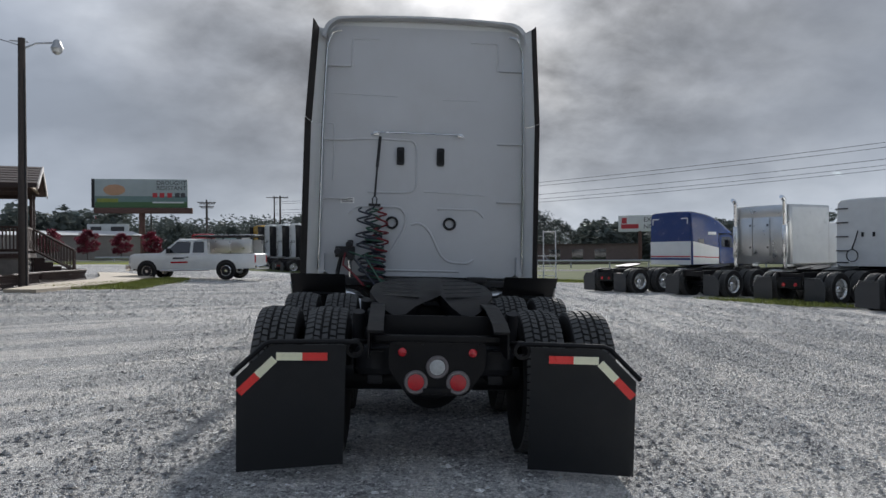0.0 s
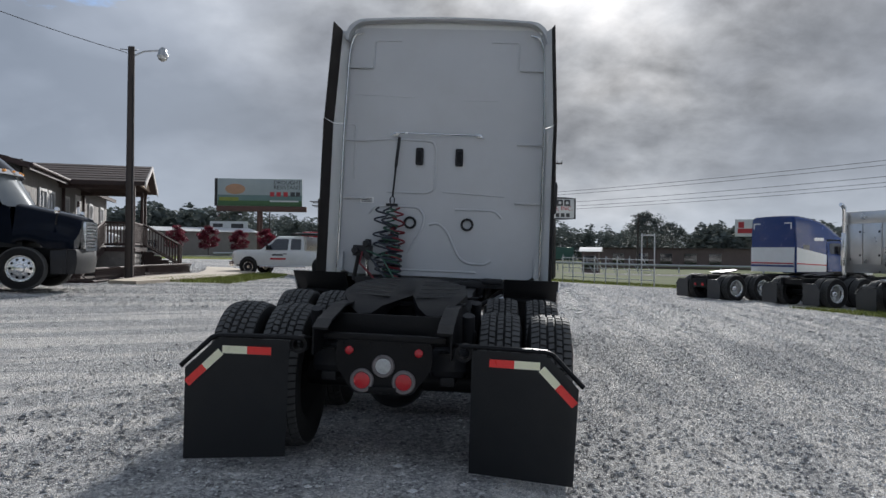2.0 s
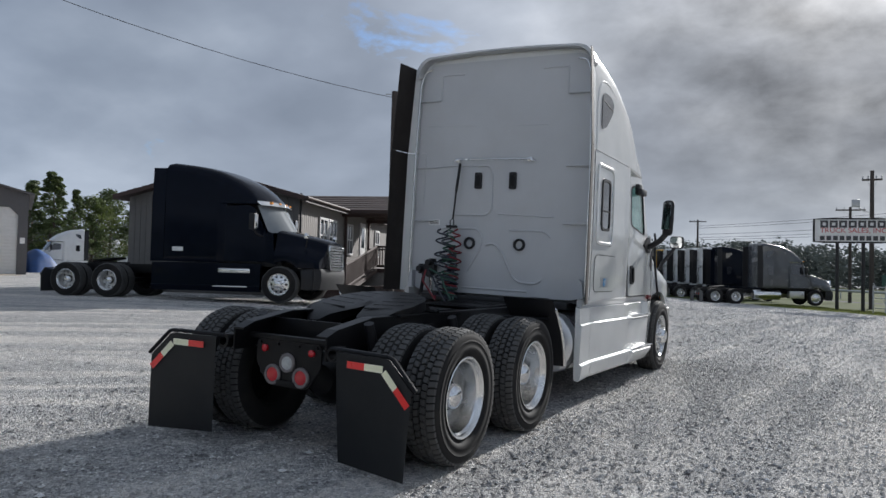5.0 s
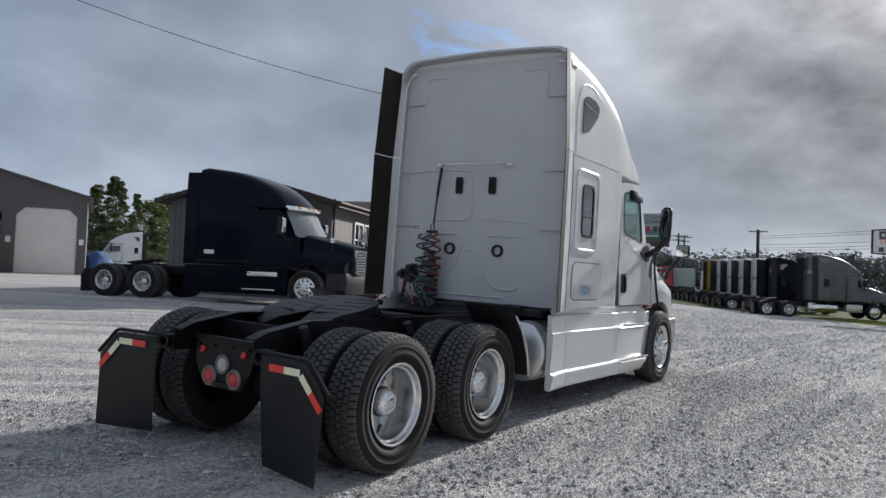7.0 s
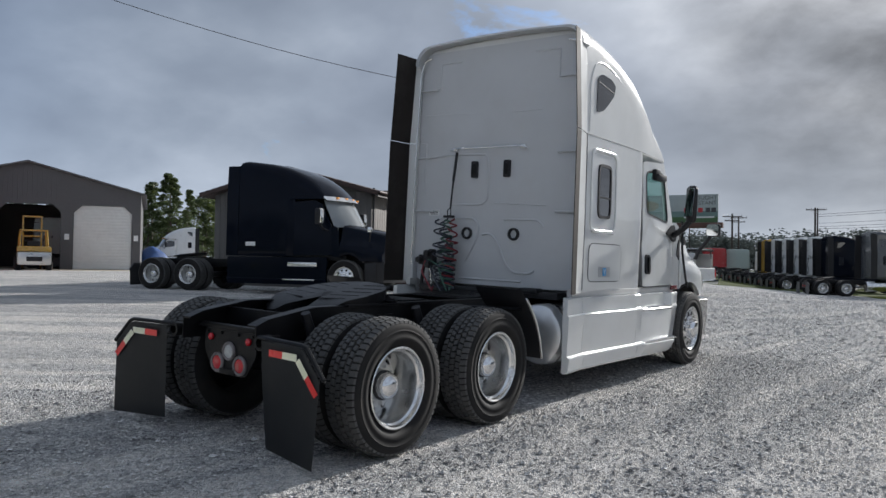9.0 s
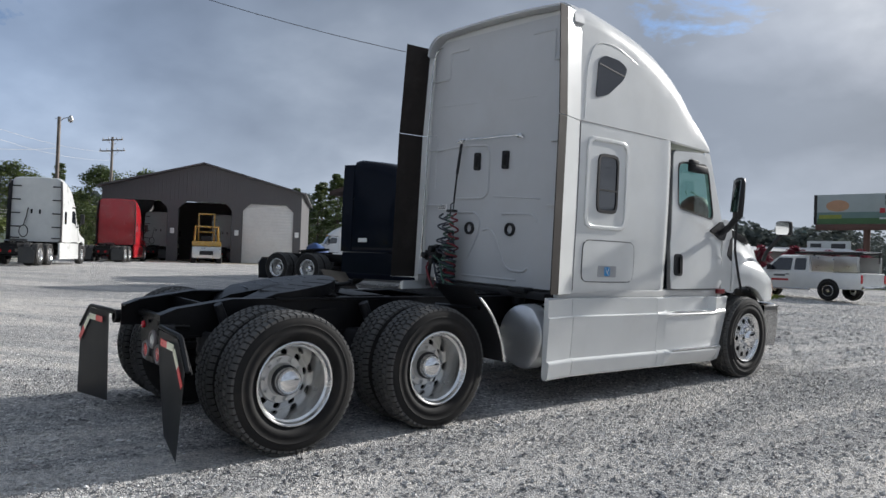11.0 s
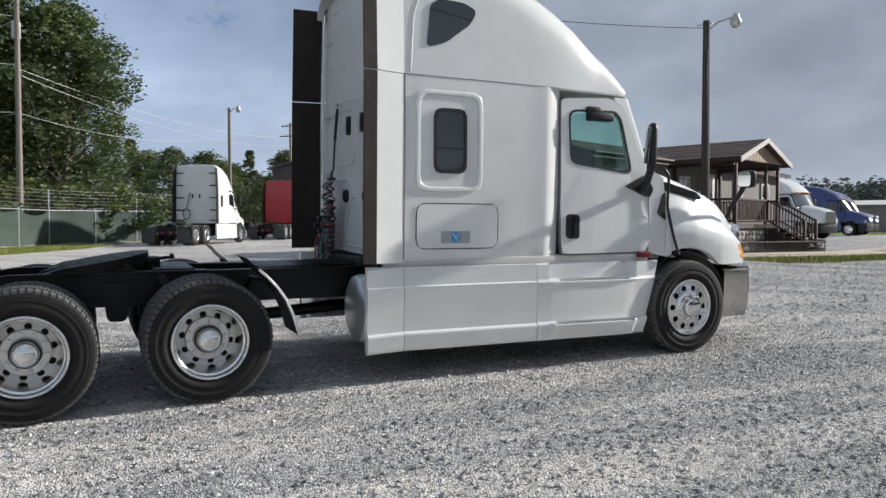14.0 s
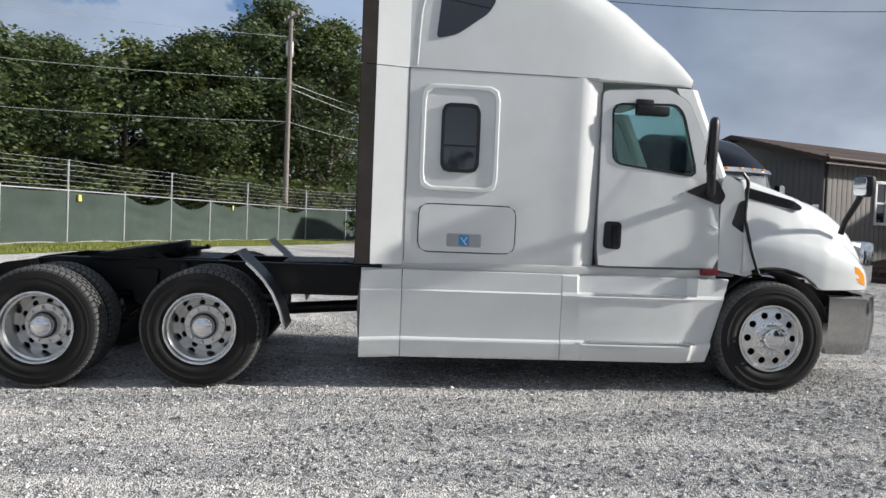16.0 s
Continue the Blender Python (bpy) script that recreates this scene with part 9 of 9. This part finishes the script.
def shed(name, x, y, z, w, d, h, rise, az, wall_mat, roof_mat, label, doors=()):
    b = thing(name, label, "building", m=pose(x, y, z, 0, 0, az))
    part("wall", a_box(-w / 2, w / 2, 0, d, -0.5, h), wall_mat, b)
    r = bmesh.new()
    slab(r, [(-0.4, h - 0.05), (d / 2, h + rise), (d + 0.4, h - 0.05), (d / 2, h + rise - 0.15)], -w / 2 - 0.4, w + 0.8, lambda u, v, t: (t, u, v))
    part("roof", r, roof_mat, b)
    for s in (-1, 1) if rise > 0 else ():
        part("gable", slab(bmesh.new(), [(0, h - 0.01), (d, h - 0.01), (d / 2, h + rise - 0.12)], s * w / 2, -0.05 * s, lambda u, v, t: (t, u, v)), wall_mat, b)
    for x0, x1, z0, z1, mat in doors:
        part("opening", a_box(x0, x1, -0.06, 0.02, z0, z1), mat, b)
    return b


shed("metal_hall", -50, 94, 0.45, 34, 12, 3.6, 0.7, 33, HALL_WALL, WHITE_ROOF, "long low tan building with a white metal roof", tuple((-8 + 5 * k, -6.8 + 5 * k, 0.8, 2.2, DARK_PANE) for k in range(3)))
shed("roadside_shop", 30, 128, -0.9, 26, 14, 3.4, -0.4, -8, BRICK, ASPHALT, "low brick shop beyond the highway", tuple((-11 + 4 * k, -9 + 4 * k, 0.6, 2.4, DARK_PANE) for k in range(5)))
shed("canopy_shop", 11.0, 90, -0.9, 2.0, 4, 2.6, 0.5, -10, BRICK, WHITE_ROOF, "small roadside shop with a pale canopy roof", ((-0.7, 0.7, 0.3, 2.0, DARK_PANE),))
shed("far_shed", -92, 78, 0.6, 22, 12, 3.6, 1.4, 20, SIGN_WHITE, WHITE_ROOF, "white metal shed far behind the garage", ((-4, 0, 0, 3, DARK_PANE),))
tp = thing("tarp_heap", "blue tarpaulin thrown over a heap by the garage", "tarpaulin", m=pose(-56.8, 34.3, gz(-56, 34)))
part("cover", grid(bmesh.new(), 12, 12, lambda u, v: ((u - 0.5) * 3.4, (v - 0.5) * 2.8, 1.9 * max(0, math.sin(math.pi * u) * math.sin(math.pi * v)) ** 0.5 * (1 + 0.15 * noise.noise(Vector((u * 5, v * 5, 3)))))), BLUE_TARP, tp)


def water_tower():
    t = thing("water_tower", "huge round water tower painted like a peach", "water tower", m=pose(-245, 403, 0))
    bm = bmesh.new()
    bmesh.ops.create_uvsphere(bm, u_segments=48, v_segments=28, radius=1)
    for v in bm.verts:
        a = math.atan2(v.co.y, v.co.x)
        cleft = 1 - 0.05 * math.exp(-((a + 1.0) / 0.12) ** 2) * (1 - v.co.z ** 4)
        v.co = Vector((v.co.x * 9.2 * cleft, v.co.y * 9.2 * cleft, 35.6 + v.co.z * 8.8))
    part("tank", bm, PEACH, t, "peach-coloured ball tank", 60)
    part("stem", lathe(bmesh.new(), [(4.2, 0), (3.0, 6), (2.7, 20), (3.4, 27.5)], 24, "z"), PEACH, t)
    bm = bmesh.new()
    grid(bm, 14, 4, lambda u, v: (-1 + 9 * u, -4.0 - 3.4 * math.sin(math.pi * u * 0.8) + 2.6 * (v - 0.5) * math.sin(math.pi * u), 46.2 - 4.6 * u * u + 0.4 * math.sin(math.pi * v)))
    part("leaf", bm, SIGN_GREEN, t, "painted metal leaf on the tank")
    part("stalk", tube(bmesh.new(), [(-3.6, -3, 44.6), (-4.0, -3, 46), (-4.8, -3, 47)], 0.22), SIGN_GREEN, t)


water_tower()

# ---- trees ----


def leaf_mesh(clusters, per, size, seed, mats, share=0.25):
    """Many small bent leaf sprays scattered over clumps (centre, radii)."""
    rng = np.random.default_rng(seed)
    k = len(clusters)
    unit = lambda p: p / (np.linalg.norm(p, axis=1)[:, None] + 1e-6)
    c, r = (np.repeat(np.array([q[i] for q in clusters], float), per, axis=0) for i in (0, 1))
    n = unit(rng.normal(size=(k * per, 3)))
    q = c + n * rng.uniform(0.5, 1.05, (k * per, 1)) * r
    u = unit(np.cross(n + 0.7 * rng.normal(size=n.shape), (0.1, 0.2, 1.0)))
    w = unit(np.cross(u, n + 0.5 * rng.normal(size=n.shape)))
    s = size * rng.uniform(0.6, 1.35, (k * per, 1))
    verts = np.stack([q - u * s, q + w * s * 0.55 + n * s * 0.15, q + u * s, q - w * s * 0.5], 1).reshape(-1, 3)
    me = bpy.data.meshes.new("leaves")
    me.from_pydata(verts.tolist(), [], np.arange(k * per * 4).reshape(-1, 4).tolist())
    for m in mats:
        me.materials.append(m)
    me.polygons.foreach_set("material_index", np.repeat(rng.random(k) < share, per).astype(np.int32))
    return me


def tree_parts(seed, h, crown_r, crown_base, n_clumps, per, size, mats, trunk_r=0.28, share=0.25, cone=False):
    rng = random.Random(seed)
    bm = bmesh.new()
    trunk = [(0, 0, -0.3), (rng.uniform(-0.15, 0.15), rng.uniform(-0.15, 0.15), h * 0.25), (rng.uniform(-0.4, 0.4), rng.uniform(-0.4, 0.4), h * 0.55), (rng.uniform(-0.5, 0.5), rng.uniform(-0.5, 0.5), h * 0.86)]
    for a, b, r0, r1 in zip(trunk, trunk[1:], (1, 0.72, 0.45), (0.72, 0.45, 0.12)):
        rod(bm, a, b, trunk_r * r0, trunk_r * r1, 9)
    clusters = []
    for k in range(n_clumps):
        t = rng.random() ** 0.8
        z = crown_base + (h - crown_base) * t
        prof = 1.05 - 0.95 * t if cone else math.sin(math.pi * min(1, 0.18 + 0.82 * t)) ** 0.6
        rr = crown_r * prof * math.sqrt(rng.uniform(0.15, 1))
        a = rng.uniform(0, 6.283)
        c = (rr * math.cos(a), rr * math.sin(a), z)
        s = rng.uniform(0.55, 1.15) * crown_r * (0.34 - (0.20 * t if cone else 0.0))
        clusters.append((c, (s, s, s * 0.75)))
        if k % 3 == 0:
            zb = max(h * 0.2, z - rr * 0.7)
            f = zb / h
            rod(bm, (0, 0, min(zb, h * 0.8)), (c[0] * 0.9, c[1] * 0.9, z), trunk_r * 0.3 * (1.1 - f), 0.025, 6)
    return finish(bm), leaf_mesh(clusters, per, size, seed, mats, share)


def tree_kind(key, *a, **k):
    if key not in CACHE:
        CACHE[key] = tree_parts(*a, **k)
    return CACHE[key]


def plant(x, y, kind, label, group, scale=1.0, turn=0.0, wide=1.0, name="tree"):
    trunk, leaves = CACHE[kind]
    t = thing(name, label, "tree", group, pose(x, y, gz(x, y), 0, 0, turn) @ Matrix.Diagonal((scale * wide, scale * wide, scale, 1)))
    sub("trunk", trunk, BARK, t)
    ob = new("crown", leaves)
    ob.parent = t
    return t


tree_kind("oak_a", 1, 13.5, 4.6, 2.2, 120, 190, 0.14, (LEAF, LEAF_YOUNG), 0.30)
tree_kind("oak_b", 2, 14.5, 4.2, 2.6, 120, 190, 0.14, (LEAF, LEAF_YOUNG), 0.32, 0.15)
tree_kind("oak_c", 3, 12.0, 4.4, 1.6, 75, 100, 0.19, (LEAF, LEAF_YOUNG), 0.26, 0.4)
tree_kind("oak_d", 7, 14.0, 4.3, 2.4, 80, 95, 0.20, (LEAF, LEAF_YOUNG), 0.3, 0.2)
tree_kind("far_oak", 3, 12.0, 4.4, 1.6, 75, 100, 0.19, (LEAF_HAZE, LEAF_HAZE), 0.26)
tree_kind("pine", 4, 13.0, 2.6, 2.4, 80, 70, 0.16, (LEAF, LEAF_YOUNG), 0.2, 0.1, True)
tree_kind("myrtle", 5, 3.9, 1.5, 1.3, 40, 130, 0.11, (LEAF_RED, LEAF_RED), 0.08)
tree_kind("shrub", 6, 2.6, 1.9, 0.2, 20, 70, 0.12, (LEAF_YOUNG, LEAF), 0.05)
rng = random.Random(12)
for k, (x, y, kind, s) in enumerate(((-46.6, -0.6, "oak_b", 1.06), (-50.5, 0.6, "oak_a", 0.88), (-46.5, -4.6, "oak_b", 1.16), (-44.0, -8.5, "oak_a", 0.98), (-46.5, -10.0, "oak_b", 0.95), (-42.0, -13.0, "oak_c", 1.02), (-41.5, -17.0, "oak_a", 0.88), (-38.0, -20.0, "oak_d", 0.86), (-36.5, -25.0, "oak_c", 0.95), (-34.0, -30.0, "oak_d", 0.8), (-47.0, -15.0, "oak_d", 0.86), (-52.0, -5.0, "oak_d", 1.05), (-50.0, -13.0, "oak_d", 0.92), (-47.0, -21.0, "oak_d", 0.9), (-43.0, -29.0, "oak_d", 1.0), (-58.0, -4.0, "oak_c", 1.2), (-57.0, -10.0, "oak_d", 1.0), (-52.0, -24.0, "oak_c", 1.2))):
    plant(x, y, kind, "tall leafy broadleaf tree behind the fence", "trees behind the fence", s * 0.96, rng.uniform(0, 360), rng.uniform(0.9, 1.08))
for k in range(16):
    x, y = -42.0 + rng.uniform(-2, 2) + 0.35 * k, 4.5 - 2.4 * k
    plant(x, y, "shrub", "bushy undergrowth along the fence", "undergrowth", rng.uniform(0.9, 1.5), rng.uniform(0, 360), 1.2, "shrub")
for k in range(26):
    a = radians(-86 + 1.35 * k)
    d = rng.uniform(82, 112)
    if -70 < -86 + 1.35 * k < -58:  # open sky over the garage
        continue
    plant(6 + d * math.sin(a), -1 + d * math.cos(a), ("pine", "oak_c", "oak_d")[k % 3], "woodland tree behind the garage", "trees behind the garage", rng.uniform(0.55, 0.8), rng.uniform(0, 360), 1.1)
for x, y, s in ((-77.7, 46.9, 0.74), (-78.0, 49.5, 0.86), (-75.2, 48.5, 0.8), (-82.0, 50.0, 0.8), (-74.0, 52.0, 0.5), (-85, 57, 0.55), (-80, 45, 0.7)):
    plant(x, y, "pine", "pine standing behind the garage", "trees behind the garage", s, rng.uniform(0, 360), 1.25)
for x, y in ((-43.1, 92.4), (-38.5, 92.1), (-34.3, 91.9), (-30.6, 91.6), (-54, 93.6), (-60, 95)):
    plant(x, y, "myrtle", "crepe myrtle with crimson blossom", "crepe myrtles", rng.uniform(0.82, 0.98), rng.uniform(0, 360), 1.0)


def far_woods(name, rows, seed, size, mat, label, per=26):
    """A band of distant woodland made of many leaf clumps; rows of azimuth, distance and tree height."""
    rg = random.Random(seed)
    clusters = []
    for az0, az1, d0, d1, h0, h1, n in rows:
        for k in range(n):
            t = rg.random()
            a = radians(az0 + (az1 - az0) * t)
            d = rg.uniform(d0, d1)
            h = (h0 + (h1 - h0) * t) * rg.uniform(0.72, 1.1)
            x, y = 4 + d * math.sin(a), d * math.cos(a)
            r = h * rg.uniform(0.16, 0.3)
            for zf in (0.15, 0.4, 0.62, 0.82):
                s = r * (1.25 - 0.55 * zf)
                clusters.append(((x + rg.uniform(-r, r) * 0.5, y + rg.uniform(-r, r) * 0.5, gz(x, y) + h * zf), (s, s, h * 0.16)))
    me = leaf_mesh(clusters, per, size, seed, (mat, mat), 0)
    tagged(new(name, me), label, "woods", kind="stuff")


far_woods("far_woods", [(-34, -17, 260, 330, 13.5, 14.5, 160), (-17, -4, 260, 330, 13.5, 15, 150), (-4, 12, 250, 330, 14.5, 11.5, 170), (12, 26, 160, 210, 9, 9.5, 120), (-34, -22, 130, 170, 9, 8.5, 70), (26, 60, 160, 220, 10, 11, 90), (-60, -34, 180, 240, 11, 12, 120)], 31, 0.6, LEAF_HAZE, "wooded ridge in the distance, leaves tinted for haze", 46)
far_woods("far_woods", [(-100, -60, 120, 150, 9, 11, 130), (-190, -100, 90, 140, 12, 13, 120), (60, 170, 120, 180, 10, 12, 120)], 33, 0.9, LEAF_HAZE, "distant woodland round the yard", 22)
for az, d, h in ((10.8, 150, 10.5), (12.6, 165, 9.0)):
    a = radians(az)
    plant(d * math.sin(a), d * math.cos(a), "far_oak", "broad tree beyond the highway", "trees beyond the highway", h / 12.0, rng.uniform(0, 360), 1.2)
